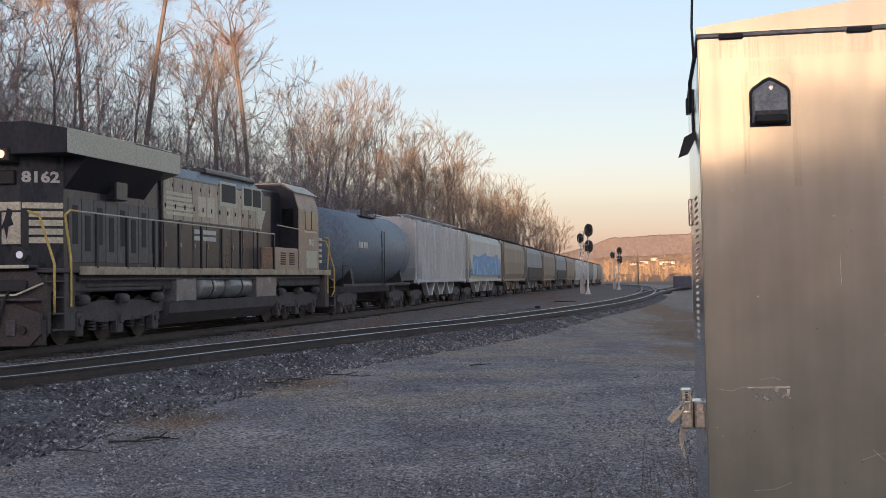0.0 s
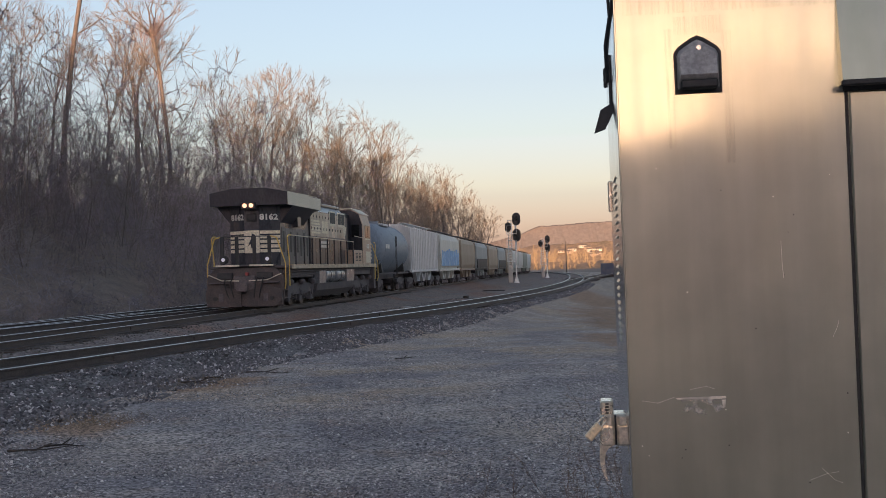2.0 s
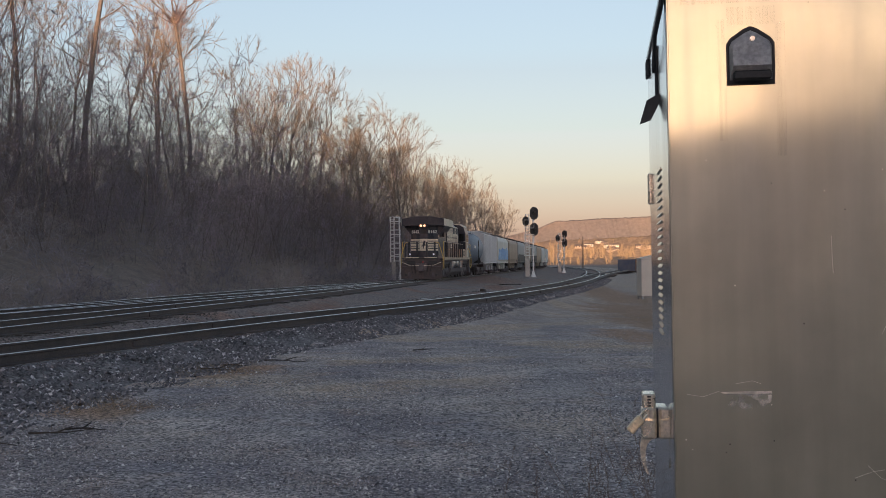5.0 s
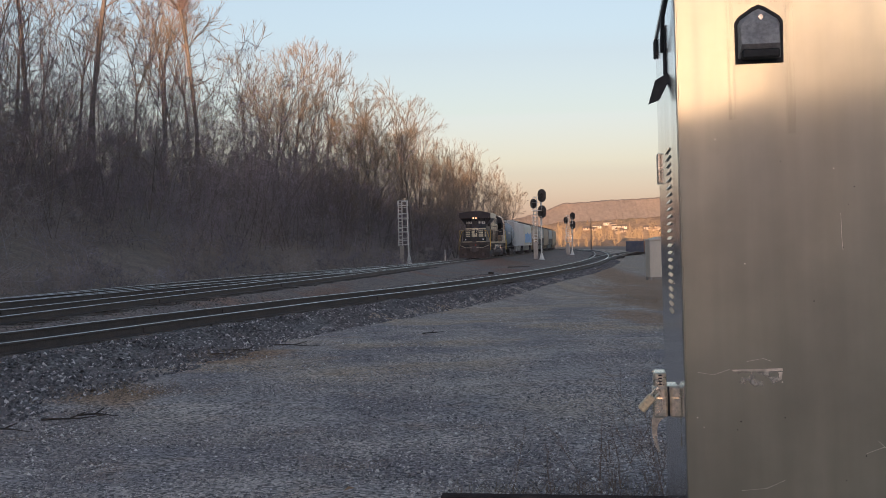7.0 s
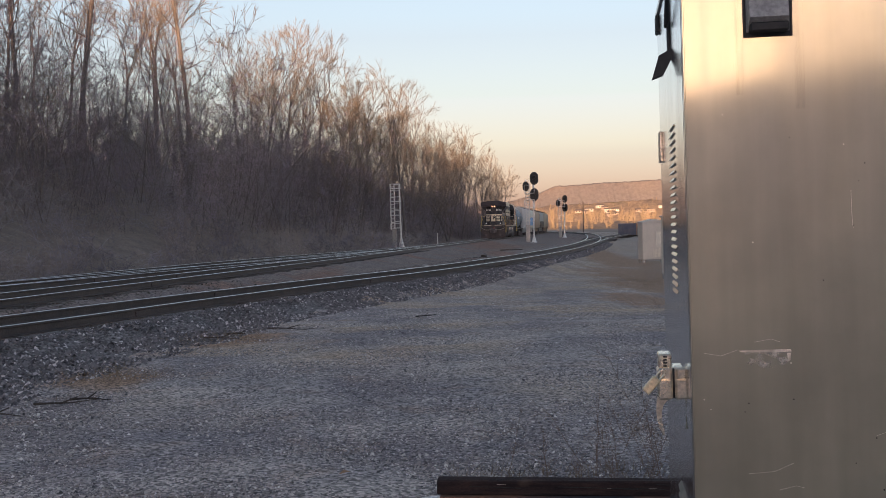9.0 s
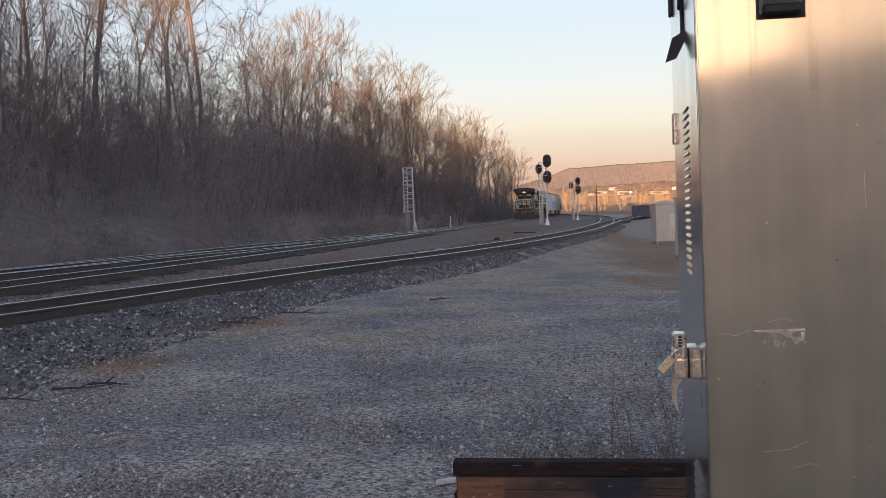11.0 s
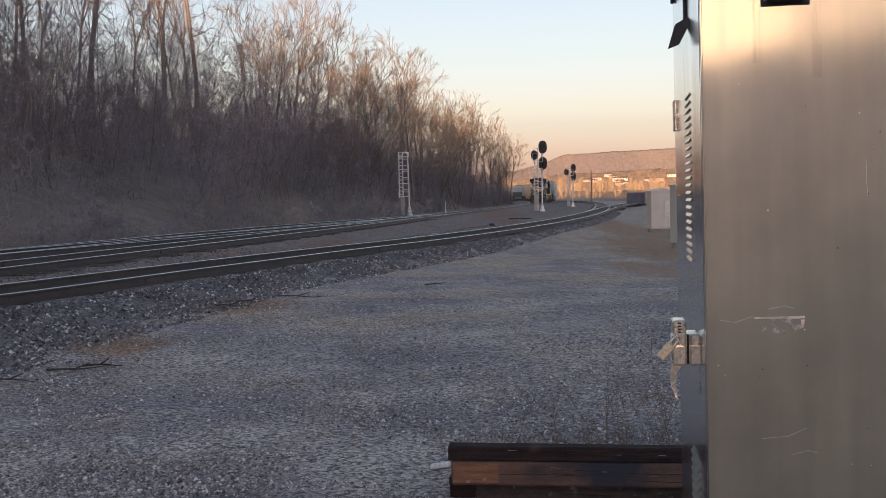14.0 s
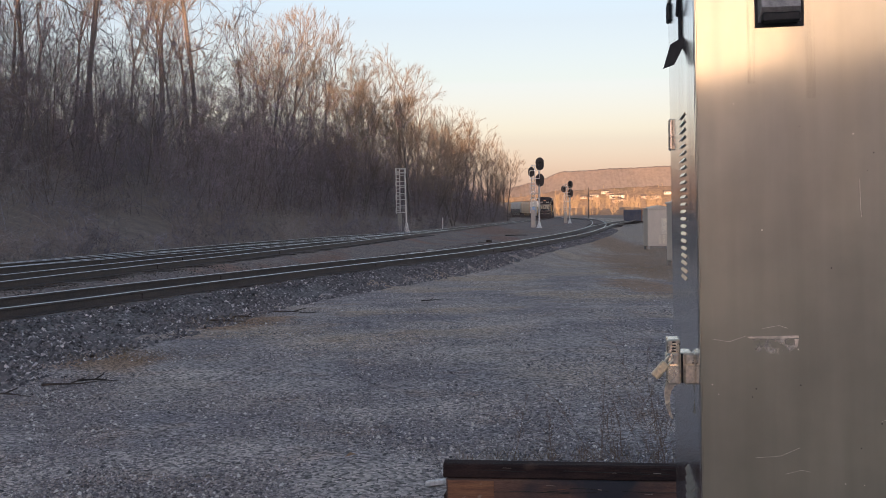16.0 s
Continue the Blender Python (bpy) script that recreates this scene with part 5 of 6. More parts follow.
box = thing("signal_cabinet", "brushed aluminium railway signal cabinet with louvres and a padlocked handle", "cabinet", pose(0.6566, 3.0, 0, 0, -0.6, -8))
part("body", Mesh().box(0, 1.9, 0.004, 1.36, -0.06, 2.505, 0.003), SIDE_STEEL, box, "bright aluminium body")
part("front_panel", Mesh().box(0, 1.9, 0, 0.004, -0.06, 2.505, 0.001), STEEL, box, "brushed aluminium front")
part("plinth", Mesh().box(-0.04, 1.94, -0.04, 1.40, -0.4, -0.06, 0.02), CONCRETE, box, "concrete plinth")
roof = Mesh().prism([(-0.004, 2.515), (1.904, 2.515), (1.904, 2.535), (0.95, 2.655), (-0.004, 2.535)], -0.004, 1.364)
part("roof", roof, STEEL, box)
part("roof_seam", Mesh().box(-0.006, 1.906, -0.008, 1.366, 2.502, 2.516, 0.003), GREY_STEEL, box)
for x in (0.06, 0.42):
    part("seam_clip", Mesh().box(x, x + 0.07, -0.012, -0.002, 2.497, 2.512, 0.002), SEAL, box)
part("edge_trim", Mesh().box(-0.002, 0.003, -0.003, 0.003, -0.05, 2.5, 0.001), STEEL, box)
# lamp-like vent hood on the front face
lower = lambda sec: [(0.201 + (x - 0.207) * 0.93, z - 0.014) for x, z in sec]
hood_sec = [(0.152, 2.262), (0.262, 2.262), (0.262, 2.345), (0.255, 2.358), (0.222, 2.378), (0.207, 2.384), (0.192, 2.378), (0.159, 2.358), (0.152, 2.345)]
seal_sec = [(0.145, 2.250), (0.269, 2.250), (0.270, 2.352), (0.260, 2.366), (0.225, 2.388), (0.207, 2.395), (0.189, 2.388), (0.154, 2.366), (0.144, 2.352)]
hood_sec, seal_sec = lower(hood_sec), lower(seal_sec)
part("hood_gasket", Mesh().prism(seal_sec, -0.004, 0.004), SEAL, box, "black sealant bead")
hood = Mesh()
k = len(hood_sec)
hood.add([(x, -0.004, z) for x, z in hood_sec] + [(0.201 + (x - 0.201) * 0.88, -0.012 - 0.30 * (2.375 - max(z, 2.27)), 2.286 + (z - 2.286) * (0.86 if z > 2.256 else 0.2)) for x, z in hood_sec], [(i, (i + 1) % k, k + (i + 1) % k, k + i) for i in range(k)] + [tuple(range(k, 2 * k))])
part("vent_hood", hood, HOOD_GREY, box, "dull grey vent hood")
part("vent_mouth", Mesh().box(0.156, 0.246, -0.046, -0.006, 2.244, 2.266, 0.004), SEAL, box)
part("screw", Mesh().cyl((0.201, -0.052, 2.342), (0.201, -0.04, 2.342), 0.006, 0.006, 10), CHROME, box)
# door with its dark gap, drip cap and handle
part("door_gap", Mesh().box(0.552, 0.560, -0.003, 0.003, -0.05, 2.236, 0.001), SEAL, box)
part("door_gap", Mesh().box(0.548, 1.80, -0.0045, 0.002, 2.222, 2.238, 0.001), SEAL, box)
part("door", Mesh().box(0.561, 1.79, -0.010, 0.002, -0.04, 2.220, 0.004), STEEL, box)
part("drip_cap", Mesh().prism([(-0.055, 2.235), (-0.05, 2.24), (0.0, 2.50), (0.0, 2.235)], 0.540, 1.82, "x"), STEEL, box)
part("drip_cap_edge", Mesh().box(0.535, 1.825, -0.065, -0.045, 2.228, 2.242, 0.003), SEAL, box)
part("door_handle", Mesh().box(0.635, 0.675, -0.05, -0.008, 1.28, 1.36, 0.01).tube([(0.655, -0.045, 1.30), (0.66, -0.06, 1.22), (0.66, -0.05, 1.16)], 0.009, 8), CHROME, box, "bright door handle")
# worn marks on the front face
SMEAR = material("smeared_residue", (0.74, 0.69, 0.61), (0.60, 0.56, 0.50), 0.6, 0.1, 30, 120, 0.1, 0.0005)
mn, ml = SMEAR.node_tree.nodes, SMEAR.node_tree.links
worn, cover = mn.new("ShaderNodeTexNoise"), mn.new("ShaderNodeMapRange")
worn.inputs["Scale"].default_value, worn.inputs["Detail"].default_value = 38, 5
for k, v in zip(("From Min", "From Max", "To Min", "To Max"), (0.46, 0.66, 0.0, 0.85)):
    cover.inputs[k].default_value = v
ml.new(mn.new("ShaderNodeTexCoord").outputs["Object"], worn.inputs["Vector"])
ml.new(worn.outputs[0], cover.inputs[0])
ml.new(cover.outputs[0], mn["Principled BSDF"].inputs["Alpha"])
STAIN = material("dark_run_off", (0.20, 0.13, 0.08), (0.26, 0.17, 0.10), 0.7, 0, 30, 120, 0)
tn, tl = STAIN.node_tree.nodes, STAIN.node_tree.links
where, stretch, runs, cover = (tn.new("ShaderNode" + k) for k in ("TexCoord", "Mapping", "TexNoise", "MapRange"))
stretch.inputs["Scale"].default_value = (130, 1, 5)
runs.inputs["Scale"].default_value, runs.inputs["Detail"].default_value = 1.0, 4
for k, v in zip(("From Min", "From Max", "To Min", "To Max"), (0.42, 0.85, 0.0, 0.10)):
    cover.inputs[k].default_value = v
tl.new(where.outputs["Object"], stretch.inputs["Vector"])
tl.new(stretch.outputs[0], runs.inputs["Vector"])
tl.new(runs.outputs[0], cover.inputs[0])
tl.new(cover.outputs[0], tn["Principled BSDF"].inputs["Alpha"])
for x0, x1, z0, z1 in ((0.118, 0.142, 2.10, 2.40), (0.142, 0.262, 2.385, 2.43), (0.262, 0.285, 2.06, 2.39), (0.02, 0.54, 2.44, 2.50)):
    part("run_off_stain", Mesh().box(x0, x1, -0.0007, -0.0003, z0, z1, 0.0001), STAIN, box, "dark run-off stain")
part("smear", Mesh().prism([(0.122, 1.476), (0.232, 1.476), (0.228, 1.450), (0.205, 1.438), (0.16, 1.436), (0.13, 1.448)], -0.0006, -0.0002), SMEAR, box, "smeared sticker glue")
part("sticker_residue", Mesh().prism([(0.112, 1.480), (0.236, 1.482), (0.237, 1.476), (0.18, 1.475), (0.118, 1.476)], -0.0008, 0.0), RESIDUE, box, "torn white sticker residue")
part("sticker_residue", Mesh().prism([(0.226, 1.473), (0.236, 1.473), (0.234, 1.455), (0.229, 1.452)], -0.0008, 0.0), RESIDUE, box, "torn white sticker residue")
rng = np.random.default_rng(21)
marks = [((0.03, 1.475), (0.07, 1.468), (0.11, 1.482)), ((0.13, 1.18), (0.19, 1.185), (0.235, 1.205)), ((0.43, 1.27), (0.47, 1.285), (0.50, 1.29)), ((0.46, 1.30), (0.49, 1.27), (0.51, 1.262)), ((0.385, 1.86), (0.386, 1.80), (0.388, 1.77)), ((0.50, 1.62), (0.512, 1.645), (0.515, 1.66)), ((0.15, 1.50), (0.19, 1.507), (0.21, 1.50)), ((0.20, 1.14), (0.24, 1.15), (0.26, 1.145))]
for line in marks:
    part("scratch", Mesh().tube([(x, -0.0005, z) for x, z in line], 0.0005, 4), SCRATCH, box)
for _ in range(26):
    x, z = rng.uniform(0.02, 0.53), rng.uniform(1.1, 2.46)
    part("speck", Mesh().cyl((x, -0.0012, z), (x, 0.0, z), rng.uniform(0.0008, 0.0022), None, 6), SEAL if rng.uniform() < 0.6 else SCRATCH, box)
# louvred side
for j in range(23):
    z = 2.075 - j * 0.0216
    part("louver", Mesh().prism([(0.0, z), (-0.005, z - 0.008), (-0.0042, z - 0.0095), (0.0, z - 0.004)], 0.48, 0.72), STEEL, box)
for j in range(13):
    z = 1.04 - j * 0.026
    part("louver", Mesh().prism([(0.0, z), (-0.010, z - 0.014), (-0.008, z - 0.018), (0.0, z - 0.006)], 0.30, 0.60), STEEL, box)
part("rain_flap", Mesh().prism([(0.0, 2.290), (-0.036, 2.270), (-0.056, 2.205), (-0.024, 2.216), (-0.008, 2.245), (0.0, 2.262)], 0.50, 0.54), DARK, box, "black rain flap")
part("flap_bracket", Mesh().box(-0.008, 0.0, 0.56, 0.60, 2.27, 2.44, 0.003), DARK, box)
part("side_hinge", Mesh().box(-0.012, 0.0, 1.18, 1.26, 2.00, 2.105, 0.004), CHROME, box)
part("side_hinge", Mesh().box(-0.012, 0.0, 1.18, 1.26, 2.44, 2.50, 0.004), DARK, box)
part("door_seam", Mesh().box(-0.0008, 0.002, 0.06, 0.064, 0.1, 2.42, 0.0003), GREY_STEEL, box)
part("whip_aerial", Mesh().tube([(-0.01, 0.10, 2.46), (-0.014, 0.10, 2.56), (-0.004, 0.12, 2.78)], 0.004, 6), DARK, box)
part("aerial_bracket", Mesh().tube([(0.0, 0.04, 2.50), (-0.018, 0.30, 2.42), (-0.012, 0.55, 2.36)], 0.006, 6), DARK, box)
latch = part("latch", Mesh().box(-0.075, 0.0, 0.215, 0.33, 1.337, 1.415, 0.010), CHROME, box, "cast metal latch")
for x0, x1, name in ((-0.077, -0.037, "latch_cheek"), (-0.031, 0.003, "latch_cheek")):
    part(name, Mesh().box(x0, x1, 0.20, 0.218, 1.333, 1.388, 0.007), CHROME, latch)
    part("latch_cap", Mesh().box(x0 + 0.002, x1 - 0.002, 0.198, 0.218, 1.384, 1.417, 0.006), CHROME, latch)
part("latch_gap", Mesh().box(-0.0365, -0.0315, 0.208, 0.217, 1.336, 1.414, 0.001), SEAL, latch)
part("screw_block", Mesh().box(-0.073, -0.038, 0.21, 0.30, 1.414, 1.452, 0.004), CHROME, latch)
for j in range(4):
    part("thread", Mesh().box(-0.060, -0.050, 0.207, 0.212, 1.419 + j * 0.008, 1.423 + j * 0.008, 0.001), SEAL, latch)
part("lever_leg", Mesh().tube([(0.0, 0.27, 1.338), (0.004, 0.27, 1.29), (0.0, 0.27, 1.245)], 0.004, 6), CHROME, latch)
lever = Mesh()
path = [(-0.057, 1.338, 0.018), (-0.065, 1.326, 0.0125), (-0.0705, 1.309, 0.0085), (-0.0725, 1.290, 0.007), (-0.0715, 1.270, 0.006), (-0.067, 1.250, 0.0045), (-0.060, 1.232, 0.0022)]
for i, (x, z, w) in enumerate(path):
    x0, z0, _ = path[max(i - 1, 0)]
    x1, z1, _ = path[min(i + 1, 6)]
    ln = math.hypot(x1 - x0, z1 - z0)
    nx, nz = (z1 - z0) / ln, -(x1 - x0) / ln
    lever.v += [(x + nx * w, 0.255, z + nz * w), (x + nx * w, 0.285, z + nz * w), (x - nx * w, 0.285, z - nz * w), (x - nx * w, 0.255, z - nz * w)]
lever.f += [(4 * i + j, 4 * i + (j + 1) % 4, 4 * i + 4 + (j + 1) % 4, 4 * i + 4 + j) for i in range(6) for j in range(4)] + [(3, 2, 1, 0), (24, 25, 26, 27)]
lever.smooth = [False] * len(lever.f)
part("lever", lever, CHROME, latch, "curved handle lever")
padlock = part("padlock", Mesh().box(-0.012, 0.012, -0.010, 0.010, -0.064, -0.016, 0.003), BRASS, latch, "brass padlock", pose(-0.066, 0.188, 1.404, 0, 42, 0))
part("shackle", Mesh().tube([(-0.007, 0, -0.018), (-0.007, 0, 0.004), (0.0, 0, 0.012), (0.007, 0, 0.004), (0.007, 0, -0.018)], 0.0028, 6), CHROME, padlock)


# ---- stacked ties, scraps and weeds on the lot ----
OLD_TIE = material("old_creosoted_wood", (0.032, 0.024, 0.025), (0.075, 0.048, 0.043), 0.85, 0, 3, 40, 0.8, 0.012, (1.2, 9, 9), spots=((0.13, 0.085, 0.068), 3.0, 0.66))
BROWN_TIE = material("worn_brown_wood", (0.15, 0.095, 0.08), (0.24, 0.14, 0.105), 0.9, 0, 2.2, 40, 0.8, 0.012, (1.0, 9, 9), spots=((0.065, 0.067, 0.08), 1.6, 0.50))
GREY_TIE = material("weathered_grey_wood", (0.07, 0.055, 0.05), (0.13, 0.10, 0.085), 0.95, 0, 5, 50, 1.0, 0.015, (1.5, 8, 8), spots=((0.30, 0.27, 0.25), 14.0, 0.60))
RAW_WOOD = material("bare_orange_wood", (0.36, 0.17, 0.085), (0.20, 0.095, 0.06), 0.85, 0, 6, 60, 0.6, 0.006, (1.0, 12, 12), spots=((0.42, 0.30, 0.22), 16.0, 0.62))


def old_tie(seed, mat, m, label, tall, deep):
    rg = np.random.default_rng(seed)
    e = thing("railway_tie", label, "railway tie", m, "stacked ties")
    body = Mesh().box(0, 2.6, 0, deep, 0, tall, 0.006)
    body.v = [(x + rg.normal(0, 0.004), y + rg.normal(0, 0.003), z + rg.normal(0, 0.003)) for x, y, z in body.v]
    part("timber", body, mat, e)
    for _ in range(5):
        x, z = rg.uniform(0.05, 1.6), rg.uniform(0.02, tall - 0.015)
        ln = rg.uniform(0.2, 0.7)
        part("crack", Mesh().tube([(x, -0.002, z), (x + ln * 0.5, -0.003, z + rg.normal(0, 0.005)), (x + ln, -0.002, z + rg.normal(0, 0.008))], 0.0028, 4), SEAL, e)
    for _ in range(3):
        x, z = rg.uniform(0.03, 1.4), rg.uniform(0.015, tall - 0.01)
        part("splinter", Mesh().tube([(x, -0.004, z), (x + rg.uniform(0.02, 0.06), -0.005, z + rg.normal(0, 0.003))], rg.uniform(0.001, 0.0025), 4), SPLINTER, e)
    return e


SPLINTER = material("pale_splinter", (0.50, 0.44, 0.38), (0.35, 0.28, 0.22), 0.8, 0, 20, 80, 0.1)
for mtl in (OLD_TIE, BROWN_TIE, GREY_TIE):
    mtl.node_tree.nodes["Principled BSDF"].inputs["Specular IOR Level"].default_value = 0.12
STACK = ((0.0, 0.0, 0.160, OLD_TIE, "black creosoted wooden plank on top of the stack", 0.0865, 0.11), (0.02, -0.02, 0.015, BROWN_TIE, "dark brown tie with a bare orange end", 0.142, 0.225), (0.165, 0.0, -0.130, GREY_TIE, "grey weathered tie with flaking bark", 0.142, 0.225), (0.03, 0.24, 0.0, OLD_TIE, "black creosoted wooden tie in the stack", 0.13, 0.225), (0.0, 0.25, -0.135, OLD_TIE, "black creosoted wooden tie in the stack", 0.13, 0.225))
for k, (dx, dy, z, mat, label, tall, deep) in enumerate(STACK):
    e = old_tie(40 + k, mat, pose(dx, 7.45 + dy, z, 0, 0, -8 + (0.2, -0.2, 0.3, 0, 0.2)[k]), label, tall, deep)
    if k == 1:
        part("bare_patch", Mesh().box(0.004, 0.29, -0.005, 0.02, 0.008, 0.132, 0.003), RAW_WOOD, e, "bare orange wood")
        for x, z, ln, w in ((0.292, 0.10, 0.16, 0.008), (0.292, 0.068, 0.34, 0.012), (0.30, 0.035, 0.12, 0.009), (0.45, 0.052, 0.26, 0.006), (0.62, 0.085, 0.15, 0.004)):
            part("bare_patch", Mesh().prism([(x, z), (x + ln * 0.4, z - w), (x + ln, z - w * 0.2), (x + ln * 0.55, z + w * 0.8)], -0.0015, 0.02), RAW_WOOD, e, "bare orange wood")
SCRAP = material("white_plastic", (0.75, 0.75, 0.73), (0.6, 0.6, 0.58), 0.5, 0, 6, 40, 0.1)
scrap = Mesh().box(0, 0.14, 0, 0.05, 0, 0.034, 0.006)
scrap.v = [(x, y + 0.1 * x * x, z + 0.02 * math.sin(x * 9)) for x, y, z in scrap.v]
ob = tagged(new("plastic_scrap", scrap.data("plastic_scrap", SCRAP)), "strip of white plastic lying by the ties", "litter")
ob.matrix_basis = pose(-0.13, 8.4, float(ground_z(-0.1, 8.4)) + 0.01, 0, 0, -4)
LEAF = material("dry_leaf", (0.30, 0.17, 0.09), (0.40, 0.25, 0.15), 0.8, 0, 10, 60, 0.2)
m = Mesh().add([(0, 0, 0), (0.05, -0.03, 0.02), (0.1, 0.0, 0.015), (0.055, 0.035, 0.03)], [(0, 1, 3), (1, 2, 3)])
ob = tagged(new("dead_leaf", m.data("dead_leaf", LEAF)), "curled brown dead leaf on the gravel", "leaf")
ob.matrix_basis = pose(-0.75, 9.15, float(ground_z(-0.75, 9.15)) + 0.03, 0, 0, 20)


def stick(x, y, length, turn, seed):
    rg = np.random.default_rng(seed)
    m, p = Mesh(), np.zeros(3)
    d = np.array([1.0, 0, 0.02])
    for i in range(5):
        q = p + d * length / 5
        m.cyl(p, q, 0.014 - 0.002 * i, 0.012 - 0.002 * i, 6)
        d = d + np.array([0, rg.normal(0, 0.25), rg.normal(0, 0.06)])
        d /= np.linalg.norm(d)
        p = q
    m.cyl((length * 0.4, 0, 0), (length * 0.62, 0.12 * length, 0.05), 0.01, 0.006, 5)
    ob = tagged(new("fallen_branch", m.data("fallen_branch", TIE)), "dark fallen branch lying on the gravel", "branch", "fallen branches on the lot")
    ob.matrix_basis = pose(x, y, float(ground_z(x, y)) + 0.03, 0, 0, turn)


for k, (x, y, ln, turn) in enumerate(((-2.95, 21.3, 0.9, -8), (-3.75, 19.6, 0.7, 4), (-3.5, 20.3, 0.6, 20), (2.2, 47.2, 0.9, -5), (-4.2, 12.7, 0.7, 8), (-4.6, 12.2, 0.5, -6), (-3.9, 12.95, 0.45, 20), (-0.4, 24.0, 0.5, 30))):
    stick(x, y, ln, turn, 60 + k)


def chunk(name, label, category, x, y, size, mat, seed):
    """An uneven broken piece lying on the ground."""
    rg = np.random.default_rng(seed)
    m = Mesh().box(-size[0] / 2, size[0] / 2, -size[1] / 2, size[1] / 2, 0, size[2], 0.03)
    m.v = [(a + rg.normal(0, 0.03), b + rg.normal(0, 0.03), max(c + rg.normal(0, 0.015), 0)) for a, b, c in m.v]
    ob = tagged(new(name, m.data(name, mat)), label, category)
    ob.matrix_basis = pose(x, y, float(ground_z(x, y)) - 0.01, 0, 0, rg.uniform(0, 180))


chunk("concrete_chunk", "pale broken slab of concrete between the tracks", "debris", -1.1, 53.5, (0.75, 0.3, 0.08), CONCRETE, 1)
chunk("concrete_chunk", "pale broken slab of concrete between the tracks", "debris", -0.5, 57.5, (0.55, 0.28, 0.08), CONCRETE, 2)
chunk("timber_piece", "dark discarded timber lying between the tracks", "timber", 2.9, 73.0, (0.42, 0.26, 0.17), TIE, 3)
chunk("timber_piece", "dark discarded timber lying between the tracks", "timber", 5.8, 93.7, (1.7, 0.14, 0.07), TIE, 4)


def stones():
    """Loose ballast on the shoulders and chips on the lot."""
    rg = np.random.default_rng(9)
    # broken stones: five-sided crowns on a base that sits in the ground
    ring = [2 * math.pi * i / 5 for i in range(5)]
    oct_v = np.array([(math.cos(a), math.sin(a), -0.45) for a in ring] + [(0.1, 0, 0.85)], float)
    oct_f = np.array([(i, (i + 1) % 5, 5) for i in range(5)])

    def scatter(name, xs, ys, size, mat, label):
        n = len(xs)
        z = ground_z(xs, ys)
        r = size[:, None, None] * rg.uniform(0.55, 1.25, (n, 6, 1))
        v = oct_v[None] * r * np.array([1.15, 1, 0.75])
        a = rg.uniform(0, 2 * math.pi, n)
        c, s_ = np.cos(a)[:, None], np.sin(a)[:, None]
        tilt = rg.normal(0, 0.5, (n, 1))
        x, y, zz = v[..., 0] * c - v[..., 1] * s_, v[..., 0] * s_ + v[..., 1] * c, v[..., 2] + v[..., 0] * tilt
        v = np.stack([x + xs[:, None], y + ys[:, None], zz + (z + size * 0.25)[:, None]], -1)
        f = (oct_f[None] + (np.arange(n) * 6)[:, None, None]).reshape(-1, 3)
        ob = new(name, raw(name, v.reshape(-1, 3), f, mat))
        tagged(ob, label, "stones", kind="stuff")

    # ballast shoulder of the near track: denser towards the camera
    y = 8 + 100 * rg.uniform(0, 1, 62000) ** 2.6
    off = 1.2 + (ballast_reach(y) - 0.9) * rg.uniform(0, 1, len(y)) ** 1.2
    scatter("ballast", line_a(y) + off, y, rg.uniform(0.014, 0.036, len(y)) * rg.choice([1, 1, 1, 1.4], len(y)), STONE, "loose grey ballast stones along the near track")
    y = 14 + 60 * rg.uniform(0, 1, 9000) ** 1.5
    scatter("ballast", line_a(y) + rg.uniform(-5.5, 1.3, len(y)), y, rg.uniform(0.02, 0.045, len(y)), STONE_DARK, "dark dirty ballast between the tracks")
    # chips on the lot
    y = 8 + 42 * rg.uniform(0, 1, 62000) ** 1.9
    x = rg.uniform(-0.42, 0.30, len(y)) * y
    keep = x > line_a(y) + ballast_reach(y) - 0.8
    scatter("gravel_chips", x[keep], y[keep], np.minimum(0.005 + rg.exponential(0.005, keep.sum()), 0.022), CHIP, "pale and grey gravel chips")
    y = 7.2 + 20 * rg.uniform(0, 1, 74000) ** 1.7
    x = rg.uniform(-0.44, 0.20, len(y)) * y
    keep = x > line_a(y) + ballast_reach(y) - 0.6
    scatter("gravel_stones", x[keep], y[keep], rg.uniform(0.005, 0.0125, keep.sum()), PEBBLE, "blue-grey crushed stone of the lot")


PEBBLE = material("crushed_grey_stone", (0.25, 0.227, 0.22), (0.50, 0.45, 0.415), 0.85, 0, 9, 60, 0.2, 0.005, world_space=True, lo=0.3, hi=0.7)
STONE_DARK = material("dirty_ballast", (0.10, 0.09, 0.085), (0.16, 0.14, 0.12), 0.9, 0, 1.5, 30, 0.3)
CHIP = bpy.data.materials.new("gravel_chip")
CHIP.use_nodes = True
cn, cl = CHIP.node_tree.nodes, CHIP.node_tree.links
gi = cn.new("ShaderNodeNewGeometry")
cr = cn.new("ShaderNodeValToRGB")
for pos, val in ((0.12, (0.18, 0.165, 0.175, 1)), (0.36, (0.32, 0.285, 0.275, 1)), (0.66, (0.43, 0.385, 0.36, 1)), (0.84, (0.60, 0.56, 0.51, 1))):
    el = cr.color_ramp.elements.new(pos)
    el.color = val
cr.color_ramp.elements[0].color = (0.06, 0.06, 0.062, 1)
cr.color_ramp.elements[-1].color = (0.86, 0.84, 0.80, 1)
cl.new(gi.outputs["Random Per Island"], cr.inputs[0])
cl.new(cr.outputs[0], cn["Principled BSDF"].inputs["Base Color"])
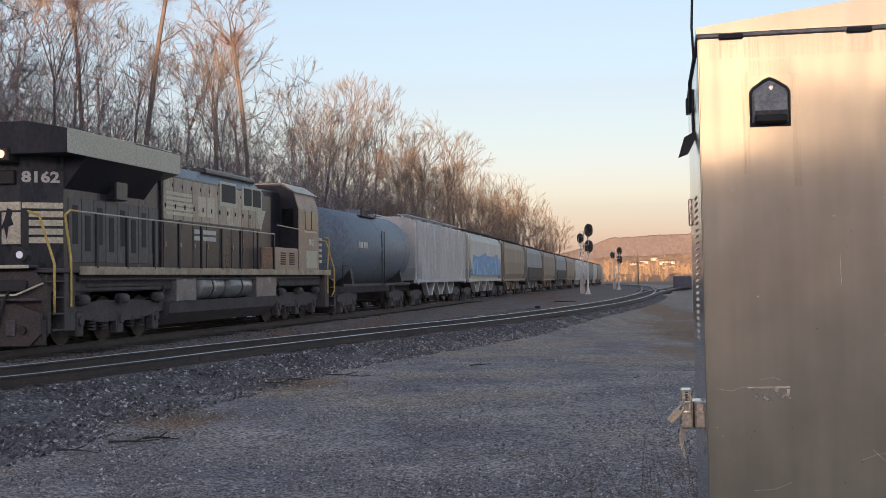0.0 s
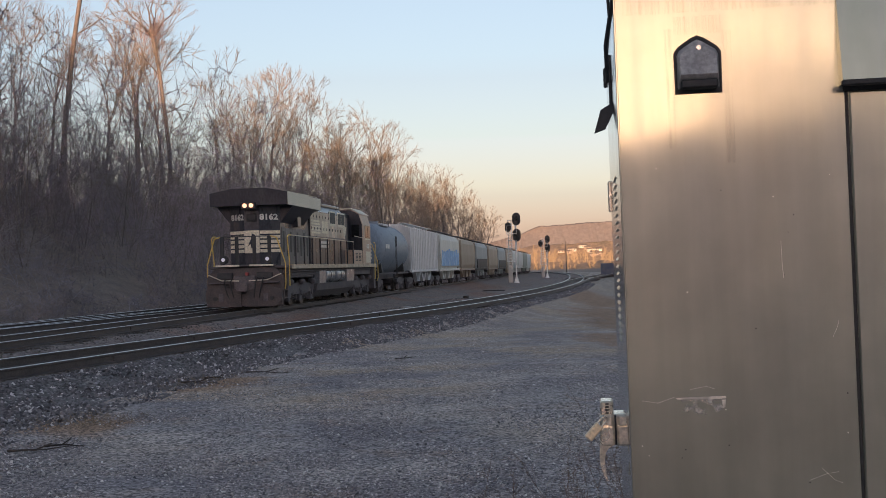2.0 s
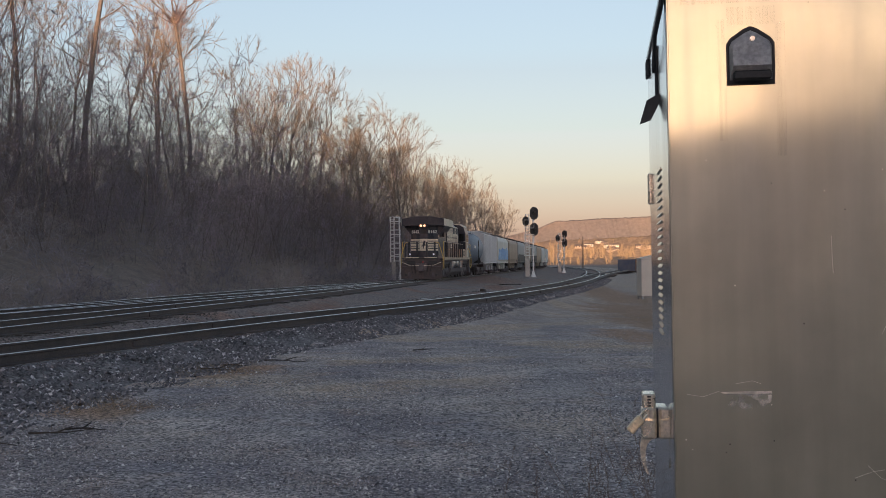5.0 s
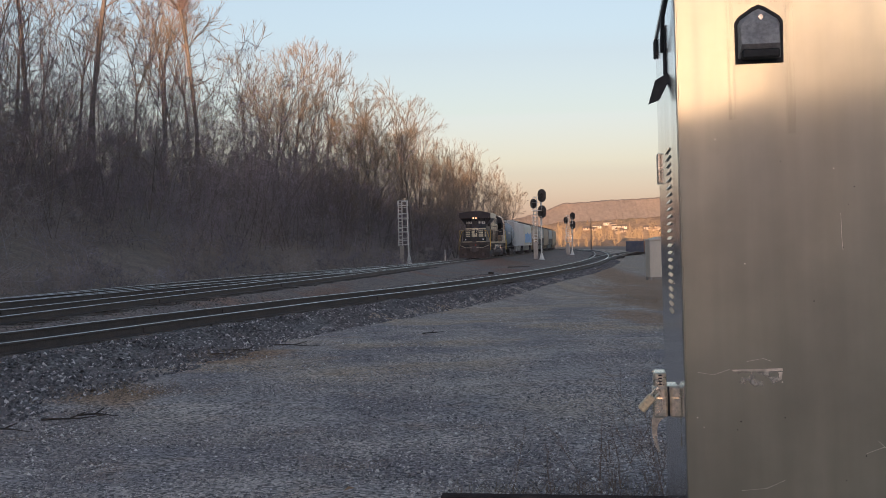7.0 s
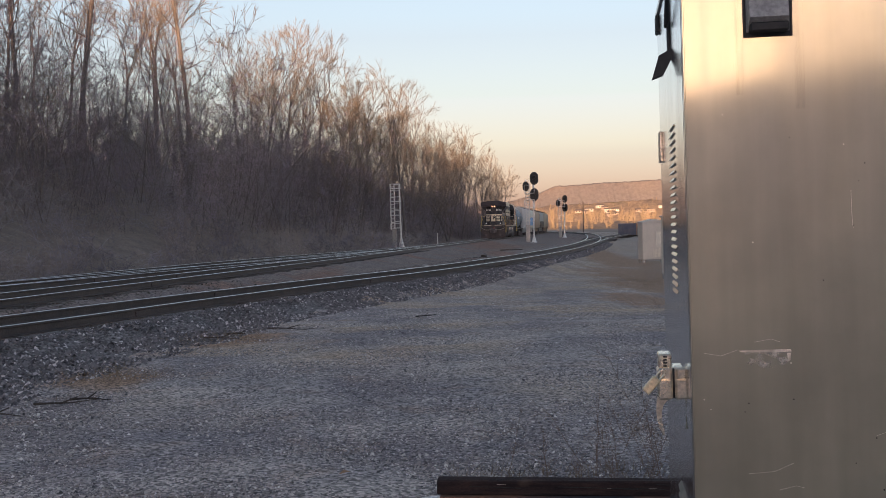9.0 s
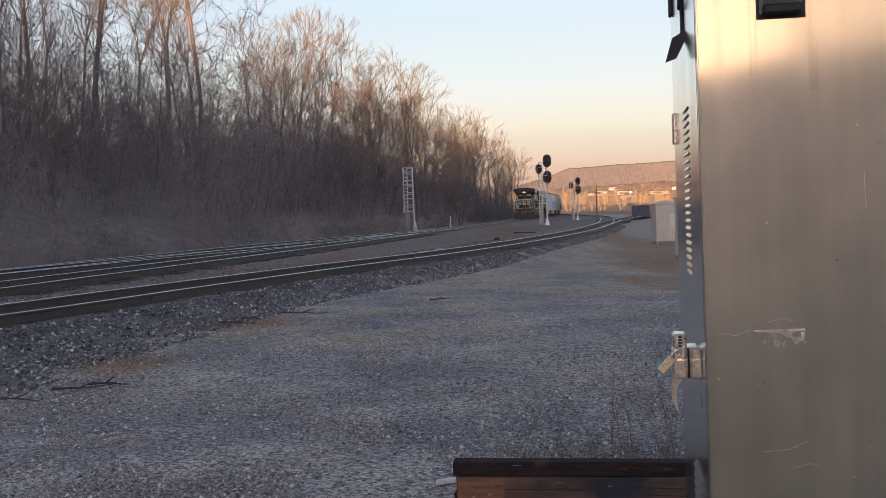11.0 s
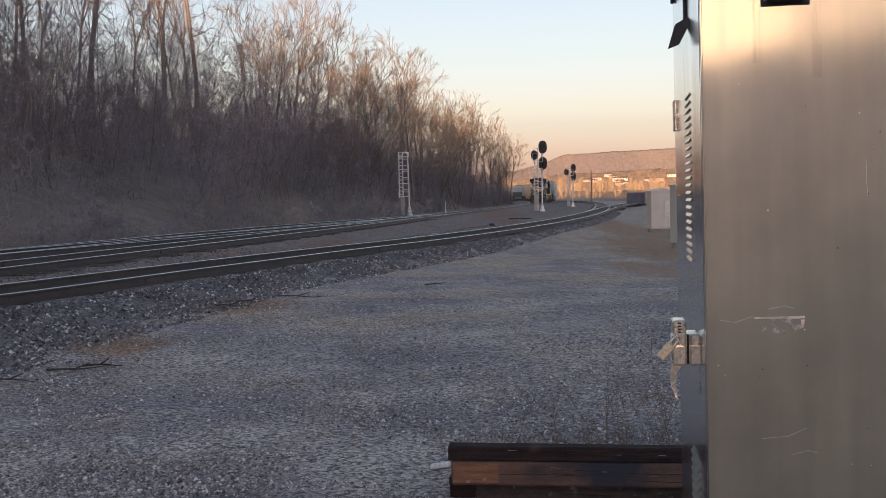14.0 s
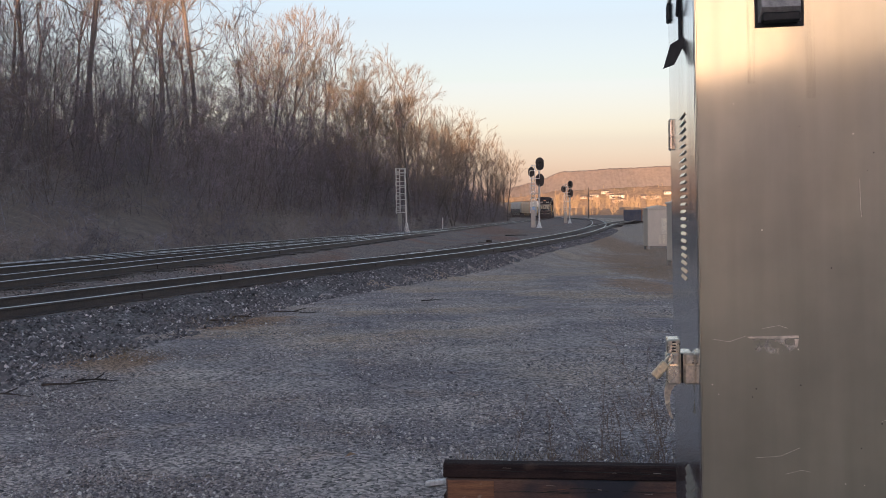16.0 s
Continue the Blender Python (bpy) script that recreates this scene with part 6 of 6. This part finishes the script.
cn["Principled BSDF"].inputs["Roughness"].default_value = 0.8
for mtl, dark, mid, pale in ((STONE, 0.065, 0.225, 0.66), (PEBBLE, 0.12, 0.38, 0.80)):
    nn, ll = mtl.node_tree.nodes, mtl.node_tree.links
    g2, c2 = nn.new("ShaderNodeNewGeometry"), nn.new("ShaderNodeValToRGB")
    c2.color_ramp.elements[0].color, c2.color_ramp.elements[1].color = (dark, dark * 0.94, dark * 1.02, 1), (pale, pale * 0.96, pale * 0.93, 1)
    for pos, val in ((0.88, mid), (0.95, pale * 0.9)):
        e3 = c2.color_ramp.elements.new(pos)
        e3.color = (val, val * 0.94, val * 0.95, 1)
    ll.new(g2.outputs["Random Per Island"], c2.inputs[0])
    ll.new(c2.outputs[0], nn["Principled BSDF"].inputs["Base Color"])
stones()

DRY = material("dry_grass", (0.20, 0.145, 0.085), (0.30, 0.22, 0.13), 0.9, 0, 2, 20, 0, random_tint=0.2)
WEED = material("dry_weed", (0.16, 0.10, 0.075), (0.25, 0.17, 0.12), 0.9, 0, 4, 20, 0)


def grass(name, xs, ys, height, mat, label, lean=0.35):
    rg = np.random.default_rng(len(xs))
    segs = []
    for x, y in zip(xs, ys):
        z = float(ground_z(x, y)) - 0.01
        d = np.array([*rg.normal(0, lean, 2), 1.0])
        h = height * rg.uniform(0.4, 1.2)
        segs.append((np.array([x, y, z]), np.array([x, y, z]) + d * h, 0.0022, 0.0008))
    ob = new(name, segments_mesh(name, segs, 3, mat))
    tagged(ob, label, "grass", kind="stuff")


gr = np.random.default_rng(77)


def patch(cx, cy, rx, ry, n):
    return cx + gr.normal(0, rx, n), cy + gr.normal(0, ry, n)


for cx, cy, rx, ry, n in ((-3.9, 14.6, 0.35, 0.5, 350), (-3.3, 19.6, 0.5, 0.7, 350), (11.0, 52.0, 1.6, 6.0, 1500), (7.0, 42.0, 0.9, 4.5, 1200), (12.5, 85.0, 2.5, 10.0, 900), (7.5, 110.0, 2.0, 12.0, 900)):
    x, y = patch(cx, cy, rx, ry, n)
    grass("dry_grass", x, y, 0.10, DRY, "flattened dry brown grass", 0.9)
x, y = gr.uniform(0.1, 2.4, 900), gr.uniform(7.75, 9.3, 900)
grass("dry_grass", x, y, 0.10, DRY, "sparse dry grass behind the stacked ties", 0.4)


def weed_stalk(x, y, height, seed):
    rg = np.random.default_rng(seed)
    line, fine = [(0, 0, 0)], []
    p = np.array([0, 0, 0.0])
    d = np.array([rg.normal(-0.12, 0.15), rg.normal(0, 0.12), 1.0])
    for i in range(8):
        d = d + rg.normal(0, 0.06, 3)
        d /= np.linalg.norm(d)
        q = p + d * height / 8
        line.append(tuple(q))
        if i > 1:
            for _ in range(3):
                e = d * 0.8 + rg.normal(0, 0.55, 3)
                e /= np.linalg.norm(e)
                r = q + e * height * rg.uniform(0.06, 0.2)
                fine.append((q, r, 0.0012, 0.0006))
                for _ in range(2):
                    e2 = e + rg.normal(0, 0.5, 3)
                    fine.append((r, r + e2 * 0.03, 0.0014, 0.0008))
        p = q
    ob = thing("weed", "dry brown branching weed stalk growing in the gravel", "weed", pose(x, y, float(ground_z(x, y)) - 0.01), "weeds behind the ties")
    part("stalk", Mesh().tube(line, 0.0018, 4), WEED, ob)
    tagged(part("twig_spray", segments_mesh("twig_spray", fine, 3, WEED), None, ob), kind="stuff")


for k in range(24):
    yy = gr.uniform(7.75, 9.6)
    weed_stalk(gr.uniform(0.45, 1.8) * yy / 8.0, yy, gr.uniform(0.18, 0.55), 100 + k)
weed_stalk(1.50, 7.9, 1.15, 150)
weed_stalk(1.12, 8.0, 0.80, 151)
weed_stalk(1.55, 7.85, 0.95, 152)


# ---- signals ----
SILVER = material("aluminium_paint", (0.90, 0.87, 0.81), (0.82, 0.79, 0.74), 0.5, 0.0, 3, 30, 0.1)


CASE = material("tan_case_paint", (0.44, 0.41, 0.37), (0.52, 0.48, 0.42), 0.5, 0.0, 2, 20, 0.03)


def ladder_frame(m, x0, x1, y, z0, z1, step=0.33, r=0.052):
    for x in (x0, x1):
        m.cyl((x, y, z0), (x, y, z1), r, r, 6)
    z = z0 + step
    while z < z1:
        m.cyl((x0, y, z), (x1, y, z), r * 0.7, r * 0.7, 5)
        z += step
    return m


def signal_mast(x, y, height, heads, label, turn=0, ladder_side=-1):
    e = thing("signal_mast", label, "signal", pose(x, y, float(ground_z(x, y)), 0, 0, turn))
    part("pole", Mesh().cyl((0, 0, 0.5), (0, 0, height), 0.085, 0.075, 12), SILVER, e)
    part("base", Mesh().cyl((0, 0, 0), (0, 0, 0.75), 0.30, 0.10, 10).box(-0.35, 0.35, -0.35, 0.35, -0.1, 0.06, 0.02), SILVER, e)
    lx = ladder_side * 0.62
    part("ladder", ladder_frame(Mesh(), lx - 0.22, lx + 0.16, 0.1, 0.2, height - 0.35), SILVER, e)
    for z in (height * 0.32, height * 0.52, height * 0.74):
        part("platform", Mesh().box(lx - 0.4, 0.12, -0.35, 0.35, z, z + 0.06, 0.01), SILVER, e)
        part("guard_rail", Mesh().tube([(lx - 0.4, -0.33, z), (lx - 0.4, -0.33, z + 0.95), (0.1, -0.33, z + 0.95), (0.1, -0.33, z)], 0.028, 5), SILVER, e)
    part("relay_case", Mesh().box(lx - 0.30, lx + 0.2, -0.1, 0.3, 0.05, height * 0.27, 0.02), CASE, e)
    for hx, hz, r in heads:
        pts = [(hx + r * math.cos(a) * 0.86, hz + (0.32 * r if math.sin(a) > 0 else -0.32 * r) + r * math.sin(a)) for a in [2 * math.pi * i / 20 for i in range(20)]]
        head = part("signal_head", Mesh().prism(pts, -0.16, -0.12), DARK, e, "dark oval signal background")
        part("visor", Mesh().cyl((hx, -0.16, hz + 0.3 * r), (hx, -0.5, hz + 0.3 * r), r * 0.3, r * 0.32, 12, False), DARK, head)
        part("visor", Mesh().cyl((hx, -0.16, hz - 0.35 * r), (hx, -0.5, hz - 0.35 * r), r * 0.3, r * 0.32, 12, False), DARK, head)
        part("bracket", Mesh().cyl((hx, -0.05, hz), (0 if hx > lx * 0.5 else lx, 0.05, hz), 0.03, 0.03, 6), SILVER, e)
    return e


signal_mast(11.25, 139.0, 7.55, ((0.12, 7.3, 0.56), (0.12, 5.45, 0.56), (-0.85, 6.4, 0.42)), "silver trackside signal mast with three dark heads", -4)
signal_mast(20.15, 190.0, 6.5, ((0.12, 6.05, 0.45), (0.12, 4.7, 0.50), (-0.95, 5.4, 0.40)), "smaller silver signal mast with three dark heads", -5)

e = thing("signal_ladder", "silver lattice ladder signal beside the bank, seen from behind", "signal", pose(-3.75, 123.5, float(ground_z(-3.75, 123.5)), 0, 0, -2))
part("pole", Mesh().cyl((0.28, 0, 0.3), (0.16, 0, 6.35), 0.08, 0.07, 10), SILVER, e)
part("base", Mesh().cyl((0.28, 0, 0), (0.28, 0, 0.9), 0.32, 0.10, 10), SILVER, e)
fr = Mesh()
ladder_frame(fr, -0.72, -0.36, 0.0, 1.8, 6.4, 0.36, 0.06)
ladder_frame(fr, -0.36, 0.18, 0.15, 2.0, 6.4, 0.62, 0.055)
part("ladder", fr, SILVER, e)
for z in (1.9, 3.2, 4.6, 5.9):
    part("platform", Mesh().box(-0.75, 0.3, -0.4, 0.3, z, z + 0.09, 0.01), SILVER, e)
    part("guard_rail", Mesh().tube([(-0.75, -0.38, z), (-0.75, -0.38, z + 0.5), (0.28, -0.38, z + 0.5), (0.28, -0.38, z)], 0.03, 5), SILVER, e)
part("relay_case", Mesh().box(-0.62, -0.22, -0.1, 0.3, 0.0, 1.85, 0.02), CASE, e)

e = tagged(new("marker_post", Mesh().box(-0.05, 0.05, -0.04, 0.04, 0, 1.35, 0.01).data("marker_post", SILVER)), "short white marker post beside the track", "post")
e.matrix_basis = pose(0.2, 127.6, float(ground_z(0.2, 127.6)))


# ---- relay cabinets by the lot ----
def relay_cabinet(x, y, w, d, h, turn):
    e = thing("relay_cabinet", "weathered aluminium relay cabinet on short legs", "cabinet", pose(x, y, float(ground_z(x, y)), 0, 0, turn), "relay cabinets")
    part("body", Mesh().box(0, w, 0, d, 0.18, h, 0.02), RELAY, e)
    part("roof", Mesh().prism([(-0.05, h), (w + 0.05, h), (w + 0.05, h + 0.05), (w / 2, h + 0.2), (-0.05, h + 0.05)], -0.06, d + 0.06), RELAY, e)
    part("door", Mesh().box(w * 0.55, w * 0.92, -0.03, 0.0, h * 0.38, h * 0.78, 0.01), WHITE_PANEL, e, "pale door panel")
    v = Mesh()
    for j in range(7):
        v.box(w * 0.45 + j * 0.075, w * 0.45 + j * 0.075 + 0.04, -0.025, 0.0, 0.3, h * 0.36, 0.004)
    part("vent_slat", v, WHITE_PANEL, e)
    for a in (0.02, w - 0.12):
        for b in (0.02, d - 0.12):
            part("leg", Mesh().box(a, a + 0.1, b, b + 0.1, -0.05, 0.18, 0.01), CONCRETE, e)


RELAY = material("dull_aluminium_sheet", (0.62, 0.57, 0.48), (0.70, 0.64, 0.54), 0.5, 0.0, 1.2, 12, 0.03, grain_range=(0.93, 1.06))
WHITE_PANEL = material("pale_panel", (0.86, 0.80, 0.66), (0.74, 0.70, 0.60), 0.5, 0.2, 3, 30, 0.05)
relay_cabinet(11.06, 65.0, 1.32, 0.9, 2.15, 6)
relay_cabinet(8.64, 45.0, 1.38, 0.9, 2.3, 8)


# ---- beyond: parked car, pole, houses, woods ----
e = thing("gondola_car", "gondola car with a navy end and rusty sides beyond the lot", "rail car", pose(29.3, 186, float(ground_z(29, 186)), 0, 0, -9))
BLUE_GREY = material("blue_grey_paint", (0.06, 0.08, 0.13), (0.11, 0.12, 0.14), 0.6, 0, 1, 15, 0.1)
RUSTY = material("rusty_side", (0.28, 0.155, 0.10), (0.18, 0.11, 0.085), 0.8, 0, 1, 15, 0.2)
part("body", Mesh().box(-1.35, 1.35, 0.02, 12, 0.35, 2.0, 0.03), RUSTY, e, "rusty brown sides")
part("end_sheet", Mesh().box(-1.33, 1.33, -0.02, 0.02, 0.37, 2.04, 0.01), BLUE_GREY, e, "dark navy end")
for x in (-0.8, 0, 0.8):
    part("end_post", Mesh().box(x - 0.06, x + 0.06, -0.10, -0.02, 0.37, 2.0, 0.015), BLUE_GREY, e)
part("top_rail", Mesh().box(-1.42, 1.42, -0.05, 12.05, 2.04, 2.12, 0.02), BLUE_GREY, e)
for y in range(0, 12, 2):
    part("side_post", Mesh().box(1.35, 1.45, y, y + 0.15, 0.35, 2.0, 0.02), RUSTY, e)
part("running_gear", Mesh().box(-1.0, 1.0, 0.8, 11, 0.0, 0.35, 0.02), UNDER, e)
for k in range(7):
    a = gr.uniform(-3.5, 2.0)
    ob = tagged(new("scrap_timber", Mesh().box(-1.2, 1.2, -0.12, 0.12, 0, 0.2, 0.01).data("scrap_timber", TIE)), "heap of scrap timber near the parked car", "timber", "scrap timbers")
    ob.matrix_basis = pose(27.5 + a, 176 + gr.uniform(-4, 4), float(ground_z(27, 176)) + 0.05 + 0.1 * (k % 3), 0, gr.uniform(-4, 4), gr.uniform(0, 180))

e = thing("utility_pole", "dark wooden utility pole with a short crossarm", "pole", pose(36.0, 296, -0.5))
part("pole", Mesh().cyl((0, 0, 0), (0, 0, 7.6), 0.15, 0.11, 8), BARK, e)
part("crossarm", Mesh().box(-0.9, 0.9, -0.06, 0.06, 6.9, 7.05, 0.01), BARK, e)
for x in (-0.8, 0.8):
    part("insulator", Mesh().cyl((x, 0, 7.05), (x, 0, 7.25), 0.05, 0.04, 8), DARK, e)

WALLS = [material("house_wall", c, tuple(v * 0.9 for v in c), 0.8, 0, 0.5, 5, 0) for c in ((0.76, 0.68, 0.56), (0.48, 0.38, 0.30), (0.66, 0.60, 0.52))]
ROOF = material("house_roof", (0.12, 0.10, 0.09), (0.2, 0.16, 0.14), 0.8, 0, 0.5, 5, 0)


def house(x, y, z, w, d, h, turn, wall):
    e = thing("house", "pale gabled house on the far hillside in evening sun", "house", pose(x, y, z, 0, 0, turn), "far houses")
    part("wall", Mesh().box(-w / 2, w / 2, -d / 2, d / 2, 0, h, 0.05), WALLS[wall], e)
    part("roof", Mesh().prism([(-d / 2 - 0.4, h), (d / 2 + 0.4, h), (0, h + d * 0.32)], -w / 2 - 0.3, w / 2 + 0.3, "x"), ROOF, e)
    n = max(2, int(w // 3))
    for i in range(n):
        wx = -w / 2 + (i + 0.5) * w / n
        part("window", Mesh().box(wx - 0.5, wx + 0.5, -d / 2 - 0.05, -d / 2 + 0.02, h * 0.5, h * 0.5 + 1.3, 0.02), GLASS, e)


hr = np.random.default_rng(12)
for px, up in ((0.118, 0.0117), (0.1235, 0.011), (0.127, 0.0128), (0.1362, 0.0155), (0.1395, 0.0138), (0.142, 0.0118), (0.1443, 0.010), (0.1465, 0.0092), (0.1485, 0.0125), (0.143, 0.0078), (0.1675, 0.011), (0.172, 0.010), (0.176, 0.011), (0.186, 0.0146), (0.1905, 0.0146), (0.1945, 0.0138)):
    x, z = px * 1465, 1.8 + (up - 0.0028) * 1465
    y = 1490 + 64 * float(np.interp((z + 3) / (slope_top(x) + 3), [0, 0.35, 0.75, 1], [-1, -0.6, -0.3, 0]))
    house(x, y, z - 1.2, hr.uniform(6, 11), hr.uniform(5, 7), hr.uniform(2.8, 4.2), hr.uniform(-30, 30), int(hr.integers(0, 3)))


FAR_TWIG = material("tawny_twig", (0.30, 0.222, 0.138), (0.37, 0.27, 0.17), 0.9, 0, 0.1, 2, 0.0, world_space=True)


def far_woods():
    """Bare sunlit trees on the flat and the slope beyond the bend, one joined mass."""
    rg = np.random.default_rng(15)
    proto = []
    for s in range(5):
        limbs, twigs = [], []
        h = 1.0
        for i in range(19):
            z0 = rg.uniform(0.12, 0.75)
            d = np.array([*rg.normal(0, 0.42, 2), 1.0])
            d /= np.linalg.norm(d)
            p = np.array([0, 0, z0])
            q = p + d * rg.uniform(0.18, 0.4)
            limbs.append((p, q, 0.009, 0.003))
            for _ in range(5):
                e = d + rg.normal(0, 0.5, 3)
                at = p + (q - p) * rg.uniform(0.3, 1)
                twigs.append((at, at + e / np.linalg.norm(e) * rg.uniform(0.08, 0.22), 0.005, 0.0015))
        limbs.append((np.zeros(3), np.array([0, 0, 0.9]), 0.018, 0.004))
        proto.append((limbs, twigs))
    segs, ends = [], []
    spots = [(x_, y_) for y_ in np.arange(472, 700, 24) for x_ in np.arange(-0.02 * y_, 0.24 * y_, 7.5)]
    spots += [(x_, y_) for y_ in (464, 470) for x_ in np.arange(0.02 * y_, 0.24 * y_, 1.7)]
    spots += [(x_, y_) for y_ in (1440, 1462, 1480) for x_ in np.arange(40, 400, 8)]
    for x_, y_ in spots:
        x_, y_ = x_ + rg.normal(0, 3), y_ + rg.normal(0, 7)
        z = float(np.interp(y_, [300, 470, 650, 800], [-0.6, -0.6, 2, 8])) - 0.3
        if y_ > 1000:
            z = -4 + (slope_top(x_) + 3) * float(np.interp(y_ - 1490, [-64, -38.4, -19.2, 0], [0, 0.35, 0.75, 1]))
        h = rg.uniform(3, 7) if y_ > 1000 else rg.uniform(1.6, 3.6) if y_ < 471 else rg.uniform(2.5, 5.5) if y_ < 500 else rg.uniform(4, 8.5)
        a = rg.uniform(0, 6.28)
        c, s_ = math.cos(a), math.sin(a)
        f = lambda v: np.array([x_ + (v[0] * c - v[1] * s_) * h, y_ + (v[0] * s_ + v[1] * c) * h, z + v[2] * h])
        for kind, into in zip(proto[int(rg.integers(0, 5))], (segs, ends)):
            into.extend((f(p), f(q), r0 * h, r1 * h) for p, q, r0, r1 in kind)
    tagged(new("far_woods", segments_mesh("far_woods", segs, 3, FAR_TWIG, ends)), "bare tawny woods on the flat in evening sun", "woods", kind="stuff")


far_woods()


def run(t):
    """How far the train has gone at t seconds: it gathers speed towards the bend."""
    return float(np.interp(t, [0, 0.5, 1, 1.5, 2, 2.5, 3, 3.5, 4, 5, 6, 7, 8, 10, 12.5, 16], [4.2, 11.6, 16.2, 21.9, 28.1, 34.8, 41.6, 48.5, 55.6, 70.5, 86.2, 102.3, 117.9, 149.4, 188.3, 247.9]))


def motions():
    for ob, s0 in TRAIN:
        walk(ob, [(t / 2, on_path(s0 + run(t / 2))) for t in range(33)])
    # the locomotive's wheelsets roll as it goes
    for ob, y, r in WHEELSETS:
        walk(ob, [(k / 30, pose(0, y, r, -math.degrees(run(k / 30) / r))) for k in range(481)])


motions()
